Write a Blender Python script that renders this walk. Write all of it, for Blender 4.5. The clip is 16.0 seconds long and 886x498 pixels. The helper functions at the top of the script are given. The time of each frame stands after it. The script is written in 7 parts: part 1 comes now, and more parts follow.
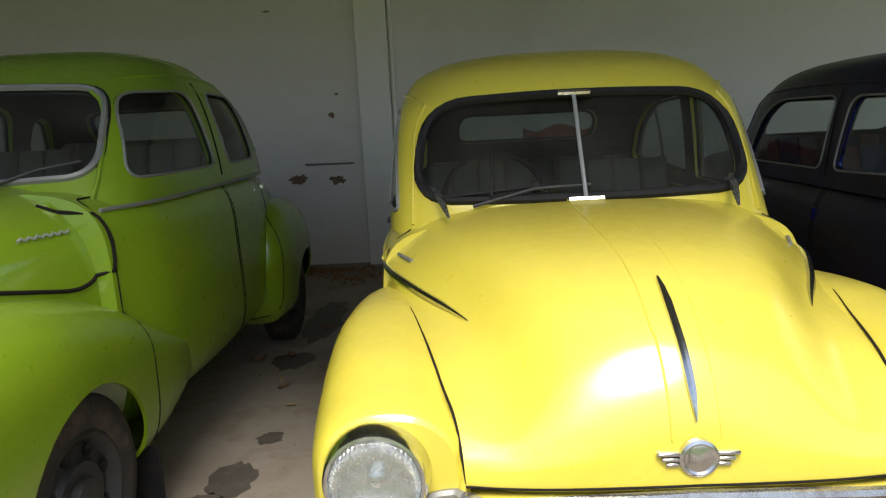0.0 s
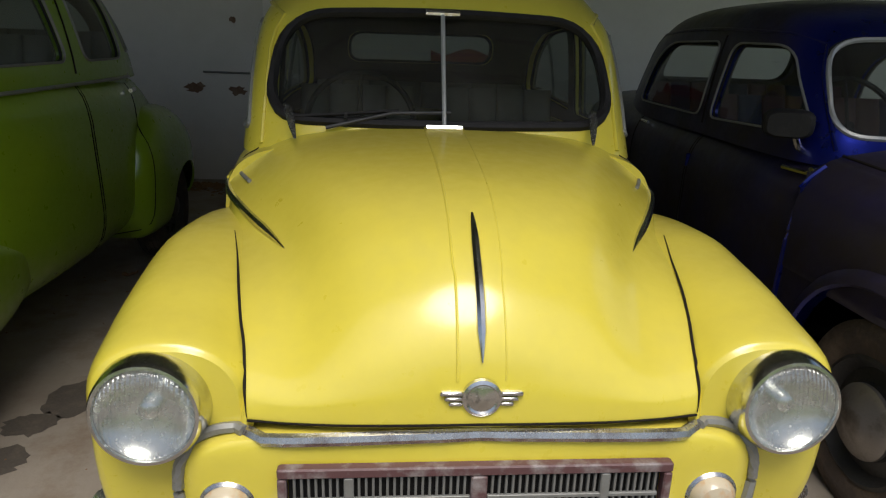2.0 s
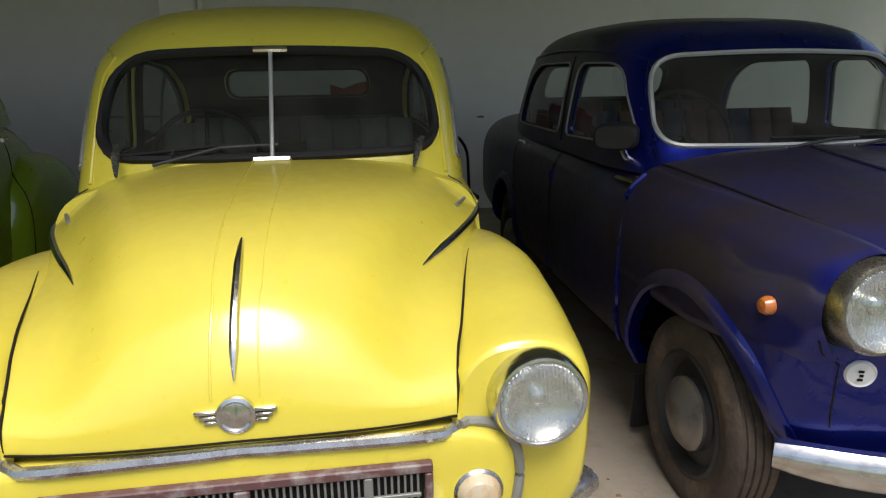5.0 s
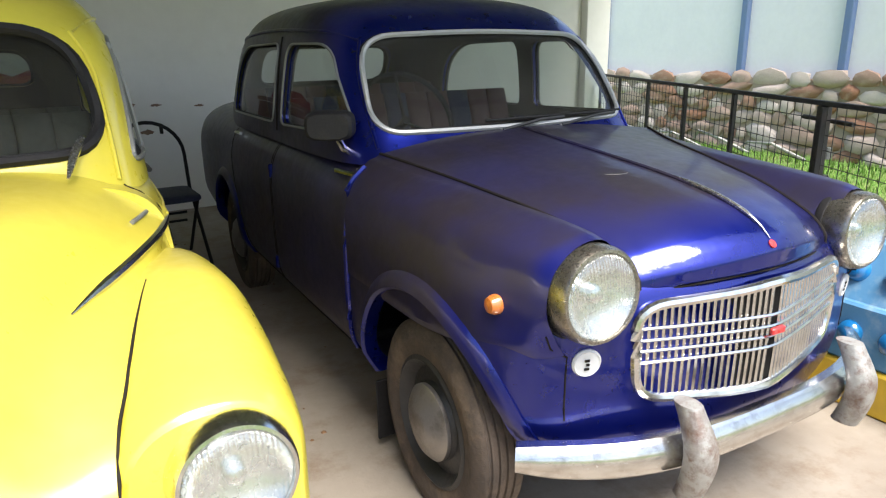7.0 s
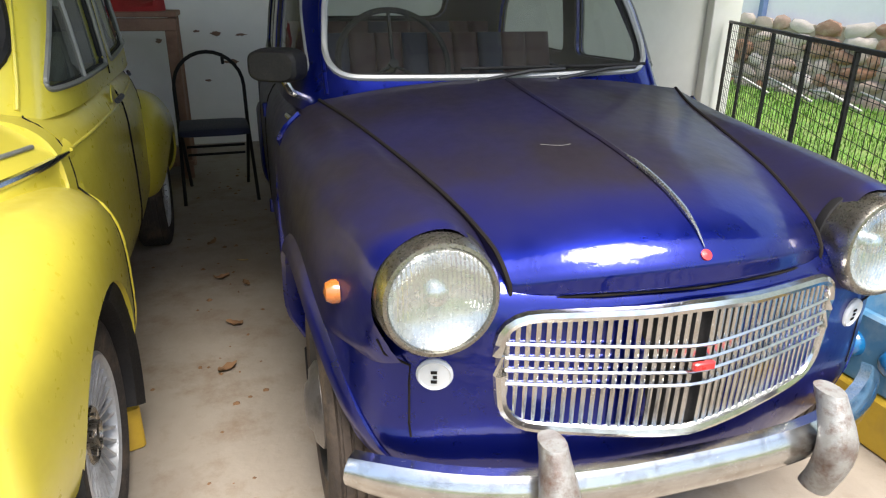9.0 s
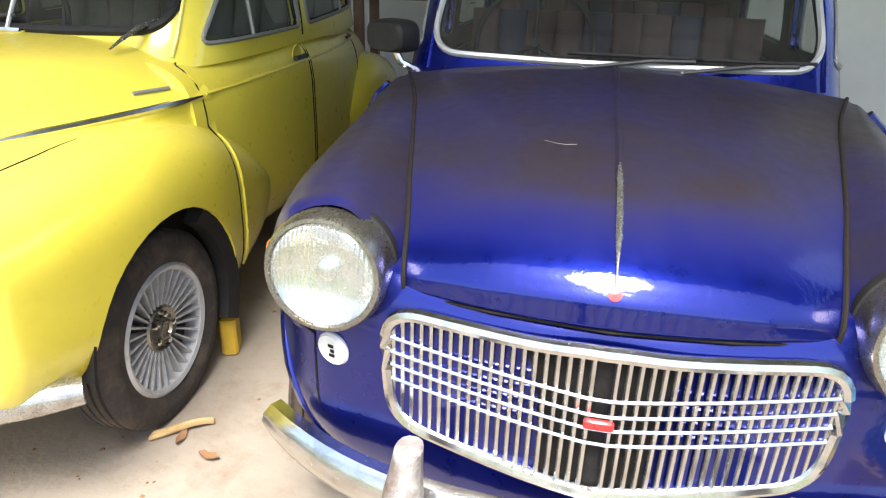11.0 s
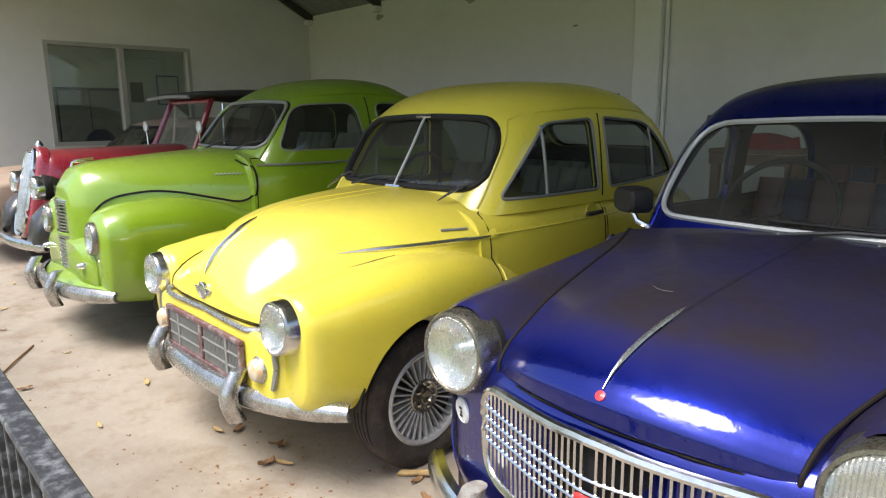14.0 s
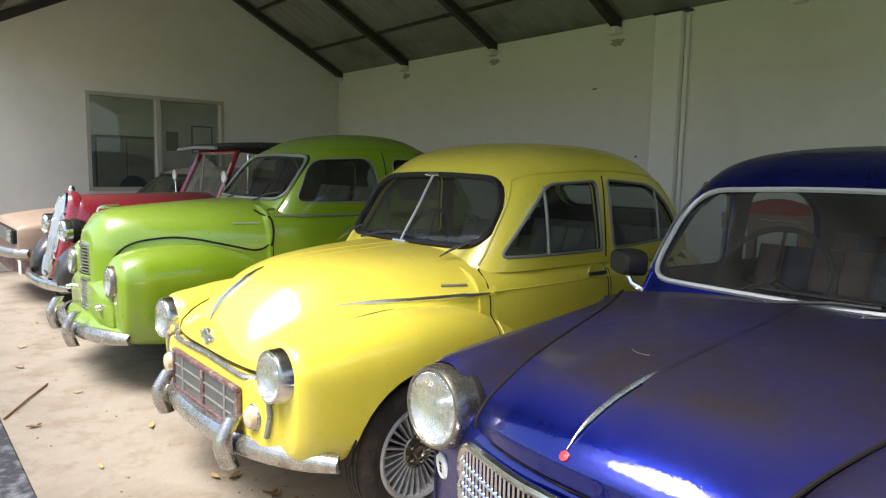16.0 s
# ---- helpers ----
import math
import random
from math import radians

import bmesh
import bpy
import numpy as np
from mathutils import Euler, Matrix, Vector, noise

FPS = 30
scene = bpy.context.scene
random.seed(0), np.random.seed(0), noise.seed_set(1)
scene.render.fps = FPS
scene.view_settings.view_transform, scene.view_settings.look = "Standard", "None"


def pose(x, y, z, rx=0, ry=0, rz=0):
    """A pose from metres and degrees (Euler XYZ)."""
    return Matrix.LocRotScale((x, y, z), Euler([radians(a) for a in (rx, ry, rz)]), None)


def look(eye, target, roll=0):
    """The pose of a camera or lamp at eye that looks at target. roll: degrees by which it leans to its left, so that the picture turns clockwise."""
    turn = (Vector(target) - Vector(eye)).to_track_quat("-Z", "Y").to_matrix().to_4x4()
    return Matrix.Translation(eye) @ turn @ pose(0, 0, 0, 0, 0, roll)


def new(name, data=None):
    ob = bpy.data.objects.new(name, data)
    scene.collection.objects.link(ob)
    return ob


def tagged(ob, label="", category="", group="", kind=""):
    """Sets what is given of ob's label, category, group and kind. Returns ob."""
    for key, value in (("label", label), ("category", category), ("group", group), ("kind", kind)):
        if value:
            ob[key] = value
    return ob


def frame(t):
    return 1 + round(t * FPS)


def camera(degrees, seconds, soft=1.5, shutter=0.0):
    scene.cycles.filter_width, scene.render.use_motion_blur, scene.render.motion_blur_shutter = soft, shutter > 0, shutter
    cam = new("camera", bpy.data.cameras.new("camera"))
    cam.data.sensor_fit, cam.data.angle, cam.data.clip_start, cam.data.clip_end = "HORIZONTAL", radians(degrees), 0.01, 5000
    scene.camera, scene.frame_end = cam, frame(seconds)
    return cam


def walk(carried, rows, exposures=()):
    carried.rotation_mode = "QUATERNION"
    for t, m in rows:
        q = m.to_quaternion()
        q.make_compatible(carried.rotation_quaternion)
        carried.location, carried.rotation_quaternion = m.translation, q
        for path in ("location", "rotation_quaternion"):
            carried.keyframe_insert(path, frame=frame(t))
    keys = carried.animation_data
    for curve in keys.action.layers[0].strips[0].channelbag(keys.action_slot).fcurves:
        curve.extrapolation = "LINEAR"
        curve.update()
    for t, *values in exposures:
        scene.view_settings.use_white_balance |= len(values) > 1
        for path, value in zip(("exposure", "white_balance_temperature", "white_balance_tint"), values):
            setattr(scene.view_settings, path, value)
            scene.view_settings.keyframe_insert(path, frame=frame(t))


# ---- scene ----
cam = camera(67.4, 16.0, soft=1.2)
PATH = [
    (0, (-0.416, -1.159, 1.328), (-0.46, 0.804, 0.949), -2.8),
    (0.5, (-0.396, -1.152, 1.329), (-0.341, 0.803, 0.913), -1.9),
    (1, (-0.378, -1.16, 1.323), (-0.353, 0.785, 0.859), -1.1),
    (1.5, (-0.274, -1.127, 1.316), (-0.129, 0.779, 0.73), -0.1),
    (2, (-0.17, -1.095, 1.319), (-0.004, 0.806, 0.719), 2.0),
    (2.5, (-0.077, -1.081, 1.323), (-0.006, 0.824, 0.717), 1.0),
    (3, (0.029, -1.156, 1.317), (0.034, 0.771, 0.78), 0.4),
    (3.5, (0.08, -1.232, 1.333), (0.006, 0.68, 0.752), -0.8),
    (4, (0.099, -1.271, 1.333), (-0.013, 0.654, 0.798), -1.1),
    (4.5, (0.126, -1.278, 1.337), (0.025, 0.647, 0.802), -1.5),
    (5, (0.221, -1.208, 1.319), (0.504, 0.704, 0.805), -0.9),
    (5.2, (0.216, -1.148, 1.302), (0.783, 0.709, 0.825), -0.1),
    (7.3, (0.475, -0.966, 1.317), (1.432, 0.691, 0.737), -1.1),
    (7.5, (0.511, -0.961, 1.32), (1.402, 0.725, 0.717), -2.5),
    (8, (0.692, -0.98, 1.305), (1.376, 0.804, 0.717), -0.5),
    (8.5, (0.894, -0.979, 1.302), (1.547, 0.782, 0.616), 0.1),
    (10.8, (1.735, -0.962, 1.292), (1.497, 0.862, 0.502), 2.2),
    (11, (1.802, -0.965, 1.309), (1.463, 0.835, 0.506), 1.6),
    (11.5, (1.935, -0.969, 1.334), (1.173, 0.725, 0.591), -1.6),
    (12, (2.14, -0.991, 1.341), (1.023, 0.484, 0.583), -1.0),
    (12.5, (2.232, -1.035, 1.363), (1.003, 0.449, 0.828), -1.7),
    (13, (2.353, -1.098, 1.384), (1.03, 0.343, 0.966), -1.8),
    (13.5, (2.486, -1.108, 1.396), (1.128, 0.314, 1.031), -2.2),
    (14, (2.604, -1.101, 1.394), (1.155, 0.222, 1.006), -0.5),
    (14.5, (2.692, -1.08, 1.397), (1.17, 0.171, 1.054), -0.7),
    (15, (2.714, -1.085, 1.4), (1.181, 0.175, 1.152), 1.1),
    (15.5, (2.719, -1.079, 1.404), (1.175, 0.171, 1.173), 1.5),
    (16, (2.718, -1.059, 1.414), (1.2, 0.222, 1.184), 1.1),
]
walk(cam, [(t, look(eye, target, roll)) for t, eye, target, roll in PATH], [(0.0, 0.45), (1.0, 0.05), (2.0, -0.35), (3.5, -0.2), (4.5, -0.2), (5.0, 0.05), (7.3, 1.28), (8.5, 1.08), (11.0, 1.58), (11.5, 1.05), (12.0, 0.45), (12.5, 0.3), (13.0, 0.47), (14.0, 0.86), (14.5, 0.85), (16.0, 1.0)])

# ---- light ----
world = bpy.data.worlds.new("sky")
scene.world = world
world.use_nodes = True
_wn = world.node_tree
_sky = _wn.nodes.new("ShaderNodeTexSky")
_sky.sky_type = "NISHITA"
_sky.sun_disc = False
_sky.sun_elevation = radians(64)
_sky.sun_rotation = radians(177)
_sky.air_density, _sky.dust_density, _sky.ozone_density = 1.0, 3.0, 1.0
_wn.links.new(_sky.outputs[0], _wn.nodes["Background"].inputs[0])
_wn.nodes["Background"].inputs[1].default_value = 0.15
sun = new("sun", bpy.data.lights.new("sun", "SUN"))
sun.data.energy, sun.data.angle, sun.data.color = 3.1, radians(34), (1.0, 0.97, 0.93)
sun.matrix_world = look((0.5, -10, 21), (0, 0, 0))

# ---- materials ----
def material(name, color, rough=0.5, metal=0.0, coat=0.0, spots=None, scale=8.0, amount=0.5, bump=0.0, bump_scale=60.0,
             rough_var=0.1, spec=0.5, dust=None, dust_amount=0.0, dust_low=0.45, coord="Object", vary=None, grime=None, dust_and_shade=False, coat_rough=0.05):
    """A procedural surface: base colour, blotches of a second colour, fine roughness changes, relief and dust on what
    faces up. It can also carry painted shade on all that turns from the front.
    """
    m = bpy.data.materials.new(name)
    m.use_nodes = True
    nt = m.node_tree
    bsdf = nt.nodes["Principled BSDF"]
    tc = nt.nodes.new("ShaderNodeTexCoord")
    def noise_tex(sc, detail=6.0, rgh=0.6):
        n = nt.nodes.new("ShaderNodeTexNoise")
        n.inputs["Scale"].default_value, n.inputs["Detail"].default_value, n.inputs["Roughness"].default_value = sc, detail, rgh
        nt.links.new(tc.outputs[coord], n.inputs["Vector"])
        return n
    def ramp(src, lo, hi, a=0.0, b=1.0):
        r = nt.nodes.new("ShaderNodeMapRange")
        r.inputs[1].default_value, r.inputs[2].default_value, r.inputs[3].default_value, r.inputs[4].default_value = lo, hi, a, b
        nt.links.new(src, r.inputs[0])
        return r.outputs[0]
    def mix(fac, a, b):
        x = nt.nodes.new("ShaderNodeMix")
        x.data_type = "RGBA"
        nt.links.new(fac, x.inputs[0])
        for sock, v in ((x.inputs[6], a), (x.inputs[7], b)):
            if isinstance(v, tuple):
                sock.default_value = (*v, 1)
            else:
                nt.links.new(v, sock)
        return x.outputs[2]
    base = noise_tex(scale)
    second = spots if spots else tuple(c * 0.82 for c in color)
    fac = ramp(base.outputs[0], 0.48, 0.72, 0.0, amount)
    col = mix(fac, tuple(color), tuple(second))
    if grime:
        col = mix(ramp(noise_tex(scale * 2.6, 12, 0.72).outputs[0], 0.50, 0.66, 0.0, 0.75), col, tuple(grime))
    if vary:
        oi = nt.nodes.new("ShaderNodeObjectInfo")
        col = mix(oi.outputs["Random"], col, tuple(vary))
    fine = noise_tex(scale * 9)
    col = mix(ramp(fine.outputs[0], 0.35, 0.75, 0.0, 0.25), col, tuple(c * 0.85 for c in color))
    rgh = ramp(fine.outputs[0], 0.3, 0.7, max(rough - rough_var, 0.02), min(rough + rough_var, 1))
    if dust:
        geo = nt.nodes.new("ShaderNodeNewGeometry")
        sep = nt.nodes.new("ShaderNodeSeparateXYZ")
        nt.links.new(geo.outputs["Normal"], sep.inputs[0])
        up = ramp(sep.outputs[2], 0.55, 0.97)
        if dust_and_shade:  # dust and shade put into colour, all but what faces the open front
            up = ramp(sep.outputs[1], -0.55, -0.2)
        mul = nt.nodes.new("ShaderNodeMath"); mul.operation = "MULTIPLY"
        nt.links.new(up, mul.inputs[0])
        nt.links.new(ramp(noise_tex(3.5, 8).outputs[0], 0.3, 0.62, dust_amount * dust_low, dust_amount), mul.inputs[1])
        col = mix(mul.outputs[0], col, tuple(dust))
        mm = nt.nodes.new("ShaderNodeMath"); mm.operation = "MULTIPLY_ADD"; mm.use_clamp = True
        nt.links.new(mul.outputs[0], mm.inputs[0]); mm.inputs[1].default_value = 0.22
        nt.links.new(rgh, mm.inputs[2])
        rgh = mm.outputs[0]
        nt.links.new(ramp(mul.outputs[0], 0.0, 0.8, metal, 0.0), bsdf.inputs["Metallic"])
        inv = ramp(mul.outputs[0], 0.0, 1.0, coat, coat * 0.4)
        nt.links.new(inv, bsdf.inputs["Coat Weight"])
    else:
        bsdf.inputs["Coat Weight"].default_value = coat
    bsdf.inputs["Coat Roughness"].default_value = coat_rough
    bsdf.inputs["Coat IOR"].default_value = 1.7
    nt.links.new(col, bsdf.inputs["Base Color"])
    nt.links.new(rgh, bsdf.inputs["Roughness"])
    if not dust:
        bsdf.inputs["Metallic"].default_value = metal
    bsdf.inputs["Specular IOR Level"].default_value = spec
    if bump:
        b = nt.nodes.new("ShaderNodeBump")
        b.inputs["Strength"].default_value, b.inputs["Distance"].default_value = bump, 0.01
        nt.links.new(noise_tex(bump_scale).outputs[0], b.inputs["Height"])
        nt.links.new(b.outputs[0], bsdf.inputs["Normal"])
        nt.links.new(b.outputs[0], bsdf.inputs["Coat Normal"])
    return m


def glass_material(name, tint, dirt=0.06, gloss=0.02, ribs=False):
    """A pane: clear, with mirror gloss by Fresnel and a thin film of dirt."""
    m = bpy.data.materials.new(name)
    m.use_nodes = True
    nt = m.node_tree
    nt.nodes.remove(nt.nodes["Principled BSDF"])
    out = nt.nodes["Material Output"]
    clear, shine, film = (nt.nodes.new(n) for n in ("ShaderNodeBsdfTransparent", "ShaderNodeBsdfGlossy", "ShaderNodeBsdfDiffuse"))
    clear.inputs[0].default_value = (*tint, 1)
    shine.inputs["Roughness"].default_value = gloss
    film.inputs[0].default_value = (0.45, 0.43, 0.38, 1)
    fres, one, two = nt.nodes.new("ShaderNodeMath"), nt.nodes.new("ShaderNodeMixShader"), nt.nodes.new("ShaderNodeMixShader")
    facing, pw = nt.nodes.new("ShaderNodeLayerWeight"), nt.nodes.new("ShaderNodeMath")
    pw.operation, fres.operation = "POWER", "MULTIPLY_ADD"
    pw.inputs[1].default_value, fres.inputs[1].default_value, fres.inputs[2].default_value = 5.0, 0.9, 0.24 if ribs else 0.06
    nt.links.new(facing.outputs["Facing"], pw.inputs[0])
    nt.links.new(pw.outputs[0], fres.inputs[0])
    tc, nz, mp = nt.nodes.new("ShaderNodeTexCoord"), nt.nodes.new("ShaderNodeTexNoise"), nt.nodes.new("ShaderNodeMapRange")
    nz.inputs["Scale"].default_value, nz.inputs["Detail"].default_value = 6.0, 8.0
    nt.links.new(tc.outputs["Object"], nz.inputs["Vector"])
    nt.links.new(nz.outputs[0], mp.inputs[0])
    mp.inputs[1].default_value, mp.inputs[2].default_value, mp.inputs[3].default_value, mp.inputs[4].default_value = 0.3, 0.75, dirt * 0.3, dirt * 1.6
    nt.links.new(mp.outputs[0], one.inputs[0])
    nt.links.new(clear.outputs[0], one.inputs[1])
    nt.links.new(film.outputs[0], one.inputs[2])
    nt.links.new(fres.outputs[0], two.inputs[0])
    nt.links.new(one.outputs[0], two.inputs[1])
    nt.links.new(shine.outputs[0], two.inputs[2])
    nt.links.new(two.outputs[0], out.inputs[0])
    if ribs:
        wv, bp = nt.nodes.new("ShaderNodeTexWave"), nt.nodes.new("ShaderNodeBump")
        wv.wave_type, wv.bands_direction = "BANDS", "X"
        wv.inputs["Scale"].default_value, wv.inputs["Distortion"].default_value, wv.inputs["Detail"].default_value = 38.0, 1.2, 1.0
        bp.inputs["Strength"].default_value, bp.inputs["Distance"].default_value = 0.7, 0.004
        nt.links.new(tc.outputs["Object"], wv.inputs["Vector"])
        nt.links.new(wv.outputs["Fac"], bp.inputs["Height"])
        for sh in (shine, film):
            nt.links.new(bp.outputs[0], sh.inputs["Normal"])
        film.inputs[0].default_value = (0.75, 0.75, 0.72, 1)
    return m


DUST = (0.30, 0.26, 0.20)
M_YELLOW = material("yellow_paint", (0.80, 0.67, 0.07), 0.34, coat=0.8, coat_rough=0.15, bump=0.15, bump_scale=4, spots=(0.77, 0.62, 0.04), scale=3, amount=0.5, dust=(0.46, 0.38, 0.12), dust_amount=0.32)
# dust colour also paints in the shade of sides turned from the open front
M_BLUE = material("blue_paint", (0.004, 0.012, 0.20), 0.30, metal=0.8, spec=0.3, coat=0.6, coat_rough=0.06, bump=0.25, bump_scale=5, dust_and_shade=True, spots=(0.003, 0.008, 0.15), scale=3, amount=0.4, rough_var=0.05, dust=(0.021, 0.016, 0.018), dust_amount=0.97, dust_low=0.8)
M_GREEN = material("green_paint", (0.215, 0.345, 0.012), 0.35, coat=0.8, coat_rough=0.1, spots=(0.19, 0.31, 0.012), scale=3, amount=0.5, dust=(0.20, 0.25, 0.06), dust_amount=0.4)
M_RED = material("red_paint", (0.26, 0.012, 0.025), 0.3, coat=0.6, dust=(0.2, 0.07, 0.06), dust_amount=0.5)
M_TAN = material("tan_paint", (0.40, 0.29, 0.22), 0.5, coat=0.15, spots=(0.30, 0.15, 0.09), scale=4, amount=0.6, dust=(0.3, 0.22, 0.16), dust_amount=0.6)
M_WINGBLACK = material("black_wing_paint", (0.018, 0.017, 0.018), 0.35, coat=0.5, spots=(0.05, 0.045, 0.04), scale=6, dust=(0.10, 0.085, 0.07), dust_amount=0.5)
M_CHROME = material("chrome", (0.72, 0.72, 0.70), 0.2, metal=1.0, spots=(0.42, 0.39, 0.35), scale=22, amount=0.7, rough_var=0.08)
M_RUSTCHROME = material("pitted_chrome", (0.55, 0.55, 0.53), 0.25, metal=0.9, spots=(0.20, 0.12, 0.08), scale=16, amount=0.7, rough_var=0.06)
M_RUSTY = material("rusted_chrome", (0.40, 0.39, 0.36), 0.45, metal=0.4, spots=(0.11, 0.05, 0.028), scale=13, amount=1.0, grime=(0.15, 0.07, 0.04), bump=0.3, bump_scale=50)
M_PILASTER = material("pale_plaster", (0.84, 0.82, 0.76), 0.9, spots=(0.74, 0.71, 0.64), scale=1.2, amount=0.7, bump=0.1, bump_scale=18)
M_GREYTRIM = material("grey_trim", (0.27, 0.27, 0.25), 0.45, metal=0.3, spots=(0.18, 0.17, 0.15), scale=30)
M_BROWNTRIM = material("brown_grille_frame", (0.13, 0.06, 0.06), 0.5, spots=(0.4, 0.38, 0.36), scale=28, amount=0.7)
M_RUBBER = material("rubber", (0.014, 0.013, 0.013), 0.65, spots=(0.03, 0.027, 0.024), scale=20, spec=0.3)
M_TYRE = material("tyre", (0.036, 0.030, 0.026), 0.85, spots=(0.13, 0.095, 0.065), scale=9, amount=0.8, bump=0.3, bump_scale=90)
M_TYREDUST = material("muddy_tyre", (0.075, 0.056, 0.042), 0.9, spots=(0.20, 0.145, 0.095), scale=7, amount=0.9, grime=(0.045, 0.036, 0.030), bump=0.4, bump_scale=70)
M_BLACK = material("black_steel", (0.03, 0.03, 0.03), 0.5, spots=(0.07, 0.06, 0.05), scale=12)
M_SEAM = material("seam", (0.014, 0.011, 0.009), 0.8, spec=0.2)
M_LAMPRIM = material("weathered_lamp_chrome", (0.30, 0.28, 0.24), 0.3, metal=0.9, spots=(0.16, 0.12, 0.09), scale=18, amount=0.8)
M_ALU = material("dull_aluminium", (0.50, 0.50, 0.48), 0.42, metal=0.45, spots=(0.42, 0.40, 0.36), scale=26, amount=0.6)
M_HUB = material("dull_hub_metal", (0.30, 0.28, 0.26), 0.38, metal=0.7, spots=(0.09, 0.07, 0.055), scale=14, amount=0.9)
M_RIM = material("alloy", (0.55, 0.56, 0.57), 0.4, metal=0.4, spots=(0.22, 0.2, 0.18), scale=25)
# disc behind the alloy fins: shade of the gaps put into its colour
M_RIMSHADE = material("rim_gap_shade", (0.02, 0.02, 0.02), 0.6)
M_AMBER = material("amber_lens", (0.62, 0.53, 0.38), 0.35, coat=0.5, spots=(0.60, 0.27, 0.04), scale=30, amount=0.8)
M_ORANGE = material("orange_lens", (0.55, 0.16, 0.03), 0.3, coat=0.7)
M_LENS = material("lamp_reflector", (0.80, 0.81, 0.79), 0.24, metal=0.9, spots=(0.62, 0.62, 0.59), scale=6, amount=0.4)
M_GLASS = glass_material("window_glass", (0.80, 0.84, 0.82), 0.05)
M_GLASSDARK = glass_material("tinted_glass", (0.55, 0.60, 0.57), 0.05)
M_LAMPGLASS = glass_material("lamp_glass", (0.95, 0.97, 0.95), 0.03, 0.08, ribs=True)
M_SEATRED = material("maroon_seat", (0.09, 0.035, 0.035), 0.6, spots=(0.06, 0.02, 0.03), scale=30, bump=0.2)
M_SEATBLUE = material("blue_seat_band", (0.02, 0.025, 0.06), 0.65, bump=0.2)
M_SEATGREY = material("grey_seat", (0.20, 0.19, 0.16), 0.65, spots=(0.13, 0.12, 0.1), scale=20, bump=0.2)
M_INTERIOR = material("dark_lining", (0.035, 0.032, 0.03), 0.8, spots=(0.06, 0.055, 0.05))
M_RED_ENAMEL = material("red_enamel", (0.62, 0.03, 0.03), 0.35, coat=0.4)
M_WHITE_ENAMEL = material("white_enamel", (0.75, 0.75, 0.73), 0.4, coat=0.3)
M_WALL = material("limewashed_plaster", (0.76, 0.735, 0.68), 0.9, spots=(0.65, 0.62, 0.56), scale=0.9, amount=0.75, bump=0.12, bump_scale=18, coord="Object")
M_CONCRETE = material("concrete_floor", (0.32, 0.275, 0.22), 0.85, spots=(0.20, 0.155, 0.115), scale=1.4, amount=0.85, grime=(0.20, 0.14, 0.09), bump=0.35, bump_scale=28, rough_var=0.12)
M_ROOF = material("roof_sheet", (0.27, 0.28, 0.24), 0.6, metal=0.2, spots=(0.10, 0.10, 0.085), scale=1.5, amount=0.8)
M_STEEL = material("painted_purlin", (0.035, 0.033, 0.03), 0.6, spots=(0.08, 0.05, 0.035), scale=9)
M_RAIL = material("weathered_black_rail", (0.03, 0.03, 0.032), 0.55, spots=(0.24, 0.25, 0.26), scale=34, amount=0.9, bump=0.2)
M_FRAME = material("window_frame", (0.45, 0.43, 0.38), 0.5, spots=(0.3, 0.27, 0.22), scale=7)
M_GRASS_SOIL = material("grass_ground", (0.12, 0.19, 0.04), 0.95, spots=(0.24, 0.24, 0.09), scale=1.5, amount=0.8, bump=0.6, bump_scale=30)
M_GRASS = material("grass_blade", (0.13, 0.27, 0.035), 0.7, spots=(0.26, 0.32, 0.07), scale=2.0, amount=0.8)
M_STONE = material("field_stone", (0.26, 0.12, 0.06), 0.9, vary=(0.58, 0.52, 0.45), spots=(0.45, 0.30, 0.20), scale=3, amount=0.9, bump=0.5, bump_scale=20)
M_MORTAR = material("mortar", (0.36, 0.29, 0.22), 0.95, bump=0.4)
M_WHITEWALL = material("white_sheet_wall", (0.80, 0.80, 0.80), 0.7, spots=(0.72, 0.72, 0.74), scale=1.2)
M_BLUEPOST = material("blue_post_paint", (0.13, 0.20, 0.36), 0.5, spots=(0.18, 0.22, 0.3), scale=6)
M_LEAF = material("dry_leaf", (0.24, 0.13, 0.06), 0.85, spots=(0.12, 0.06, 0.03), scale=20, amount=0.9)
M_LEAFY = material("yellow_leaf", (0.48, 0.33, 0.15), 0.85, spots=(0.3, 0.16, 0.05), scale=20, amount=0.8)

# ---- mesh tools ----
from mathutils.bvhtree import BVHTree


def mesh_of(name, verts, faces, mats, smooth=35):
    me = bpy.data.meshes.new(name)
    me.from_pydata([tuple(v) for v in verts], [], faces)
    for m in mats if isinstance(mats, (list, tuple)) else [mats]:
        me.materials.append(m)
    if smooth:
        me.polygons.foreach_set("use_smooth", [True] * len(me.polygons))
        me.set_sharp_from_angle(angle=radians(smooth))
    return me


def part(name, geo, mat, parent=None, label="", smooth=35):
    """Links verts and faces (or a mesh) as one mesh object under a thing or a part."""
    if isinstance(geo, bpy.types.Mesh):
        me = geo
        if not me.materials:
            me.materials.append(mat)
    else:
        me = mesh_of(name, geo[0], geo[1], mat, smooth)
        bm = bmesh.new()
        bm.from_mesh(me)
        bmesh.ops.recalc_face_normals(bm, faces=bm.faces)
        bm.to_mesh(me)
        bm.free()
    ob = new(name, me)
    if parent:
        ob.parent = parent
    if label:
        ob["label"] = label
    return ob


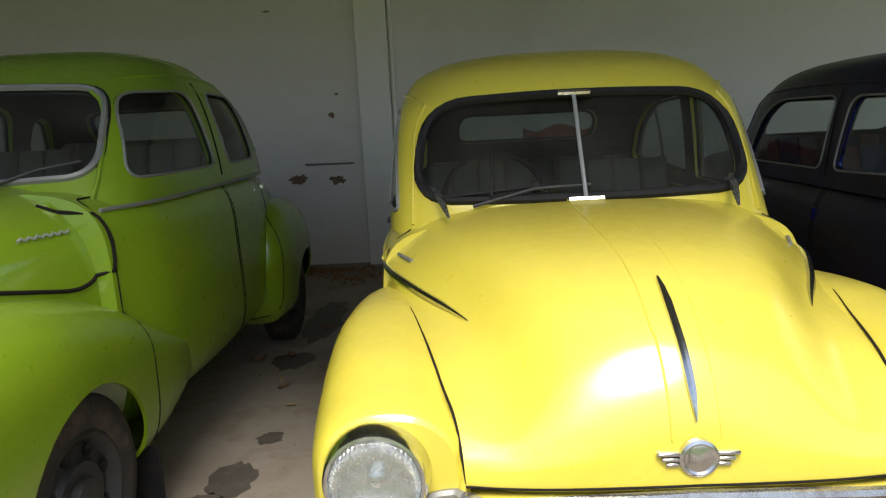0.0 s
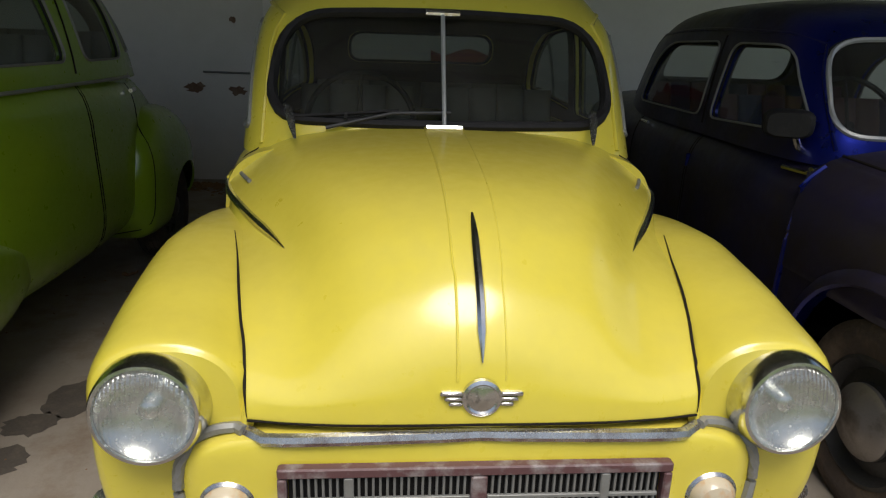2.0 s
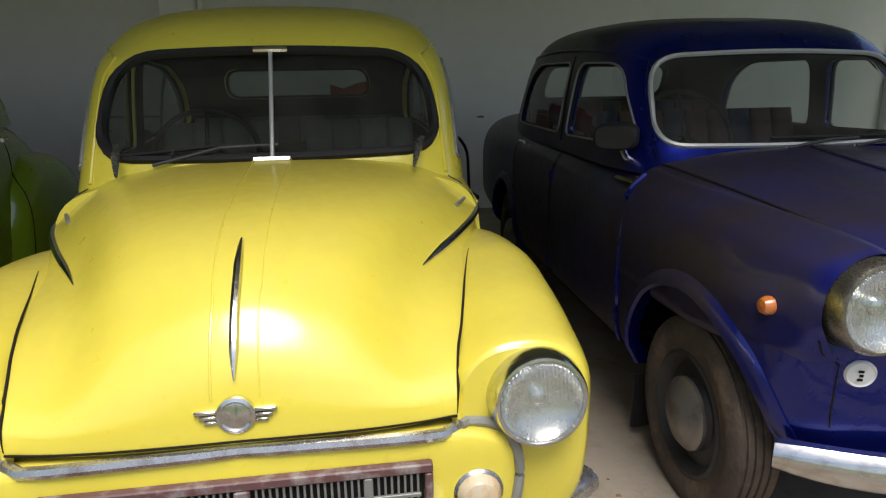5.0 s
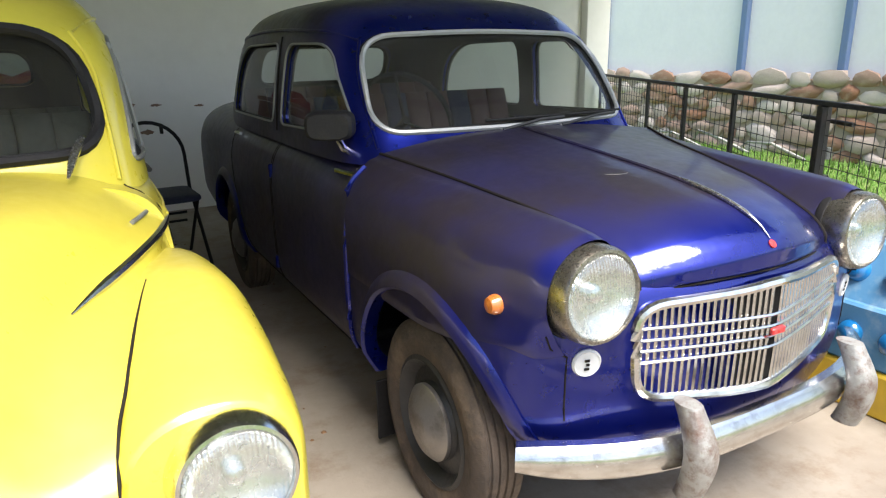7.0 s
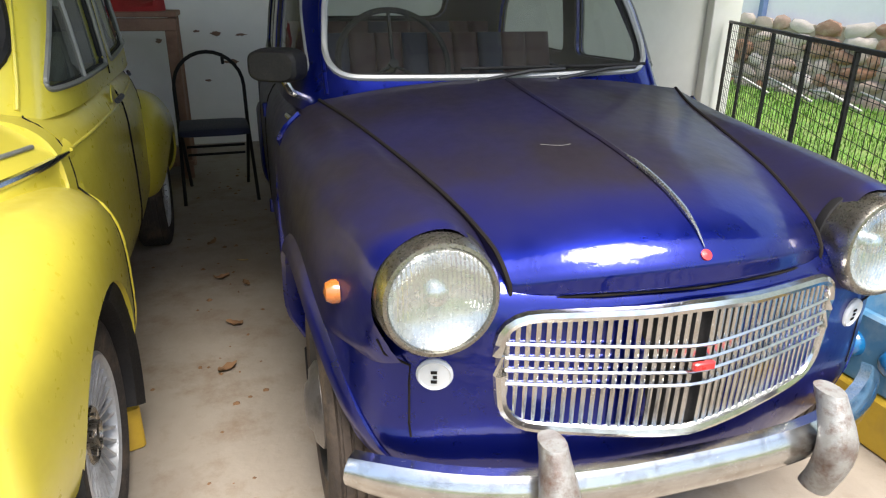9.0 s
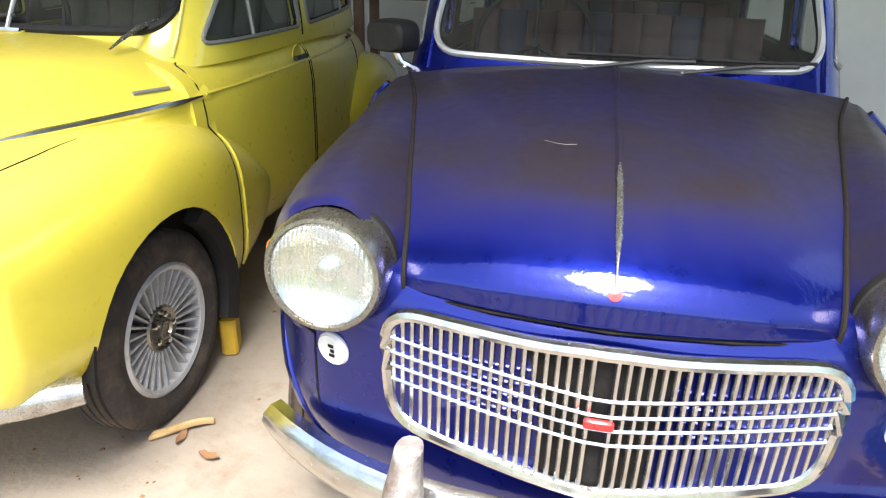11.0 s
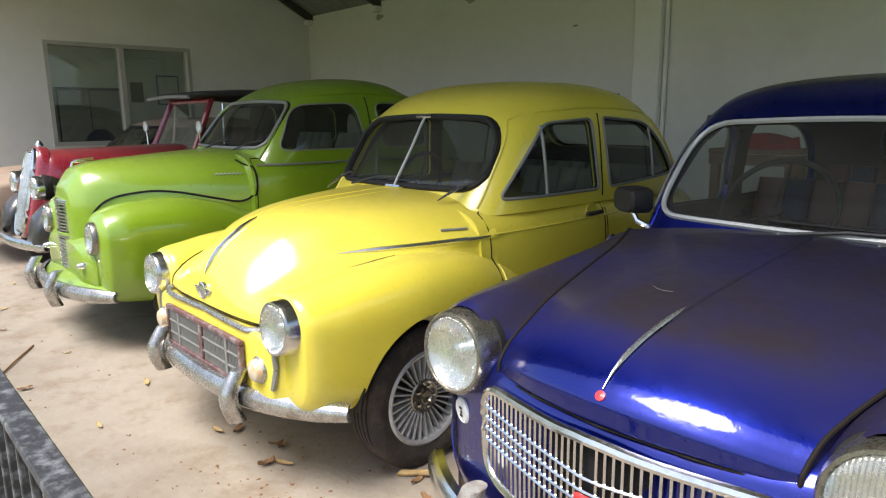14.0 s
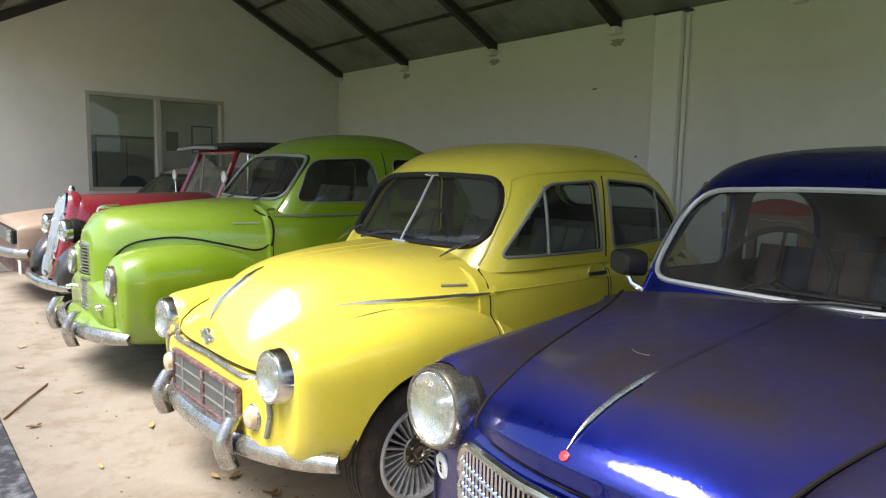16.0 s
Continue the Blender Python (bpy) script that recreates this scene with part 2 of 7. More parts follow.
def join(*geos):
    vs, fs = [], []
    for v, f in geos:
        o = len(vs)
        vs += [tuple(p) for p in v]
        fs += [tuple(i + o for i in q) for q in f]
    return vs, fs


def moved(geo, m):
    return [tuple(m @ Vector(v)) for v in geo[0]], geo[1]


def mirrored(geo):
    return [(-v[0], v[1], v[2]) for v in geo[0]], [tuple(reversed(f)) for f in geo[1]]


def tube(rings, closed=True, cap=True):
    """Skins rings of equally many points; the ends are closed by fans."""
    n, vs, fs = len(rings[0]), [], []
    for r in rings:
        vs += [tuple(p) for p in r]
    for a in range(len(rings) - 1):
        for b in range(n if closed else n - 1):
            c = (b + 1) % n
            fs.append((a * n + b, a * n + c, (a + 1) * n + c, (a + 1) * n + b))
    if cap:
        for a, flip in ((0, True), (len(rings) - 1, False)):
            mid = np.mean(np.array(rings[a], float), axis=0)
            vs.append(tuple(mid))
            k = len(vs) - 1
            for b in range(n):
                c = (b + 1) % n
                fs.append((k, a * n + c, a * n + b) if flip else (k, a * n + b, a * n + c))
    return vs, fs


def smooth_rows(rows, count, ease=False):
    """Monotone cubic through rows whose first value is the parameter."""
    a = np.array(rows, float)
    t, v = a[:, 0], a[:, 1:]
    h = np.diff(t)[:, None]
    d = np.diff(v, axis=0) / h
    m = np.zeros_like(v)
    m[0], m[-1] = d[0], d[-1]
    for i in range(1, len(t) - 1):
        same = d[i - 1] * d[i] > 0
        with np.errstate(divide="ignore", invalid="ignore"):
            hm = 2 * d[i - 1] * d[i] / (d[i - 1] + d[i])
        m[i] = np.where(same, hm, 0)
    s = np.linspace(0, 1, count)
    if ease:
        s = 0.5 - 0.5 * np.cos(np.pi * s)
    idx = np.linspace(0, len(t) - 1, count) if not ease else s * (len(t) - 1)
    out = []
    for q in idx:
        i = min(int(q), len(t) - 2)
        u, hh = q - i, h[i][0]
        x = t[i] + u * hh
        val = (2 * u**3 - 3 * u**2 + 1) * v[i] + (u**3 - 2 * u**2 + u) * hh * m[i] + (-2 * u**3 + 3 * u**2) * v[i + 1] + (u**3 - u**2) * hh * m[i + 1]
        out.append([x, *val])
    return out


def power(c, e):
    return math.copysign(abs(c) ** (2 / e), c)


def loft_y(rows, count=40, n=44, inset=0.0):
    """Rows of y, xc, zc, up, down, half width, power above, power below: sections across the car, skinned along it."""
    rings = []
    for y, xc, zc, up, dn, w, eu, ed in smooth_rows(rows, count):
        ring = []
        for k in range(n):
            a = 2 * math.pi * k / n
            c, s = math.cos(a), math.sin(a)
            e = eu if s >= 0 else ed
            ring.append((xc + (w - inset) * power(c, e), y, zc + ((up if s >= 0 else dn) - inset) * power(s, e)))
        rings.append(ring)
    return tube(rings)


def loft_z(rows, count=36, n=64, inset=0.0):
    """Rows of z, front y, rear y, half width, front power, rear power: level sections, skinned upwards."""
    rings = []
    for z, yf, yr, w, ef, er in smooth_rows(rows, count):
        ym, half, ring = yf + (yr - yf) * 0.5, (yr - yf) * 0.5, []
        for k in range(n):
            a = 2 * math.pi * k / n
            c, s = math.cos(a), math.sin(a)
            e = er if s >= 0 else ef
            ring.append((max(w - inset, 0.005) * power(c, e), ym + max(half - inset, 0.005) * power(s, e), z - inset))
        rings.append(ring)
    return tube(rings)


def panel(rows, count, across, sides=(1,), tuck=(0.02, 0.0, -0.10)):
    """A sheet skinned over curves: each row holds points from the middle line to the edge. With sides (-1, 1) it is mirrored about x = 0; the edges are tucked under."""
    k = len(rows[0])
    flat = [[i, *(c for p in row for c in p)] for i, row in enumerate(rows)]
    grid = []
    for r in smooth_rows(flat, count):
        pts = [Vector(r[1 + 3 * i:4 + 3 * i]) for i in range(k)]
        first = Vector((-pts[1].x, pts[1].y, pts[1].z)) if len(sides) == 2 else pts[0] * 2 - pts[1]
        ctl = [first] + pts + [pts[-1] * 2 - pts[-2]]
        line = []
        for j in range(across + 1):
            q = j / across * (k - 1)
            i = min(int(q), k - 2)
            u = q - i
            a, b, c, d = ctl[i:i + 4]
            line.append(0.5 * (2 * b + (c - a) * u + (2 * a - 5 * b + 4 * c - d) * u ** 2 + (3 * b - a - 3 * c + d) * u ** 3))
        line.append(line[-1] + Vector(tuck))
        if len(sides) == 2:
            line = [Vector((-p.x, p.y, p.z)) for p in reversed(line[1:])] + line
        grid.append(line)
    n = len(grid[0])
    vs = [tuple(p) for line in grid for p in line]
    fs = [(a * n + b, a * n + b + 1, (a + 1) * n + b + 1, (a + 1) * n + b) for a in range(len(grid) - 1) for b in range(n - 1)]
    return vs, fs


def edge_of(rows, count, at=-1):
    """The smooth curve through one of the points of each row."""
    return [Vector(r[1:4]) for r in smooth_rows([[i, *row[at]] for i, row in enumerate(rows)], count)]


def oriented(geo, sign=1):
    """The faces turned so that they all look out (or, for sign -1, in)."""
    v, f = geo
    vol = sum(Vector(v[q[0]]).dot(Vector(v[q[k]]).cross(Vector(v[q[k + 1]]))) for q in f for k in range(1, len(q) - 1))
    return (v, f) if vol * sign > 0 else (v, [tuple(reversed(q)) for q in f])


def shell(outer, inner):
    return join(oriented(outer, 1), oriented(inner, -1))


def revolve(profile, n=40, axis="y"):
    """Profile of (radius, along): turned round an axis."""
    rings = []
    for r, h in profile:
        ring = []
        for k in range(n):
            a = 2 * math.pi * k / n
            c, s = r * math.cos(a), r * math.sin(a)
            ring.append((c, h, s) if axis == "y" else (h, c, s) if axis == "x" else (c, s, h))
        rings.append(ring)
    return tube(rings, cap=False)


def rod(points, r, n=8, flat=1.0, closed=False):
    """A round bar along points."""
    pts = [Vector(p) for p in points]
    rings = []
    for i, p in enumerate(pts):
        if closed:
            d = pts[(i + 1) % len(pts)] - pts[i - 1]
        else:
            d = pts[min(i + 1, len(pts) - 1)] - pts[max(i - 1, 0)]
        d.normalize()
        side = d.cross(Vector((0, 0, 1)))
        if side.length < 0.05:
            side = d.cross(Vector((0, 1, 0)))
        side.normalize()
        up = side.cross(d)
        rr = r[i] if isinstance(r, (list, tuple)) else r
        rings.append([p + side * rr * math.cos(2 * math.pi * k / n) + up * rr * flat * math.sin(2 * math.pi * k / n) for k in range(n)])
    if closed:
        rings.append(rings[0])
    return tube(rings, cap=not closed)


def sweep(points, section, n_up=(0, 0, 1)):
    """A bar of one section (out, up) along level points."""
    pts, rings = [Vector(p) for p in points], []
    for i, p in enumerate(pts):
        d = (pts[min(i + 1, len(pts) - 1)] - pts[max(i - 1, 0)]).normalized()
        out = d.cross(Vector(n_up)).normalized()
        rings.append([p + out * a + Vector(n_up) * b for a, b in section])
    return tube(rings)


def box(x0, x1, y0, y1, z0, z1, bev=0.0):
    """A block with chamfered edges."""
    if not bev:
        v = [(x, y, z) for z in (z0, z1) for y in (y0, y1) for x in (x0, x1)]
        return v, [(0, 2, 3, 1), (4, 5, 7, 6), (0, 1, 5, 4), (2, 6, 7, 3), (0, 4, 6, 2), (1, 3, 7, 5)]
    rings = []
    for z, d in ((z0, bev), (z0 + bev, 0), (z1 - bev, 0), (z1, bev)):
        a, b, c, e = x0 + d, x1 - d, y0 + d, y1 - d
        k = bev
        rings.append([(a + k, c, z), (b - k, c, z), (b, c + k, z), (b, e - k, z), (b - k, e, z), (a + k, e, z), (a, e - k, z), (a, c + k, z)])
    return tube(rings)


def round_poly(corners, seg=6):
    """Corners of (a, b, radius): a closed outline with rounded corners."""
    out, n = [], len(corners)
    for i in range(n):
        p, q, s = (Vector(corners[j % n][:2]) for j in (i - 1, i, i + 1))
        r = corners[i][2]
        u, w = (p - q).normalized(), (s - q).normalized()
        d = min(r, 0.49 * (p - q).length, 0.49 * (s - q).length)
        a, b = q + u * d, q + w * d
        for k in range(seg + 1):
            t = k / seg
            out.append(tuple((1 - t) ** 2 * a + 2 * t * (1 - t) * q + t * t * b))
    return out


def dense(points, step=0.03, closed=True):
    out, n = [], len(points)
    for i in range(n if closed else n - 1):
        a, b = Vector(points[i]), Vector(points[(i + 1) % n])
        k = max(1, int((b - a).length / step))
        out += [tuple(a + (b - a) * j / k) for j in range(k)]
    if not closed:
        out.append(tuple(points[-1]))
    return out


def prism(outline, lo, hi, axis):
    """An outline pushed along x (given as y, z), y (as x, z) or z (as x, y)."""
    def at(p, h):
        return (h, p[0], p[1]) if axis == "x" else (p[0], h, p[1]) if axis == "y" else (p[0], p[1], h)
    n = len(outline)
    v = [at(p, lo) for p in outline] + [at(p, hi) for p in outline]
    f = [tuple(range(n - 1, -1, -1)), tuple(range(n, 2 * n))] + [(i, (i + 1) % n, n + (i + 1) % n, n + i) for i in range(n)]
    return v, f


def closed_mesh(geo):
    me = bpy.data.meshes.new("cutter")
    me.from_pydata([tuple(v) for v in geo[0]], [], geo[1])
    bm = bmesh.new()
    bm.from_mesh(me)
    bmesh.ops.recalc_face_normals(bm, faces=bm.faces)
    bm.to_mesh(me)
    bm.free()
    return me


def carve(geo, cutters, mat, mode="DIFFERENCE", recalc=True, smooth=35):
    """geo less (or met with) the cutters, one after the other, as a mesh."""
    if isinstance(geo, bpy.types.Mesh):
        me = geo
    elif recalc:
        me = closed_mesh(geo)
    else:
        me = bpy.data.meshes.new("solid")
        me.from_pydata([tuple(v) for v in geo[0]], [], geo[1])
    a = new("carved", me)
    tools = []
    for c in cutters:
        b = new("cutter", closed_mesh(c))
        mod = a.modifiers.new("cut", "BOOLEAN")
        mod.object, mod.operation, mod.solver = b, mode, "EXACT"
        tools.append(b)
    dg = bpy.context.evaluated_depsgraph_get()
    dg.update()
    out = bpy.data.meshes.new_from_object(a.evaluated_get(dg))
    for b in (a, *tools):
        old = b.data
        bpy.data.objects.remove(b)
        bpy.data.meshes.remove(old)
    out.materials.clear()
    out.materials.append(mat)
    out.polygons.foreach_set("material_index", [0] * len(out.polygons))
    out.polygons.foreach_set("use_smooth", [True] * len(out.polygons))
    out.set_sharp_from_angle(angle=radians(smooth))
    return out


class Skin:
    """Finds places on one or more surfaces, to lay trim, panes and lamps on them."""
    def __init__(self, *geos):
        v, f = join(*geos)
        self.tree = BVHTree.FromPolygons([Vector(p) for p in v], f)

    def side(self, y, z, s, off=0.0):
        hit, nor, _, _ = self.tree.ray_cast(Vector((s * 3, y, z)), Vector((-s, 0, 0)))
        return (Vector((s * 0.6, y, z)) if hit is None else hit) + Vector((s * off, 0, 0))

    def front(self, x, z, off=0.0):
        hit, nor, _, _ = self.tree.ray_cast(Vector((x, -3, z)), Vector((0, 1, 0)))
        return (Vector((x, 0, z)) if hit is None else hit) - Vector((0, off, 0))

    def rear(self, x, z, off=0.0):
        hit, nor, _, _ = self.tree.ray_cast(Vector((x, 8, z)), Vector((0, -1, 0)))
        return (Vector((x, 3, z)) if hit is None else hit) + Vector((0, off, 0))

    def top(self, x, y, off=0.0):
        hit, nor, _, _ = self.tree.ray_cast(Vector((x, y, 4)), Vector((0, 0, -1)))
        return (Vector((x, y, 1)) if hit is None else hit) + Vector((0, 0, off))


def pane_on(find, outline, off, rings=4):
    """A curved sheet inside an outline, laid on a surface by find(a, b, off)."""
    ca, cb = np.mean(np.array(outline), axis=0)
    vs, fs, n = [], [], len(outline)
    for k in range(rings):
        s = 1 - k / rings
        vs += [find(ca + (a - ca) * s, cb + (b - cb) * s, off) for a, b in outline]
    vs.append(find(ca, cb, off))
    for k in range(rings - 1):
        for i in range(n):
            j = (i + 1) % n
            fs.append((k * n + i, k * n + j, (k + 1) * n + j, (k + 1) * n + i))
    fs += [((rings - 1) * n + i, (rings - 1) * n + (i + 1) % n, rings * n) for i in range(n)]
    return vs, fs


def thing(name, m, label, category, group=""):
    ob = new(name)
    ob.empty_display_size = 0.2
    ob.matrix_basis = m
    return tagged(ob, label, category, group)

# ---- the building ----
XL, XR, YB, YF = -7.6, 6.1, 5.18, -0.98
YE = -0.2  # the front eave; the rail stands further out in the open
RIDGE_Y, EAVE, SLOPE = (YB + YE) / 2, 3.06, 0.52
RIDGE_Z = EAVE + SLOPE * (YB - RIDGE_Y)


def setting(name, geo, mat, label, smooth=0):
    return tagged(part(name, geo, mat, None, label, smooth), label, kind="structure")


floor = setting("floor", prism([(XL - 0.2, YF - 0.1), (3.6, YF - 0.1), (3.6, 0.32), (XR + 0.2, YB + 0.2), (XL - 0.2, YB + 0.2)], -0.55, 0.0, "z"), M_CONCRETE, "stained grey-brown concrete garage floor")
setting("wall_back", box(XL - 0.2, XR + 0.1, YB, YB + 0.2, 0.004, EAVE + 0.02), M_WALL, "stained off-white plastered back wall")
WIN = (1.15, 3.10, 1.06, 2.44)
# left wall: pentagon up to the ridge, with a window through it
_yf2 = YE - 0.15
_gable = [(_yf2, 0.004), (YB - 0.002, 0.004), (YB - 0.002, EAVE), (RIDGE_Y, RIDGE_Z), (YE, EAVE), (_yf2, EAVE - 0.08)]
_left = carve(prism(_gable, XL - 0.2, XL, "x"), [box(XL - 0.4, XL + 0.2, WIN[0], WIN[1], WIN[2], WIN[3])], M_WALL, smooth=20)
setting("wall_left", _left, M_WALL, "plastered gable wall with a glazed window")
for xa, xb in ((-1.26, -0.97), (XR - 0.25, XR + 0.1)):
    setting("pilaster", box(xa, xb, YB - 0.11, YB - 0.002, 0.004, EAVE - 0.02, 0.006), M_PILASTER, "square plastered pilaster on the back wall")
setting("pilaster_cap", box(-1.28, -0.90, YB - 0.135, YB - 0.003, EAVE - 0.019, EAVE + 0.001, 0.004), M_RAIL, "rusty iron strip over the pilaster")
setting("drain_pipe", rod([(-0.94, YB - 0.03, 0.02), (-0.94, YB - 0.03, EAVE - 0.05)], 0.022, 10), M_PILASTER, "thin painted pipe beside the pilaster")
# roof: two slopes of corrugated sheet in one mesh
def roof_slope(y0, z0, y1, z1):
    vs, fs, n = [], [], 420
    xs = np.linspace(XL - 0.25, XR + 0.15, n)
    for j, (y, z) in enumerate(((y0, z0), (y1, z1))):
        vs += [(x, y, z + 0.012 * math.cos(x * 2 * math.pi / 0.20) ** 3 + 0.05) for x in xs]
    for j, (y, z) in enumerate(((y0, z0), (y1, z1))):
        vs += [(x, y, z + 0.012 * math.cos(x * 2 * math.pi / 0.20) ** 3 + 0.056) for x in xs]
    for i in range(n - 1):
        fs.append((i, i + 1, n + i + 1, n + i))
        fs.append((2 * n + i, 3 * n + i, 3 * n + i + 1, 2 * n + i + 1))
    return vs, fs
setting("ceiling", join(roof_slope(YB + 0.35, EAVE - SLOPE * 0.35, RIDGE_Y, RIDGE_Z), roof_slope(RIDGE_Y, RIDGE_Z, YE - 0.15, EAVE - SLOPE * 0.15)), M_ROOF, "dark corrugated sheet roof seen from below", 0)
for x in (-7.5, -5.62, -3.70, -1.79, 0.12, 2.03, 3.94, 5.85):
    setting("rafter", sweep([(x, YB - 0.0, EAVE - 0.02), (x, RIDGE_Y, RIDGE_Z - 0.02), (x, YE - 0.1, EAVE - 0.07)], [(-0.045, -0.06), (0.045, -0.06), (0.045, 0.045), (-0.045, 0.045)]), M_STEEL, "dark steel rafter under the roof")
    setting("rafter_foot", box(x - 0.06, x + 0.06, YB - 0.12, YB - 0.003, EAVE - 0.13, EAVE - 0.05, 0.01), M_WALL, "small bracket where a rafter meets the wall")
for k in range(3):
    for y, sgn in ((YB - 0.60 - k * 0.95, 1), (YE + 0.3 + k * 0.95, -1)):
        z = EAVE + SLOPE * ((YB - y) if sgn > 0 else (y - YE)) + 0.028
        setting("purlin", box(XL, XR + 0.1, y - 0.025, y + 0.025, z - 0.02, z + 0.015), M_STEEL, "dark steel purlin carrying the roof sheets")
# front beam and columns along the open side
for x in (XL + 0.1,):
    setting("column", box(x - 0.09, x + 0.12, YE - 0.40, YE - 0.155, 0.0, EAVE - 0.25, 0.01), M_WALL, "plastered column at the open front")

# window in the left wall, and the room behind it
win = tagged(new("window_1"), "two-light window in a pale timber frame", kind="structure")
win.location = (XL - 0.1, 0, 0)
for nm, g in (("window_frame", box(-0.06, 0.115, WIN[0], WIN[1], WIN[3] - 0.05, WIN[3])), ("window_sill", box(-0.06, 0.13, WIN[0], WIN[1], WIN[2], WIN[2] + 0.05)),
              ("window_frame", box(-0.06, 0.115, WIN[0], WIN[0] + 0.05, WIN[2] + 0.05, WIN[3] - 0.05)), ("window_frame", box(-0.06, 0.115, WIN[1] - 0.05, WIN[1], WIN[2] + 0.05, WIN[3] - 0.05)),
              ("mullion", box(-0.05, 0.105, 2.085, 2.15, WIN[2] + 0.05, WIN[3] - 0.05))):
    part(nm, g, M_FRAME, win, smooth=0)
for a, b in ((WIN[0] + 0.05, 2.085), (2.15, WIN[1] - 0.05)):
    p = part("pane", box(0.0, 0.006, a, b, WIN[2] + 0.05, WIN[3] - 0.05), M_GLASS, win, smooth=0)
    p.visible_shadow = False
RX = XL - 4.2
setting("room_floor", box(RX, XL - 0.2, -1.2, YB, -0.1, 0.0), M_CONCRETE, "floor of the room behind the window")
setting("room_wall", box(RX - 0.15, RX, -1.2, YB, 0, 3.0), M_WHITEWALL, "white far wall of the side room")
setting("room_wall", box(RX, XL - 0.2, YB, YB + 0.15, 0, 3.0), M_WHITEWALL, "white wall of the side room")
setting("room_ceiling", box(RX - 0.15, XL - 0.2, -1.2, YB + 0.15, 3.0, 3.1), M_WHITEWALL, "white ceiling of the side room")
setting("room_wall", box(RX, XL - 0.2, -1.3, -1.2, 0.0, 0.9), M_WHITEWALL, "low wall under the side room's opening")
setting("room_wall", box(RX, XL - 0.2, -1.3, -1.2, 2.6, 3.0), M_WHITEWALL, "white wall over the side room's opening")

# ---- outside ----
setting("ground", box(-400, 400, -400, 400, -1.0, -0.5), M_GRASS_SOIL, "grassy ground round the garage")
setting("path", box(XL - 2, XR + 0.6, YF - 2.6, YF - 0.1, -0.52, -0.004), M_CONCRETE, "pale concrete path before the garage")

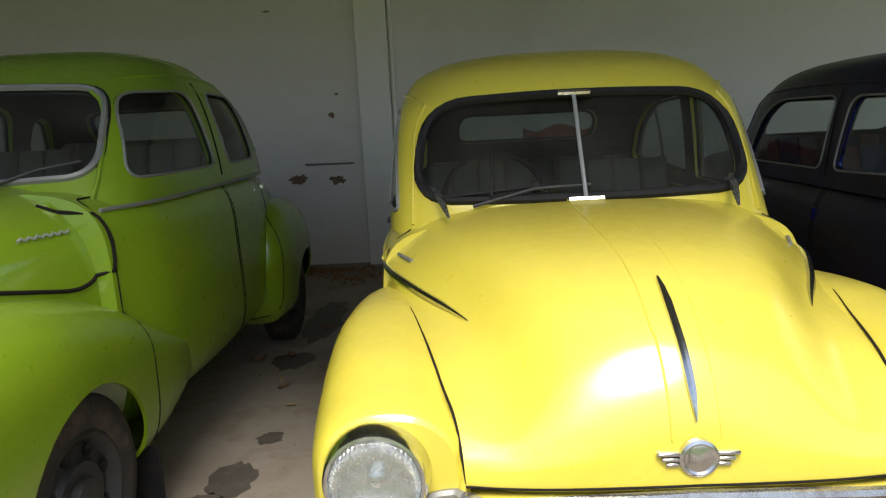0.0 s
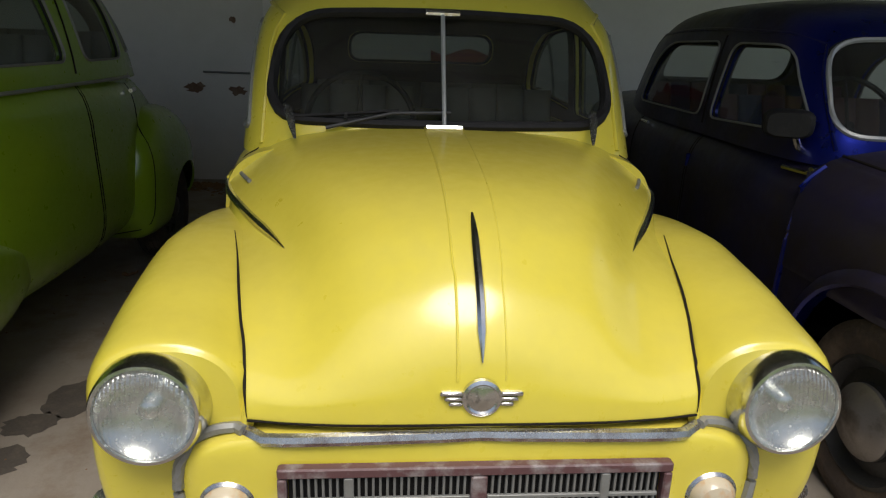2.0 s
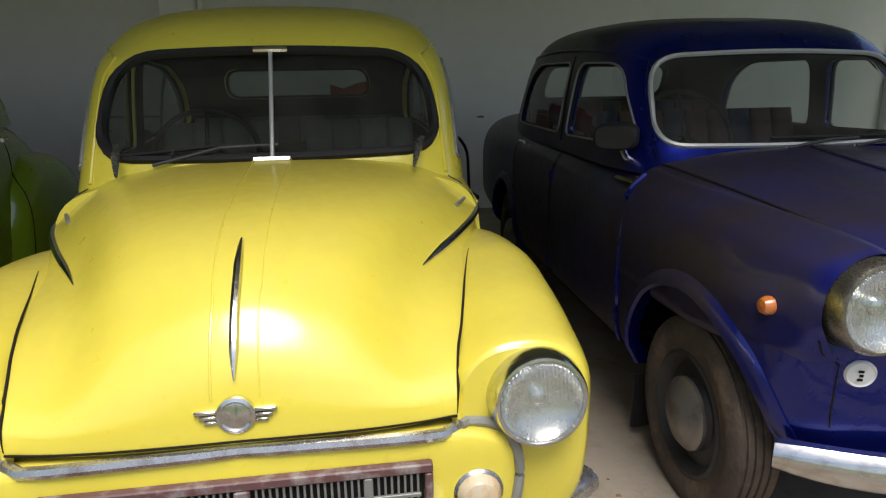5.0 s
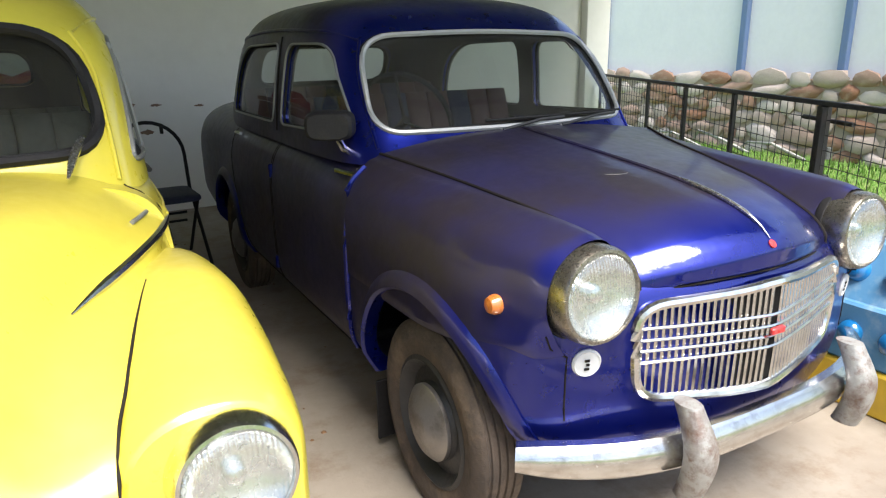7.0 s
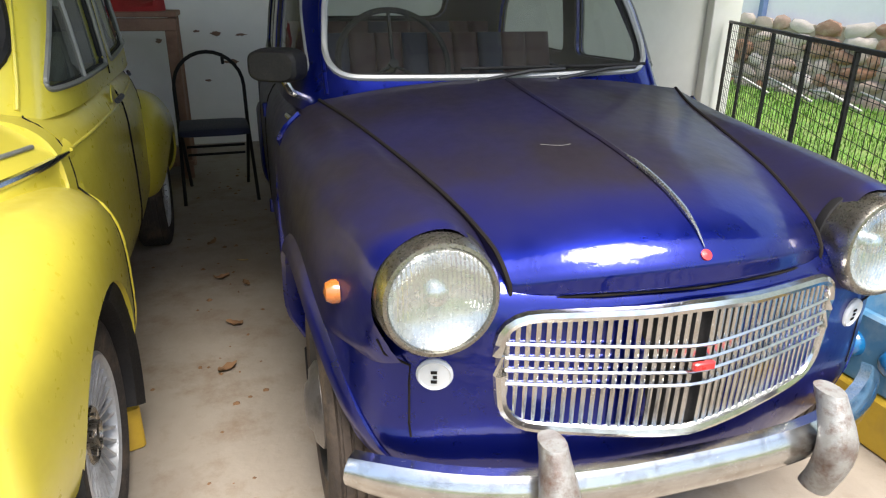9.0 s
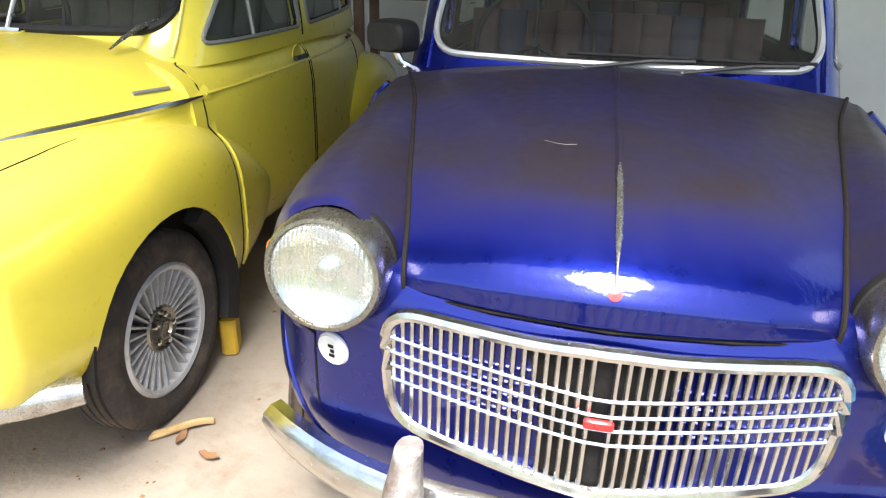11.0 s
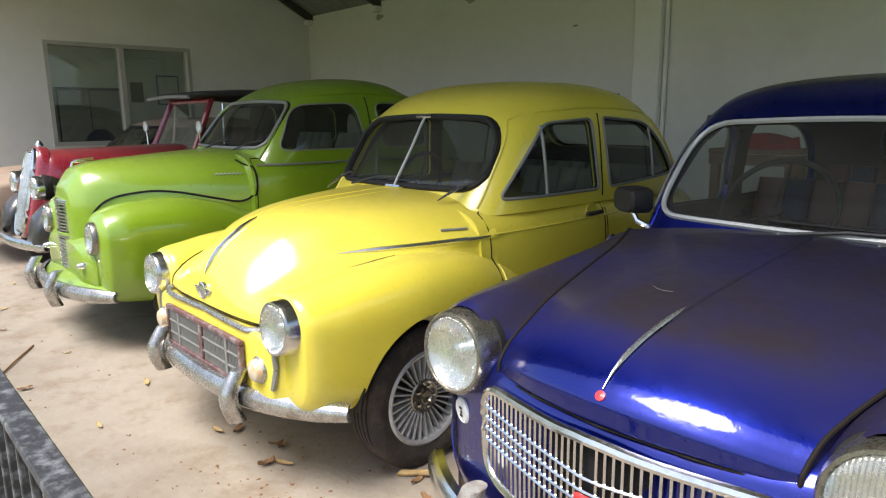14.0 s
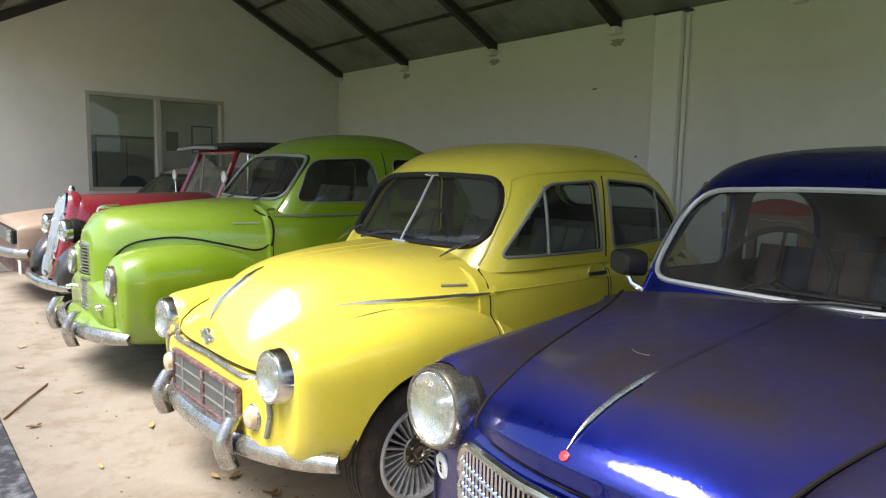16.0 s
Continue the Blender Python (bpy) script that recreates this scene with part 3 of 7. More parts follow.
# ---- cars: shared pieces ----
def wheel(car, x, y, s, r=0.29, w=0.15, style="disc", label=""):
    """x: outer face of the tyre; s: side. wheel > tyre, rim pieces."""
    hub = part("wheel", moved(revolve([(0.0, -0.03), (0.045, -0.028), (r * 0.60, -0.055), (r * 0.60, 0.016), (0.0, 0.016)], 36, "x"), pose(0, 0, 0)), M_RIMSHADE if style == "fins" else M_BLACK, car, label)
    hub.location = (x - s * w / 2, y, r - 0.008)
    if s < 0:
        hub.rotation_euler = (0, 0, math.pi)
    ri = r * (0.66 if style == "fins" else 0.63)
    g = 0.007
    prof = [(ri, -w * 0.40), (ri + 0.02, -w * 0.47), (r * 0.86, -w * 0.5), (r * 0.95, -w * 0.45), (r * 0.985, -w * 0.40), (r, -w * 0.36)]
    for k in range(4):
        a = -w * 0.33 + k * w * 0.165
        prof += [(r, a), (r, a + w * 0.11), (r - g, a + w * 0.12), (r - g, a + w * 0.155)]
    prof += [(r, w * 0.36), (r * 0.985, w * 0.40), (r * 0.95, w * 0.45), (r * 0.86, w * 0.5), (r * 0.80, w * 0.505), (r * 0.79, w * 0.495), (ri + 0.02, w * 0.47), (ri, w * 0.40), (ri, -w * 0.40)]
    part("tyre", revolve(prof, 56, "x"), M_TYREDUST if style == "cap" else M_TYRE, hub, "mud-caked black tyre" if style == "cap" else "worn dusty black tyre")
    o = w * 0.42
    if style == "fins":
        part("rim", revolve([(ri, o - 0.06), (ri + 0.006, o), (ri - 0.004, o + 0.006), (ri - 0.016, o), (ri - 0.02, o - 0.05)], 56, "x"), M_RIM, hub, "scuffed silver alloy rim")
        part("hub_cap", revolve([(0.074, o - 0.05), (0.072, o - 0.022), (0.066, o - 0.016), (0.060, o - 0.022), (0.034, o - 0.030), (0.031, o - 0.006), (0.026, o - 0.004), (0.022, o - 0.012), (0.0, o - 0.014)], 32, "x"), M_LAMPRIM, hub, "dark centre cap of the alloy wheel")
        fin = None
        for k in range(30):
            a = 2 * math.pi * k / 30
            if fin is None:
                fin = mesh_of("fin", *tube([[(o - 0.045, -0.0035, 0.068), (o - 0.022, -0.0025, 0.068), (o - 0.022, 0.0025, 0.068), (o - 0.045, 0.0035, 0.068)],
                                            [(o - 0.045, -0.004, ri * 0.6), (o - 0.014, -0.0028, ri * 0.6), (o - 0.014, 0.0028, ri * 0.6), (o - 0.045, 0.004, ri * 0.6)],
                                            [(o - 0.045, -0.0065, ri - 0.012), (o - 0.004, -0.0042, ri - 0.012), (o - 0.004, 0.0042, ri - 0.012), (o - 0.045, 0.0065, ri - 0.012)]]), M_RIM, 30)
            f = new("fin", fin)
            f.parent = hub
            f.rotation_euler = (a, 0, 0)
        for k in range(5):
            a = 2 * math.pi * k / 5
            b = part("wheel_nut", revolve([(0.010, o - 0.04), (0.010, o - 0.010), (0.0, o - 0.007)], 8, "x"), M_CHROME, hub)
            b.location = (0, 0.045 * math.cos(a), 0.045 * math.sin(a))
    else:
        part("rim", revolve([(ri, o - 0.05), (ri + 0.008, o + 0.002), (ri - 0.004, o + 0.008), (ri - 0.014, o - 0.004), (ri - 0.03, o - 0.03), (ri * 0.62, o - 0.022), (ri * 0.56, o - 0.005), (0.0, o - 0.005)], 48, "x"), M_BLACK, hub)
        if style == "cap":
            part("hub_cap", revolve([(ri * 0.60, o - 0.006), (ri * 0.60, o + 0.006), (ri * 0.50, o + 0.022), (ri * 0.36, o + 0.026), (ri * 0.30, o + 0.036), (0.03, o + 0.042), (0.0, o + 0.042)], 40, "x"), M_HUB, hub, "dull worn metal hub cap")
        if style == "holes":
            part("hub_cap", revolve([(ri * 0.36, o - 0.006), (ri * 0.33, o + 0.02), (0.02, o + 0.03), (0.0, o + 0.03)], 24, "x"), M_BLACK, hub)
            for k in range(8):
                a = 2 * math.pi * (k + 0.3) / 8
                b = part("wheel_slot", revolve([(0.019, o - 0.024), (0.019, o - 0.014), (0.014, o - 0.018), (0.0, o - 0.02)], 14, "x"), M_RUBBER, hub)
                b.location = (0, ri * 0.74 * math.cos(a), ri * 0.74 * math.sin(a))
    return hub


def headlamp(car, x, y, z, r=0.107, tilt=-4, rim=None, yaw=0, deep=0.07, flare=1.13, label="round headlamp with a chrome rim and ribbed glass"):
    """headlamp > rim, lens; faces forward."""
    h = part("headlamp", revolve([(r * 0.86, -0.024), (r * 0.78, -0.014), (r * 0.62, -0.004), (r * 0.4, 0.004), (r * 0.2, 0.007), (r * 0.17, -0.006), (r * 0.10, -0.010), (0.0, -0.011)], 48), M_LENS, car, label)
    h.location = (x, y, z)
    h.rotation_euler = (radians(tilt), 0, radians(yaw))
    part("rim", revolve([(r * (flare - 0.06), deep), (r * flare, 0.055), (r * (flare - 0.008), 0.040), (r * (0.5 * flare + 0.5), 0.014), (r * 1.015, -0.006), (r * 1.005, -0.010), (r * 0.995, -0.020), (r * 0.95, -0.029), (r * 0.89, -0.030), (r * 0.86, -0.024), (r * 0.86, -0.014)], 56), rim or M_CHROME, h, "chrome lamp rim")
    part("gasket", revolve([(r * (flare - 0.05), deep + 0.004), (r * (flare + 0.03), 0.064), (r * (flare + 0.04), 0.052), (r * (flare + 0.025), 0.044), (r * (flare - 0.01), 0.042)], 48), M_RUBBER, h)
    lens_rings = []
    for k in range(10):
        a = k / 9
        rr = r * 0.86 * math.cos(a * math.pi / 2) if k < 9 else 0.001
        lens_rings.append([(rr * math.cos(q * math.pi / 32), -0.024 - 0.020 * math.sin(a * math.pi / 2), rr * math.sin(q * math.pi / 32)) for q in range(64)])
    p = part("lens", tube(lens_rings, cap=False), M_LAMPGLASS, h, "clear ribbed lamp glass")
    return h


def round_lamp(car, name, x, y, z, r, mat, yaw=0, label=""):
    h = part(name, revolve([(r * 1.12, 0.02), (r * 1.12, 0.0), (r * 1.0, -0.006), (r * 0.98, 0.0)], 28), M_RUSTCHROME if mat is M_AMBER else M_CHROME, car, label)
    h.location = (x, y, z)
    h.rotation_euler = (0, 0, radians(yaw))
    part("lens", revolve([(r, 0.004), (r * 0.96, -0.012), (r * 0.75, -0.026), (r * 0.35, -0.032), (0.0, -0.033)], 28), mat, h)
    return h


def bumper(car, half, y_mid, y_end, z, height, mat, overs=(), label="", over_size=(0.05, 0.2), over_mat=None, wrap=2.6):
    pts = [(x, y_mid + (y_end - y_mid) * abs(x / half) ** wrap, z) for x in np.linspace(-half, half, 33)]
    h = height / 2
    sec = [(-0.012, -h), (0.012, -h), (0.03, -h * 0.6), (0.036, 0), (0.03, h * 0.6), (0.012, h), (-0.012, h), (0.012, h * 0.5), (0.018, 0), (0.012, -h * 0.5)]
    geo = sweep(pts, sec)
    n = len(sec)
    geo = ([(v[0], v[1], z + (v[2] - z) * (1 - 0.25 * abs(v[0] / half) ** 10)) for v in geo[0]], geo[1])
    b = part("bumper", geo, mat, car, label)
    for x in overs:
        y = y_mid + (y_end - y_mid) * abs(x / half) ** wrap
        w, t = over_size
        rings = []
        for u in np.linspace(0, 1, 9):
            zz = z - t * 0.42 + t * u
            ww = w * (0.55 + 0.45 * math.sin(math.pi * min(max(u, 0.06), 0.94)))
            yy = y - 0.045 - 0.03 * math.sin(math.pi * u) + 0.05 * max(u - 0.6, 0)
            rings.append([(x + ww * power(math.cos(a), 2.6), yy + 0.035 * math.sin(a), zz) for a in np.linspace(0, 2 * math.pi, 14, endpoint=False)])
        part("overrider", tube(rings), over_mat or mat, b, "upright bumper guard with rust")
    return b


def windows(car, skin, cab, inner, specs, paint, glass):
    """Cuts the openings through the cabin and lays pane, seal and frame in each. specs: view, outline, frame material, frame radius."""
    cutters = []
    for view, outline, *_ in specs:
        if view == "side":
            cutters += [prism(outline, 0.25, 1.2, "x"), prism(outline, -1.2, -0.25, "x")]
        elif view == "front":
            cutters.append(prism(outline, 0.2, 2.0, "y"))
        else:
            cutters.append(prism(outline, 2.0, 4.2, "y"))
    mid = Vector(np.mean(np.array(inner[0]), axis=0))
    lin = [([tuple(mid + (Vector(v) - mid) * k) for v in inner[0]], inner[1]) for k in (0.994, 0.985)]
    part("lining", carve(shell(*lin), cutters, M_INTERIOR, recalc=False), M_INTERIOR, car, "dark cabin lining")
    body = part("cabin", carve(shell(cab, inner), cutters, paint, recalc=False), paint, car)
    for view, outline, mat, r in specs:
        line = dense(outline, 0.035)
        if view == "side":
            for s in (-1, 1):
                w = part("side_window", pane_on(lambda a, b, o: skin.side(a, b, s, o), line, -0.014), glass, car)
                part("window_frame", rod([skin.side(a, b, s, 0.002) for a, b in line], r, 6, closed=True), mat, w)
                part("window_seal", rod([skin.side(a, b, s, -0.012) for a, b in line], r * 1.1, 6, closed=True), M_RUBBER, w)
        else:
            find = skin.front if view == "front" else skin.rear
            w = part("windscreen" if view == "front" else "rear_window", pane_on(find, line, -0.012, 6), glass, car)
            part("window_frame", rod([find(a, b, 0.004) for a, b in line], r, 6, closed=True), mat, w)
            part("window_seal", rod([find(a, b, -0.01) for a, b in line], r * 1.25, 6, closed=True), M_RUBBER, w)
    return body


def trim(car, name, pts, r, mat, label="", flat=1.0, taper=False):
    rr = r
    if taper:
        n = len(pts)
        rr = [max(r * min(1, 4 * i / n + 0.15, 4 * (n - 1 - i) / n + 0.3), 0.001) for i in range(n)]
    return part(name, rod(pts, rr, 7, flat), mat, car, label)


def seat(car, x0, x1, y, z0, z1, mat, bands=0, mat2=None):
    """A bench or bucket seat: cushion and a leaning back of padded rolls."""
    s = part("seat", tube([[(xx, y - 0.42 + dy, zz) for xx, zz in ((x0, z0 - 0.12), (x1, z0 - 0.12), (x1, z0), (x0, z0))] for dy in (0, 0.03, 0.45, 0.48)]), mat, car, "worn upholstered car seat")
    n = bands or 5
    for k in range(n):
        a, b = x0 + (x1 - x0) * k / n, x0 + (x1 - x0) * (k + 1) / n
        rings = []
        for u in np.linspace(0, 1, 6):
            zz, yy = z0 - 0.06 + (z1 - z0 + 0.06) * u, y + 0.12 * u
            t = 0.05 * math.sqrt(max(1 - (2 * u - 1) ** 6, 0.05))
            rings.append([((a + b) / 2 + (b - a) / 2 * power(math.cos(q), 3), yy + t * math.sin(q), zz) for q in np.linspace(0, 2 * math.pi, 14, endpoint=False)])
        part("backrest_panel", tube(rings), mat2 if (mat2 and k % 3 == 1) else mat, s)
    return s


def steering_wheel(car, x, y, z, r=0.2, tilt=62):
    ring = [(r * math.cos(a), r * math.sin(a), 0) for a in np.linspace(0, 2 * math.pi, 40, endpoint=False)]
    w = part("steering_wheel", rod(ring, 0.011, 8, closed=True), M_RUBBER, car, "thin black steering wheel")
    w.location = (x, y, z)
    w.rotation_euler = (radians(tilt), 0, 0)
    for a in (90, 210, 330):
        part("spoke", rod([(0, 0, -0.02), (r * math.cos(radians(a)), r * math.sin(radians(a)), 0)], 0.007, 6), M_RUBBER, w)
    part("column", rod([(0, 0, 0.0), (0, 0, -0.45)], 0.018, 8), M_RUBBER, w)
    return w


def cabin_fill(car, y0, y1, w, z, dash_y, dash_z):
    part("cabin_floor", box(-w, w, y0, y1, z - 0.04, z, 0.01), M_INTERIOR, car, "dark car floor")
    part("dashboard", tube([[(xx, dash_y + a, dash_z + b) for a, b in ((0, 0), (0.14, -0.015), (0.2, -0.06), (0.2, -0.16), (0.0, -0.2))] for xx in np.linspace(-w + 0.04, w - 0.04, 9)]), M_INTERIOR, car, "dark dashboard")


def wiper(car, skin, x, z, dx, length, off=0.02):
    a = skin.front(x, z, 0.015)
    tip = skin.front(x + dx, z + length, off)
    w = part("wiper", rod([a, (a + tip) / 2 + Vector((0, -0.02, 0.0)), tip], 0.005, 6), M_BLACK, car, "thin black wiper arm")
    part("wiper_base", rod([a + Vector((0, 0.02, -0.02)), a], [0.016, 0.01], 10), M_GREYTRIM, w)
    d = Vector((-0.16 if dx > 0 else 0.16, 0, -0.012))
    part("blade", rod([skin.front(tip.x - 0.16, tip.z - 0.012, off - 0.004), tip, skin.front(tip.x + 0.16, tip.z + 0.012, off - 0.004)], 0.006, 5), M_RUBBER, w)
    return w


def split_body(car, outer, inner, doors, hole, paint, arches):
    """The lower body as a shell; the doors are cut free with a narrow gap and set back in as parts."""
    gap = [prism([(a, b) for a, b in d], lo, hi, "x") for d in doors for lo, hi in ((0.45, 1.2), (-1.2, -0.45))]
    cuts = ([hole] if hole else []) + arches
    me = carve(shell(outer, inner), cuts + gap, paint, recalc=False)
    body = part("body", me, paint, car)
    made = []
    for d in doors:
        c = np.mean(np.array(d), axis=0)
        small = [(c[0] + (a - c[0]) * (1 - 0.004 / max(abs(a - c[0]), 0.05)), c[1] + (b - c[1]) * (1 - 0.004 / max(abs(b - c[1]), 0.05))) for a, b in d]
        for s in (1, -1):
            lo, hi = (0.45, 1.2) if s > 0 else (-1.2, -0.45)
            base = carve(shell(outer, inner), cuts, paint, recalc=False)
            made.append(part("door", carve(base, [prism(small, lo, hi, "x")], paint, "INTERSECT"), paint, car))
    return body, made


def front_edge(crows, z):
    a = np.array(crows)
    return float(np.interp(z, a[:, 0], a[:, 1])), float(np.interp(z, a[:, 0], a[:, 2]))


def gutter(car, skin, crows, z0, z1, paint, r=0.007, f=0.05, b=0.22):
    """The drip rail: up the front pillar, over the doors, down behind."""
    for s in (-1, 1):
        pts = []
        for z in np.linspace(z0, z1 - 0.05, 8):
            pts.append((front_edge(crows, z)[0] + f, z))
        ya, yb = front_edge(crows, z1)[0] + f + 0.10, front_edge(crows, z1)[1] - b - 0.12
        for u in np.linspace(0, 1, 10):
            pts.append((ya + (yb - ya) * u, z1 - 0.012 + 0.022 * math.sin(math.pi * u)))
        for z in np.linspace(z1 - 0.06, z0 + 0.04, 6):
            pts.append((front_edge(crows, z)[1] - b, z))
        trim(car, "roof_gutter", [skin.side(y, z, s, 0.003) for y, z in pts], r, paint)


def seams(car, skin, doors, mat, r=0.003):
    for d in doors:
        for s in (-1, 1):
            part("door_seam", rod([skin.side(a, b, s, 0.0005) for a, b in dense(d, 0.04)], r, 5, closed=True), mat, car)


def cyl_x(y, z, r, lo, hi, n=40):
    return prism([(y + r * math.cos(2 * math.pi * k / n), z + r * math.sin(2 * math.pi * k / n)) for k in range(n)], lo, hi, "x")


def fender_pair(car, rows, arch, paint, name="front_fender", count=40):
    """A wing with its wheel arch cut out, built for one side and mirrored to the other."""
    solid = loft_y(rows, count, 40)
    inner = loft_y([(y, xc, zc, max(u - 0.012, 0.004), max(d - 0.012, 0.004), max(w - 0.012, 0.004), a, b) for y, xc, zc, u, d, w, a, b in
                    [(rows[0][0] + 0.012, *rows[0][1:])] + rows[1:-1] + [(rows[-1][0] - 0.012, *rows[-1][1:])]], count, 40)
    out = []
    for s in (1, -1):
        o, i = (solid, inner) if s > 0 else (mirrored(solid), mirrored(inner))
        cuts = []
        if arch:
            y, z, r = arch
            cuts.append(cyl_x(y, z, r, *((0.35, 1.1) if s > 0 else (-1.1, -0.35))))
            cuts.append(box(*((0.35, 1.1) if s > 0 else (-1.1, -0.35)), y - r * 0.985, y + r * 0.985, -0.3, z))
        out.append(part(name, carve(shell(o, i), cuts, paint, recalc=False), paint, car))
    return out, solid

# ---- yellow car ----
def yellow_car():
    car = thing("vintage_car", pose(0, 0, 0), "yellow rounded 1950s saloon with chrome headlamps, parked on concrete", "car", "parked vintage cars")
    bonnet = [[(0, -0.045, 0.645), (0.21, -0.040, 0.645), (0.335, -0.028, 0.645), (0.41, -0.010, 0.645)],
              [(0, -0.055, 0.660), (0.21, -0.050, 0.660), (0.335, -0.038, 0.658), (0.42, -0.022, 0.657)],
              [(0, -0.050, 0.705), (0.21, -0.046, 0.695), (0.335, -0.034, 0.685), (0.424, -0.012, 0.690)],
              [(0, -0.034, 0.775), (0.205, -0.028, 0.745), (0.335, -0.010, 0.718), (0.430, 0.024, 0.724)],
              [(0, 0.022, 0.862), (0.200, 0.030, 0.822), (0.335, 0.050, 0.757), (0.440, 0.075, 0.755)],
              [(0, 0.100, 0.925), (0.205, 0.110, 0.884), (0.345, 0.130, 0.800), (0.458, 0.140, 0.778)],
              [(0, 0.210, 0.982), (0.225, 0.215, 0.944), (0.365, 0.225, 0.838), (0.478, 0.225, 0.800)],
              [(0, 0.380, 1.020), (0.275, 0.380, 0.986), (0.412, 0.380, 0.868), (0.512, 0.380, 0.825)],
              [(0, 0.600, 1.038), (0.345, 0.600, 1.008), (0.515, 0.600, 0.885), (0.568, 0.600, 0.840)],
              [(0, 0.800, 1.048), (0.400, 0.800, 1.020), (0.598, 0.800, 0.900), (0.622, 0.800, 0.845)],
              [(0, 0.990, 1.058), (0.440, 0.990, 1.032), (0.648, 0.990, 0.920), (0.660, 0.990, 0.850)]]
    hood = panel(bonnet, 90, 30, (-1, 1))
    part("hood", hood, M_YELLOW, car, "smooth yellow bonnet")
    apron = loft_y([(-0.056, 0, 0.48, 0.148, 0.16, 0.46, 6, 4), (-0.048, 0, 0.48, 0.158, 0.17, 0.51, 6, 4), (-0.02, 0, 0.48, 0.16, 0.18, 0.555, 5, 4), (0.03, 0, 0.48, 0.16, 0.18, 0.60, 4, 4), (0.3, 0, 0.48, 0.16, 0.18, 0.62, 4, 4)], 16, 48)
    part("front_panel", apron, M_YELLOW, car)
    pan = sweep([(x, -0.035 + 0.15 * abs(x / 0.72) ** 2.6, 0.43) for x in np.linspace(-0.685, 0.685, 25)], [(-0.14, -0.06), (0.03, -0.06), (0.045, -0.02), (0.03, 0.0), (-0.14, 0.03)])
    part("splash_pan", pan, M_YELLOW, car)
    frows = [(-0.008, 0.562, 0.665, 0.118, 0.24, 0.128, 2.4, 3.4), (0.002, 0.564, 0.663, 0.132, 0.28, 0.140, 2.3, 3.6), (0.04, 0.568, 0.655, 0.150, 0.30, 0.154, 2.3, 3.8), (0.12, 0.575, 0.645, 0.172, 0.30, 0.162, 2.3, 4), (0.22, 0.582, 0.635, 0.198, 0.31, 0.167, 2.4, 4),
             (0.38, 0.594, 0.62, 0.226, 0.33, 0.169, 2.6, 4), (0.55, 0.602, 0.61, 0.248, 0.34, 0.168, 2.7, 4), (0.80, 0.598, 0.585, 0.255, 0.33, 0.167, 2.7, 4), (1.0, 0.583, 0.55, 0.232, 0.30, 0.162, 2.6, 3.4), (1.2, 0.563, 0.52, 0.155, 0.22, 0.157, 2.4, 3), (1.36, 0.545, 0.5, 0.04, 0.08, 0.13, 2.2, 2.5)]
    fenders, fsolid = fender_pair(car, frows, (0.545, 0.31, 0.345), M_YELLOW)
    rrows = [(2.25, 0.56, 0.55, 0.03, 0.06, 0.11, 2.2, 3), (2.4, 0.58, 0.56, 0.16, 0.22, 0.15, 2.2, 3), (2.65, 0.60, 0.58, 0.24, 0.30, 0.165, 2.2, 3), (2.95, 0.60, 0.56, 0.22, 0.28, 0.16, 2.2, 3), (3.2, 0.56, 0.50, 0.16, 0.2, 0.13, 2.2, 3), (3.38, 0.5, 0.45, 0.05, 0.06, 0.06, 2.2, 3)]
    fender_pair(car, rrows, (2.73, 0.28, 0.31), M_YELLOW, "rear_fender", 28)
    brows = [(0.90, 0, 0.62, 0.39, 0.38, 0.66, 6, 4), (1.2, 0, 0.62, 0.405, 0.39, 0.69, 6, 4), (1.65, 0, 0.62, 0.41, 0.39, 0.70, 6, 4), (2.2, 0, 0.62, 0.41, 0.39, 0.69, 5, 4), (2.6, 0, 0.62, 0.41, 0.38, 0.65, 4, 4), (3.0, 0, 0.62, 0.37, 0.35, 0.56, 3, 3.5), (3.3, 0, 0.60, 0.25, 0.28, 0.44, 2.6, 3), (3.46, 0, 0.55, 0.08, 0.1, 0.25, 2.4, 3)]
    outer = loft_y(brows, 44, 48)
    inner = loft_y([(y + (0.03 if i == 0 else -0.03 if i == len(brows) - 1 else 0), xc, zc, max(u - 0.03, 0.01), max(d - 0.03, 0.01), w - 0.03, a, b) for i, (y, xc, zc, u, d, w, a, b) in enumerate(brows)], 44, 48)
    doors = [round_poly([(0.955, 0.30, 0.03), (1.765, 0.27, 0.03), (1.765, 0.995, 0.02), (0.955, 0.985, 0.02)], 3), round_poly([(1.785, 0.27, 0.03), (2.33, 0.30, 0.25), (2.50, 0.70, 0.1), (2.50, 0.995, 0.02), (1.785, 0.995, 0.02)], 3)]
    hole = box(-0.58, 0.58, 1.15, 2.75, 0.9, 1.3)
    body, _ = split_body(car, outer, inner, doors, hole, M_YELLOW, [])
    crows = [(0.97, 0.90, 3.02, 0.662, 7.0, 3.0), (1.04, 0.955, 2.98, 0.66, 7.0, 3.0), (1.12, 1.005, 2.92, 0.652, 7.0, 3.0), (1.25, 1.09, 2.80, 0.638, 7.0, 2.9), (1.36, 1.155, 2.67, 0.622, 6.0, 2.8), (1.425, 1.20, 2.58, 0.604, 4.4, 2.7),
             (1.49, 1.275, 2.45, 0.562, 3.6, 2.6), (1.54, 1.39, 2.30, 0.47, 3.1, 2.5), (1.571, 1.54, 2.14, 0.33, 2.7, 2.4), (1.584, 1.69, 1.99, 0.16, 2.3, 2.3), (1.586, 1.80, 1.88, 0.03, 2, 2)]
    cab = loft_z(crows, 44, 88)
    skin = Skin(cab)
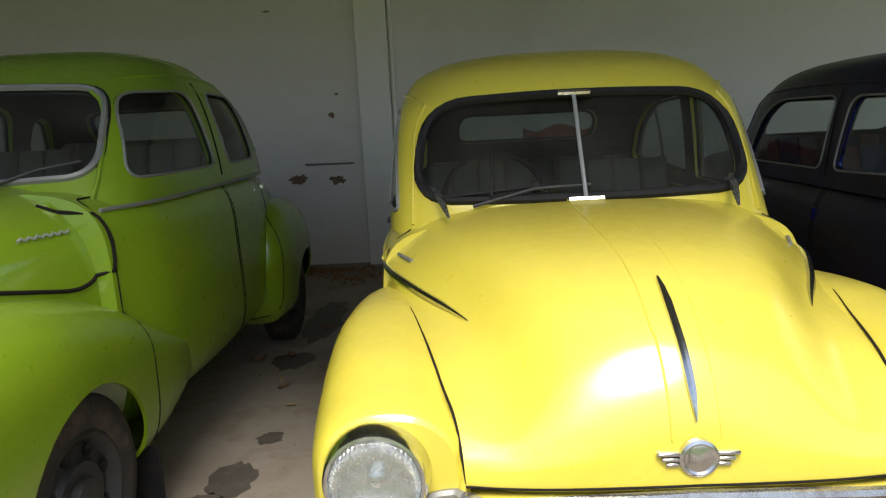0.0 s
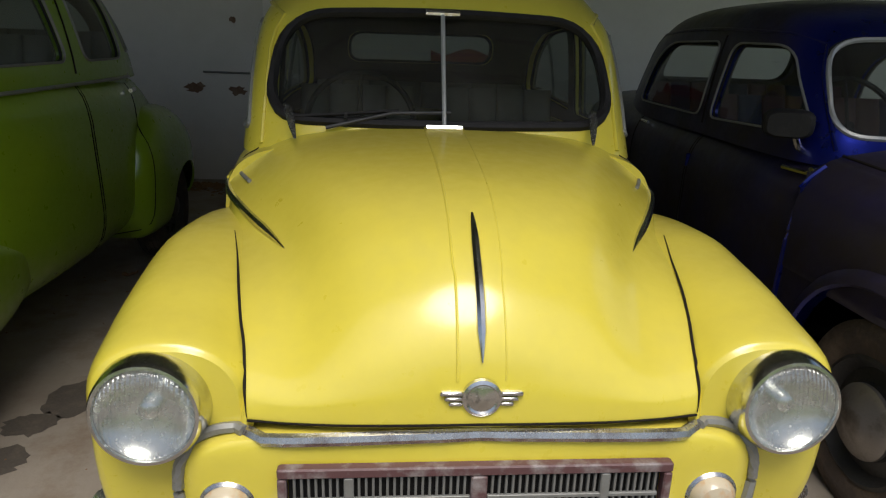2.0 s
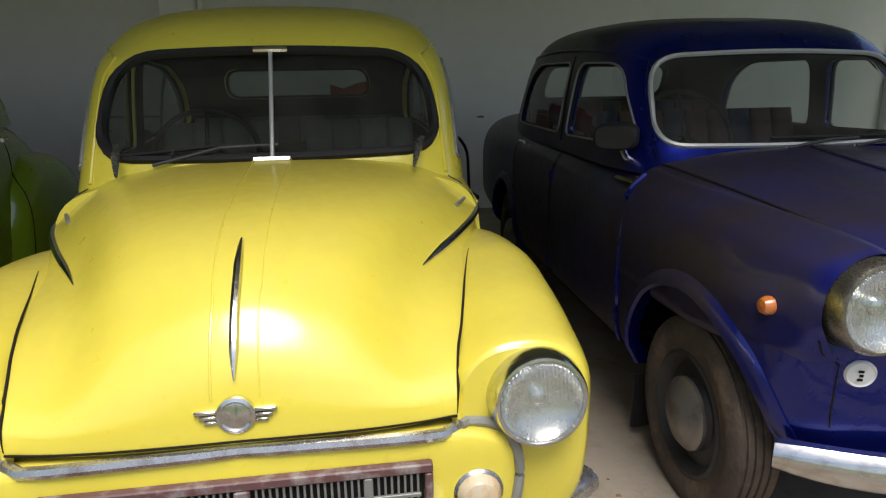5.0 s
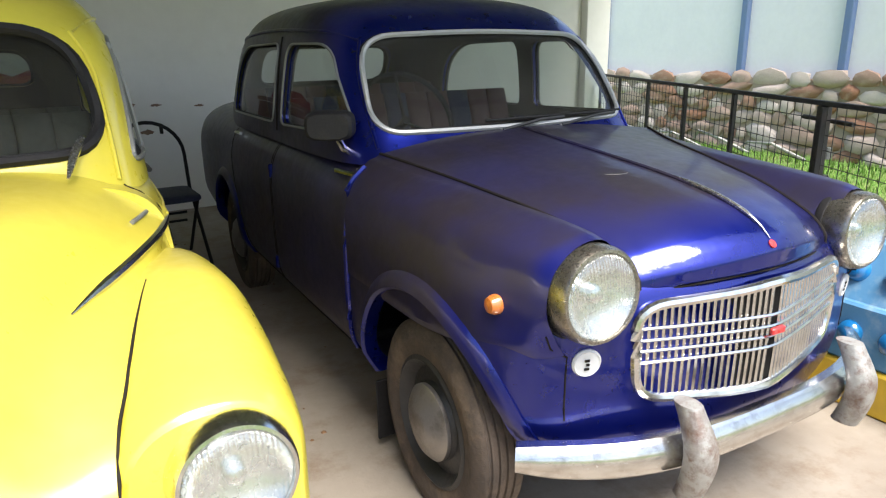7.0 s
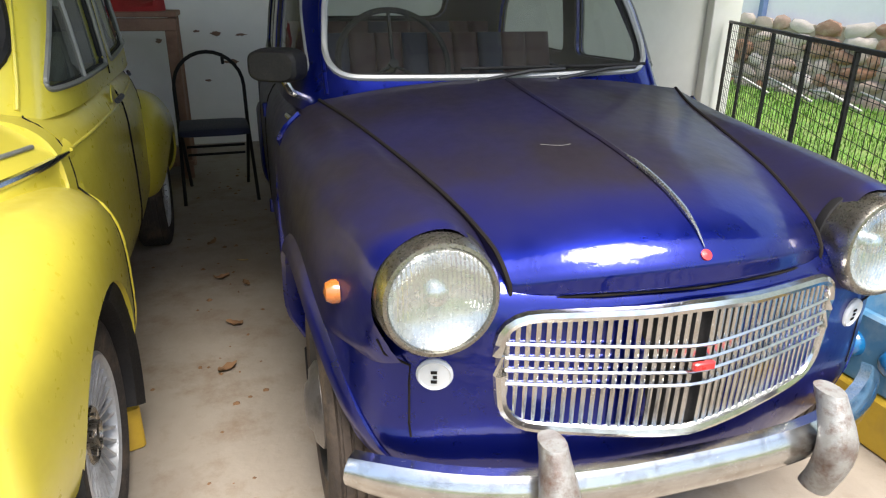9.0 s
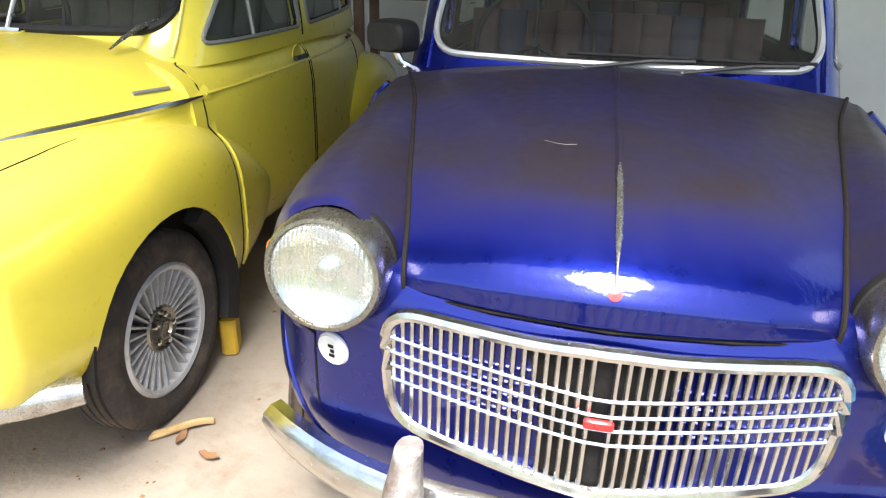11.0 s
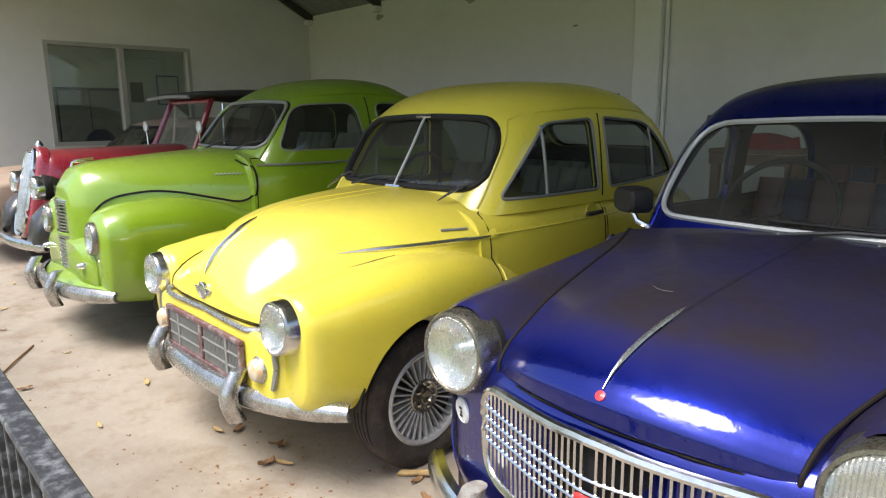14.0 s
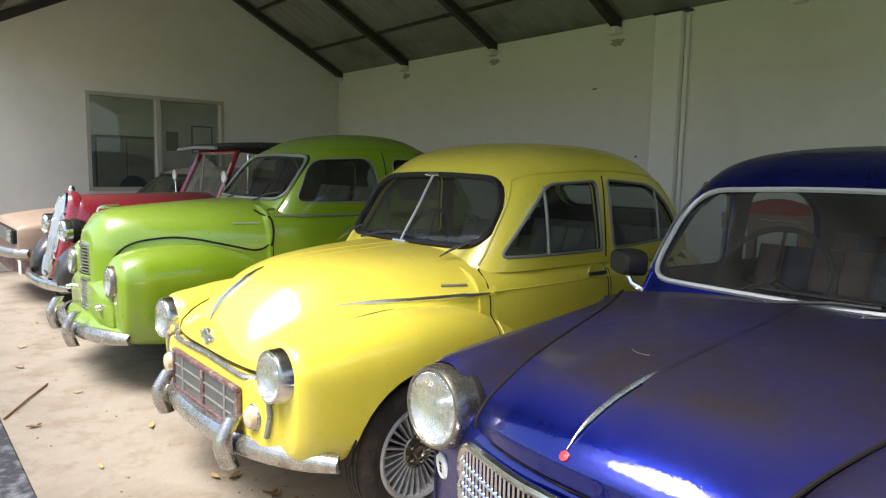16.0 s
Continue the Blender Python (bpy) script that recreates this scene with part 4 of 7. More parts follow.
    whole = Skin(cab, outer, hood, fsolid, mirrored(fsolid), apron)
    ws = round_poly([(-0.555, 1.075, 0.13), (0.0, 1.062, 0.5), (0.555, 1.075, 0.13), (0.505, 1.385, 0.15), (0.0, 1.405, 0.5), (-0.505, 1.385, 0.15)], 7)
    sf = round_poly([(1.06, 1.035, 0.04), (1.745, 1.035, 0.03), (1.715, 1.385, 0.04), (1.36, 1.365, 0.06)], 5)
    sr = round_poly([(1.84, 1.04, 0.03), (2.56, 1.075, 0.06), (2.43, 1.25, 0.12), (2.22, 1.365, 0.1), (1.81, 1.39, 0.03)], 5)
    rw = round_poly([(-0.40, 1.19, 0.075), (0.40, 1.19, 0.075), (0.38, 1.352, 0.075), (-0.38, 1.352, 0.075)], 6)
    windows(car, skin, cab, loft_z(crows, 44, 88, 0.028), [("front", ws, M_RUBBER, 0.014), ("side", sf, M_GREYTRIM, 0.008), ("side", sr, M_GREYTRIM, 0.008), ("rear", rw, M_RUBBER, 0.012)], M_YELLOW, M_GLASSDARK)
    gutter(car, skin, crows, 1.0, 1.43, M_YELLOW)
    hskin, askin, fsk = Skin(hood), Skin(apron), Skin(fsolid, mirrored(fsolid))
    seams(car, Skin(outer, fsolid, mirrored(fsolid)), doors, M_SEAM)
    # windscreen bar with its two end plates
    trim(car, "windscreen_bar", [skin.front(0, z, 0.020) for z in np.linspace(1.06, 1.405, 9)], 0.007, M_ALU, "upright chrome bar dividing the windscreen")
    for z in (1.062, 1.402):
        part("bar_plate", rod([skin.front(x, z, 0.024) for x in np.linspace(-0.055, 0.055, 7)], 0.010, 6), M_CHROME, car)
    for s in (-1, 1):
        part("quarter_bar", rod([skin.side(1.335, z, s, 0.003) for z in np.linspace(1.04, 1.355, 6)], 0.008, 6), M_GREYTRIM, car)
        part("quarter_bar", rod([skin.side(2.27, z, s, 0.003) for z in np.linspace(1.06, 1.34, 6)], 0.007, 6), M_GREYTRIM, car)
        # gutter over the doors, pillar seam, belt crease
        trim(car, "pillar_seam", [skin.side(1.775, z, s, 0.001) for z in np.linspace(1.0, 1.41, 7)], 0.004, M_SEAM)
        trim(car, "body_crease", [whole.side(y, 0.895 + 0.01 * (y - 1), s, 0.001) for y in np.linspace(0.97, 2.48, 20)], 0.005, M_YELLOW)
        # hood side trim
        trim(car, "side_trim", [hskin.side(y, 0.866 + 0.045 * (y - 0.36), s, 0.005) for y in np.linspace(0.34, 0.95, 18)], 0.011, M_CHROME, "tapered chrome strip on the bonnet side", taper=True)
        trim(car, "name_badge", [hskin.side(y, 0.927, s, 0.006) for y in np.linspace(0.76, 0.87, 5)], 0.006, M_GREYTRIM, "small grey script badge on the bonnet side")
        h = trim(car, "door_handle", [whole.side(y, 0.925, s, 0.022) for y in np.linspace(1.60, 1.72, 5)], 0.010, M_BLACK, "black pull handle over a round recess")
        part("handle_recess", moved(revolve([(0.05, 0.0), (0.047, 0.004), (0.03, 0.002), (0.0, 0.001)], 24, "x"), Matrix.Translation(whole.side(1.66, 0.925, s, 0.0)) @ pose(0, 0, 0, 0, 0, 0 if s > 0 else 180)), M_YELLOW, h)
        trim(car, "rear_door_handle", [whole.side(y, 0.93, s, 0.02) for y in np.linspace(2.36, 2.46, 5)], 0.008, M_BLACK)
        headlamp(car, 0.586 * s, -0.030, 0.682, 0.098, -4, flare=1.09)
        round_lamp(car, "indicator_lamp", 0.457 * s, -0.056, 0.497, 0.046, M_AMBER, label="stained amber indicator lamp")
        # wing beading along bonnet
        seam_pts = [Vector((s * p.x, p.y - 0.001, max(p.z, whole.top(s * p.x, p.y).z if p.y > 0.03 else 0) + 0.002)) for p in edge_of(bonnet, 60)[6:46]]
        trim(car, "wing_seam", seam_pts, 0.003, M_SEAM, taper=True)
        # wing joint in front of the door
        trim(car, "wing_joint", [fsk.side(0.985 + 0.02 * (0.75 - z), z, s, 0.0015) for z in np.linspace(0.30, 0.765, 16)], 0.006, M_YELLOW)
        # curved moulding round the nose panel
        bend = smooth_rows([(0, 0.425, 0.636), (1, 0.462, 0.634), (2, 0.500, 0.622), (3, 0.528, 0.598), (4, 0.544, 0.562), (5, 0.548, 0.52), (6, 0.543, 0.48), (7, 0.535, 0.44)], 36)
        trim(car, "nose_moulding", [whole.front(s * x, z, 0.008) for _, x, z in bend], 0.011, M_GREYTRIM, "grey curved moulding beside the grille")
        # stub indicators at the windscreen foot
        foot, tip = whole.top(0.478 * s, 1.0, 0.012), whole.top(0.438 * s, 0.845, 0.02)
        stub = trim(car, "washer_stub", [foot + Vector((0.012 * s, 0.05, 0.012)), foot + (tip - foot) * 0.25 + Vector((0, 0, 0.008)), foot + (tip - foot) * 0.65 + Vector((0, 0, 0.006)), tip], [0.011, 0.013, 0.010, 0.004], M_RUSTCHROME, "pointed dull chrome stub at the windscreen foot", 0.6)
        part("stub_foot", rod([foot + Vector((0, 0.03, -0.02)), foot + Vector((0, 0.03, 0.008))], [0.012, 0.008], 10), M_GREYTRIM, stub)
        # mud flap behind the front wheel
        part("wheel_arch_liner", tube([[(s * a, 0.545 + 0.35 * math.cos(q) * k, 0.31 + 0.35 * math.sin(q) * k) for k, a in ((1, 0.74), (1, 0.45), (1.03, 0.45), (1.03, 0.74))] for q in np.linspace(-0.4, math.pi * 0.97, 20)]), M_RUBBER, car)
        part("mud_flap", tube([[(s * a, 0.545 + 0.348 * math.cos(q) * k, 0.31 + 0.348 * math.sin(q) * k) for k, a in ((1.0, 0.752), (1.0, 0.70), (0.86, 0.69), (0.87, 0.735))] for q in np.linspace(-0.45, 1.0, 14)]), M_RUBBER, car, "black rubber guard inside the wheel arch")
        wheel(car, 0.715 * s, 0.545, s, 0.295, 0.155, "fins", "silver multi-spoke alloy wheel")
        wheel(car, 0.70 * s, 2.73, s, 0.295, 0.155, "fins", "silver multi-spoke alloy wheel")
    # nose
    trim(car, "hood_strip", [whole.front(x, 0.632 + 0.006 * (1 - abs(x) / 0.42), 0.006) for x in np.linspace(-0.42, 0.42, 25)], 0.0125, M_RUSTCHROME, "pitted chrome strip along the bonnet edge", flat=1.0)
    trim(car, "hood_gap", [whole.front(x, 0.653 + 0.006 * (1 - abs(x) / 0.42), 0.001) for x in np.linspace(-0.42, 0.42, 25)], 0.0025, M_SEAM)
    strip = [whole.front(0.0, z, 0.006) for z in np.linspace(0.775, 0.92, 7)] + [whole.top(0.0, y, 0.006) for y in (0.13, 0.17, 0.205)]
    trim(car, "hood_spear", strip, 0.009, M_CHROME, "slim chrome spear on the bonnet centre", taper=True)
    for s in (-1, 1):
        trim(car, "hood_crease", [whole.front(s * 0.044, z, 0.0002) for z in np.linspace(0.74, 0.90, 8)] + [whole.top(s * (0.046 + 0.014 * y), y, 0.0002) for y in np.linspace(0.09, 0.97, 18)], 0.0030 if s < 0 else 0.0018, M_YELLOW)
    e = whole.front(0, 0.712, 0.004)
    badge = part("badge", moved(revolve([(0.036, 0.006), (0.036, -0.004), (0.030, -0.007), (0.026, -0.004), (0.020, -0.006), (0.0, -0.008)], 28), Matrix.Translation(e)), M_CHROME, car, "round winged metal bonnet badge")
    for s in (-1, 1):
        for k in range(3):
            part("badge_wing", box(*sorted((e.x + s * 0.034, e.x + s * (0.075 - 0.008 * k))), e.y - 0.004, e.y + 0.006, e.z + 0.008 - 0.010 * k - 0.004, e.z + 0.008 - 0.010 * k + 0.004, 0.002), M_CHROME, badge)
    # grille: brown frame, bars in four bays
    gx, gz0, gz1, gy = 0.362, 0.405, 0.588, -0.070
    g = part("grille", box(-gx, gx, gy - 0.012, gy + 0.01, gz1 - 0.02, gz1, 0.003), M_BROWNTRIM, car, "oblong grille with chipped brown frame and thin bars", 0)
    part("frame_bar", box(-gx, gx, gy - 0.012, gy + 0.01, gz0, gz0 + 0.018, 0.003), M_BROWNTRIM, g, smooth=0)
    for x0, x1 in ((-gx, -gx + 0.016), (-0.015, 0.015), (gx - 0.016, gx)):
        part("frame_bar", box(x0, x1, gy - 0.0125, gy + 0.0105, gz0 + 0.0185, gz1 - 0.0205, 0.003), M_BROWNTRIM, g, smooth=0)
    part("backing", box(-gx + 0.017, gx - 0.017, gy + 0.007, gy + 0.0095, gz0 + 0.019, gz1 - 0.021), M_RUBBER, g, smooth=0)
    bar = mesh_of("bar", *box(-0.0024, 0.0024, -0.006, 0.003, gz0 + 0.02, gz1 - 0.022, 0.0012), M_GREYTRIM, 0)
    for x in np.arange(-0.333, 0.334, 0.0128):
        if abs(x) > 0.018 and abs(abs(x) - 0.236) > 0.011:
            b = new("bar", bar)
            b.parent = g
            b.location = (x, gy, 0)
    for s in (-1, 1):
        part("grille_post", box(s * 0.236 - 0.009, s * 0.236 + 0.009, gy - 0.010, gy + 0.005, gz0 + 0.019, gz1 - 0.021, 0.002), M_GREYTRIM, g, smooth=0)
        for z in (gz0 + 0.06, gz0 + 0.115):
            part("cross_bar", box(*sorted((s * 0.016, s * 0.338)), gy - 0.009, gy - 0.002, z - 0.004, z + 0.004, 0.001), M_GREYTRIM, g, smooth=0)
    bumper(car, 0.76, -0.10, 0.13, 0.37, 0.085, M_RUSTCHROME, (-0.37, 0.37), "scratched steel front bumper with guards", (0.036, 0.20))
    # wipers
    wiper(car, skin, -0.30, 1.075, 0.0, 0.02)
    trim(car, "wiper_arm", [whole.front(-0.36, 1.055, 0.02), skin.front(-0.16, 1.10, 0.02), skin.front(0.02, 1.105, 0.018)], 0.006, M_BLACK)
    cabin_fill(car, 1.0, 2.9, 0.58, 0.32, 1.02, 1.04)
    for x0, x1 in ((-0.55, -0.06), (0.06, 0.55)):
        seat(car, x0, x1, 1.78, 0.62, 1.12, M_SEATGREY, 4)
    seat(car, -0.55, 0.55, 2.45, 0.62, 1.10, M_SEATGREY, 8)
    steering_wheel(car, -0.27, 1.32, 1.03, 0.19)
    return car


# ---- blue car ----
def blue_car():
    car = thing("vintage_car", pose(1.895, 0, 0, 0, 0, -1.0), "dark blue 1950s saloon with wide chrome grille, dusty paint", "car", "parked vintage cars")
    brows = [(-0.036, 0, 0.60, 0.10, 0.08, 0.06, 2.6, 3), (-0.023, 0, 0.60, 0.168, 0.20, 0.19, 3, 3.5), (0.008, 0, 0.60, 0.188, 0.27, 0.32, 3.4, 4), (0.045, 0, 0.60, 0.205, 0.29, 0.45, 3.4, 4), (0.075, 0, 0.60, 0.215, 0.30, 0.54, 3.4, 4), (0.12, 0, 0.60, 0.23, 0.31, 0.61, 3.4, 4), (0.19, 0, 0.59, 0.26, 0.31, 0.66, 3.4, 4), (0.32, 0, 0.58, 0.295, 0.32, 0.695, 3.4, 4.5), (0.6, 0, 0.58, 0.335, 0.34, 0.715, 3.8, 5),
             (1.0, 0, 0.58, 0.395, 0.34, 0.72, 5, 5), (1.6, 0, 0.58, 0.44, 0.34, 0.725, 5, 5), (2.4, 0, 0.58, 0.45, 0.34, 0.725, 5, 5), (3.0, 0, 0.58, 0.46, 0.33, 0.72, 5, 5), (3.65, 0, 0.58, 0.45, 0.28, 0.70, 4.4, 4), (3.86, 0, 0.58, 0.39, 0.2, 0.65, 3.6, 4), (3.92, 0, 0.58, 0.2, 0.1, 0.4, 3, 3)]
    outer = loft_y(brows, 64, 60)
    inner = loft_y([(y + (0.03 if i == 0 else -0.03 if i == len(brows) - 1 else 0), xc, zc, max(u - 0.03, 0.01), max(d - 0.03, 0.01), w - 0.03, a, b) for i, (y, xc, zc, u, d, w, a, b) in enumerate(brows)], 64, 60)
    doors = [round_poly([(0.985, 0.30, 0.05), (1.845, 0.28, 0.03), (1.845, 0.985, 0.02), (0.965, 0.955, 0.02)], 3), round_poly([(1.865, 0.28, 0.03), (2.38, 0.29, 0.2), (2.62, 0.70, 0.1), (2.62, 0.985, 0.02), (1.865, 0.985, 0.02)], 3)]
    arches = []
    for y, r in ((0.51, 0.352), (2.84, 0.325)):
        for s in (1, -1):
            lo, hi = (0.42, 1.1) if s > 0 else (-1.1, -0.42)
            arches += [cyl_x(y, 0.34, r, lo, hi), box(lo, hi, y - r * 0.99, y + r * 0.99, -0.2, 0.34)]
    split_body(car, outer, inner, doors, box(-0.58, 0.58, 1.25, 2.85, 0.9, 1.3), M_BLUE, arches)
    bonnet = [[(0, -0.020, 0.775), (0.19, 0.008, 0.770), (0.345, 0.070, 0.757)],
              [(0, -0.040, 0.792), (0.19, -0.012, 0.786), (0.352, 0.048, 0.770)],
              [(0, -0.040, 0.824), (0.19, -0.012, 0.812), (0.354, 0.050, 0.788)],
              [(0, -0.024, 0.853), (0.19, 0.004, 0.840), (0.357, 0.064, 0.808)],
              [(0, 0.030, 0.892), (0.19, 0.050, 0.876), (0.363, 0.100, 0.836)],
              [(0, 0.120, 0.926), (0.20, 0.140, 0.912), (0.380, 0.180, 0.866)],
              [(0, 0.290, 0.960), (0.22, 0.300, 0.946), (0.412, 0.310, 0.900)],
              [(0, 0.550, 0.990), (0.26, 0.550, 0.976), (0.468, 0.550, 0.938)],
              [(0, 0.800, 1.015), (0.30, 0.800, 1.003), (0.530, 0.800, 0.972)],
              [(0, 1.020, 1.038), (0.32, 1.000, 1.028), (0.588, 0.965, 0.998)]]
    hood = panel(bonnet, 72, 24, (-1, 1), (0.006, 0.0, -0.05))
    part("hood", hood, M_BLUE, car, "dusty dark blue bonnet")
    wing = [[(0.385, 0.062, 0.760), (0.440, 0.062, 0.890), (0.520, 0.062, 0.904), (0.595, 0.062, 0.850), (0.613, 0.062, 0.760), (0.580, 0.062, 0.680)],
            [(0.372, 0.100, 0.805), (0.448, 0.100, 0.906), (0.525, 0.100, 0.914), (0.608, 0.100, 0.862), (0.630, 0.100, 0.765), (0.615, 0.100, 0.665)],
            [(0.380, 0.170, 0.850), (0.458, 0.170, 0.918), (0.532, 0.170, 0.922), (0.622, 0.170, 0.872), (0.652, 0.170, 0.768), (0.652, 0.170, 0.655)],
            [(0.414, 0.300, 0.893), (0.478, 0.300, 0.930), (0.546, 0.300, 0.931), (0.643, 0.300, 0.880), (0.685, 0.300, 0.770), (0.690, 0.300, 0.640)],
            [(0.472, 0.550, 0.936), (0.522, 0.550, 0.948), (0.577, 0.550, 0.944), (0.667, 0.550, 0.888), (0.708, 0.550, 0.772), (0.714, 0.550, 0.620)],
            [(0.534, 0.800, 0.970), (0.574, 0.800, 0.966), (0.612, 0.800, 0.957), (0.687, 0.800, 0.896), (0.719, 0.800, 0.780), (0.721, 0.800, 0.620)],
            [(0.592, 0.970, 0.996), (0.604, 0.970, 0.988), (0.637, 0.970, 0.974), (0.698, 0.970, 0.910), (0.724, 0.970, 0.795), (0.725, 0.970, 0.620)]]
    pod = panel(wing, 44, 30, (1,), (-0.02, 0.0, -0.03))
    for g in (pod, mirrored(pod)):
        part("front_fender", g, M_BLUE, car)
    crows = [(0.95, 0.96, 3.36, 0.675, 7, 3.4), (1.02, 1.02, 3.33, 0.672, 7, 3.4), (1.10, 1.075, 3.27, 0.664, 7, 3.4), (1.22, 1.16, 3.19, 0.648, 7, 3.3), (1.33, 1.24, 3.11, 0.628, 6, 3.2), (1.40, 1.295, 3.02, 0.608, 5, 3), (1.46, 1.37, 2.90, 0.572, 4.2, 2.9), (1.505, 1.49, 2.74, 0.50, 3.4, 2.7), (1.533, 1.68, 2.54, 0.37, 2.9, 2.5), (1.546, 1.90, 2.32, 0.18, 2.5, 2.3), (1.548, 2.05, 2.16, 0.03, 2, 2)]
    cab = loft_z(crows, 42, 88)
    skin, whole = Skin(cab), Skin(cab, outer, hood, pod, mirrored(pod))
    ws = round_poly([(-0.56, 1.05, 0.10), (0, 1.04, 0.5), (0.56, 1.05, 0.10), (0.515, 1.365, 0.13), (0, 1.385, 0.5), (-0.515, 1.365, 0.13)], 7)
    sf = round_poly([(1.13, 1.05, 0.05), (1.80, 1.03, 0.05), (1.76, 1.35, 0.07), (1.38, 1.345, 0.10)], 5)
    sr = round_poly([(1.91, 1.03, 0.05), (2.74, 1.03, 0.07), (2.64, 1.25, 0.15), (2.45, 1.35, 0.1), (1.88, 1.355, 0.06)], 5)
    rw = round_poly([(-0.42, 1.13, 0.09), (0.42, 1.13, 0.09), (0.40, 1.35, 0.09), (-0.40, 1.35, 0.09)], 6)
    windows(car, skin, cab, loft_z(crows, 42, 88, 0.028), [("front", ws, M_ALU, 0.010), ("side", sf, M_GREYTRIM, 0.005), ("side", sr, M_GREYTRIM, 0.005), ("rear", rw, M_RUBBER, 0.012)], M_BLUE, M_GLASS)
    gutter(car, skin, crows, 1.0, 1.40, M_BLUE)
    seams(car, Skin(outer), doors, M_SEAM)
    for s in (-1, 1):
        trim(car, "pillar_seam", [skin.side(1.855, z, s, 0.001) for z in np.linspace(1.0, 1.38, 7)], 0.005, M_SEAM)
        trim(car, "fender_edge", [whole.side(0.972 - 0.10 * max(z - 0.86, 0) ** 0.8 + 0.03 * max(0.75 - z, 0), z, s, 0.004) for z in np.linspace(0.34, 0.965, 18)], 0.011, M_BLUE, "bright blue painted edge of the wing")
        trim(car, "hood_seam", [Vector((s * (p.x + 0.002), p.y, p.z + 0.001)) for p in edge_of(bonnet, 50)[5:]], 0.005, M_SEAM)
        trim(car, "nose_seam", [whole.side(0.075 + 0.01 * (0.7 - z), z, s, 0.0005) for z in np.linspace(0.47, 0.70, 8)], 0.0025, M_SEAM)
        headlamp(car, 0.496 * s, 0.042, 0.790, 0.112, -3, M_LAMPRIM, flare=1.035)
        p = whole.front(0.497 * s, 0.617, 0.002)
        disc = part("side_lamp", moved(revolve([(0.034, 0.012), (0.036, 0.0), (0.032, -0.006), (0.028, -0.003), (0.0, -0.004)], 28), Matrix.Translation(p) @ pose(0, 0, 0, 6, 0, 18 * s)), M_WHITE_ENAMEL, car, "round white disc with dark marks")
        for k in range(3):
            part("mark", moved(box(-0.007 + 0.004 * (k % 2), 0.005, -0.0065, -0.0045, -0.016 + 0.011 * k, -0.010 + 0.011 * k), Matrix.Translation(p) @ pose(0, 0, 0, 6, 0, 18 * s)), M_SEAM, disc, smooth=0)
        q = whole.side(0.19, 0.752, s, 0.004)
        part("side_marker", moved(revolve([(0.024, -0.01), (0.024, 0.004), (0.018, 0.016), (0.0, 0.02)], 20, "x"), Matrix.Translation(q) @ pose(0, 0, 0, 0, 0, 0 if s > 0 else 180)), M_ORANGE, car, "small orange side lamp")
        # arch lips
        for y, r in ((0.51, 0.352), (2.84, 0.325)):
            lip = []
            for a in np.linspace(math.pi * 1.04, -0.04 * math.pi, 32):
                ring = []
                for k, o in ((0.985, -0.03), (0.985, 0.012), (1.01, 0.022), (1.06, 0.018), (1.11, 0.010), (1.145, -0.004), (1.12, -0.03)):
                    at = whole.side(y + r * k * math.cos(a), max(0.34 + r * k * math.sin(a), 0.31), s, 0.0)
                    mid = whole.side(y + r * 1.10 * math.cos(a), max(0.34 + r * 1.10 * math.sin(a), 0.31), s, 0.0)
                    ring.append((mid.x + s * o, at.y, 0.34 + r * k * math.sin(a)))
                lip.append(ring)
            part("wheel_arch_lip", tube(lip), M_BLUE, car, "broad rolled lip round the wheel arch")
        wheel(car, 0.69 * s, 0.50, s, 0.30, 0.145, "cap", "dusty black steel wheel with hub cap")
        wheel(car, 0.69 * s, 2.84, s, 0.30, 0.145, "cap", "dusty black steel wheel with hub cap")
        part("mud_flap", box(*sorted((s * 0.52, s * 0.69)), 0.86, 0.868, 0.04, 0.26, 0.003), M_RUBBER, car, "black rubber mud flap")
        trim(car, "door_handle", [whole.side(y, 0.925, s, 0.025) for y in np.linspace(1.03, 1.16, 6)], 0.009, M_CHROME, "chrome door handle")
        part("handle_plate", moved(revolve([(0.02, -0.01), (0.02, 0.008), (0.0, 0.012)], 16, "x"), Matrix.Translation(whole.side(1.045, 0.925, s, 0.0)) @ pose(0, 0, 0, 0, 0, 0 if s > 0 else 180)), M_CHROME, car)
        trim(car, "rear_door_handle", [whole.side(y, 0.93, s, 0.02) for y in np.linspace(2.46, 2.56, 5)], 0.008, M_CHROME)
        for z in (0.42, 0.83):
            part("hinge", moved(box(-0.012, 0.012, -0.012, 0.012, -0.03, 0.03, 0.004), Matrix.Translation(whole.side(1.855, z, s, 0.002))), M_BLUE, car)
        trim(car, "sill_line", [whole.side(y, 0.335, s, 0.001) for y in np.linspace(0.95, 2.4, 14)], 0.004, M_SEAM)
        # door mirror
        if s > 0:
            continue
        foot = whole.side(1.13, 0.985, s, 0.0)
        turn = Matrix.Translation(foot) @ pose(0, 0, 0, 0, 0, -28) @ Matrix.Translation(-foot)
        m = part("door_mirror", moved(tube([[(foot.x + s * 0.065 + 0.084 * k * power(math.cos(a), 3.5), foot.y - 0.02 + dy, 1.08 + 0.050 * k * power(math.sin(a), 3.5)) for a in np.linspace(0, 2 * math.pi, 28, endpoint=False)] for dy, k in ((-0.05, 0.80), (-0.04, 0.93), (0.0, 1.0), (0.03, 1.0), (0.035, 0.95))]), turn), M_RUBBER, car, "matt black door mirror")
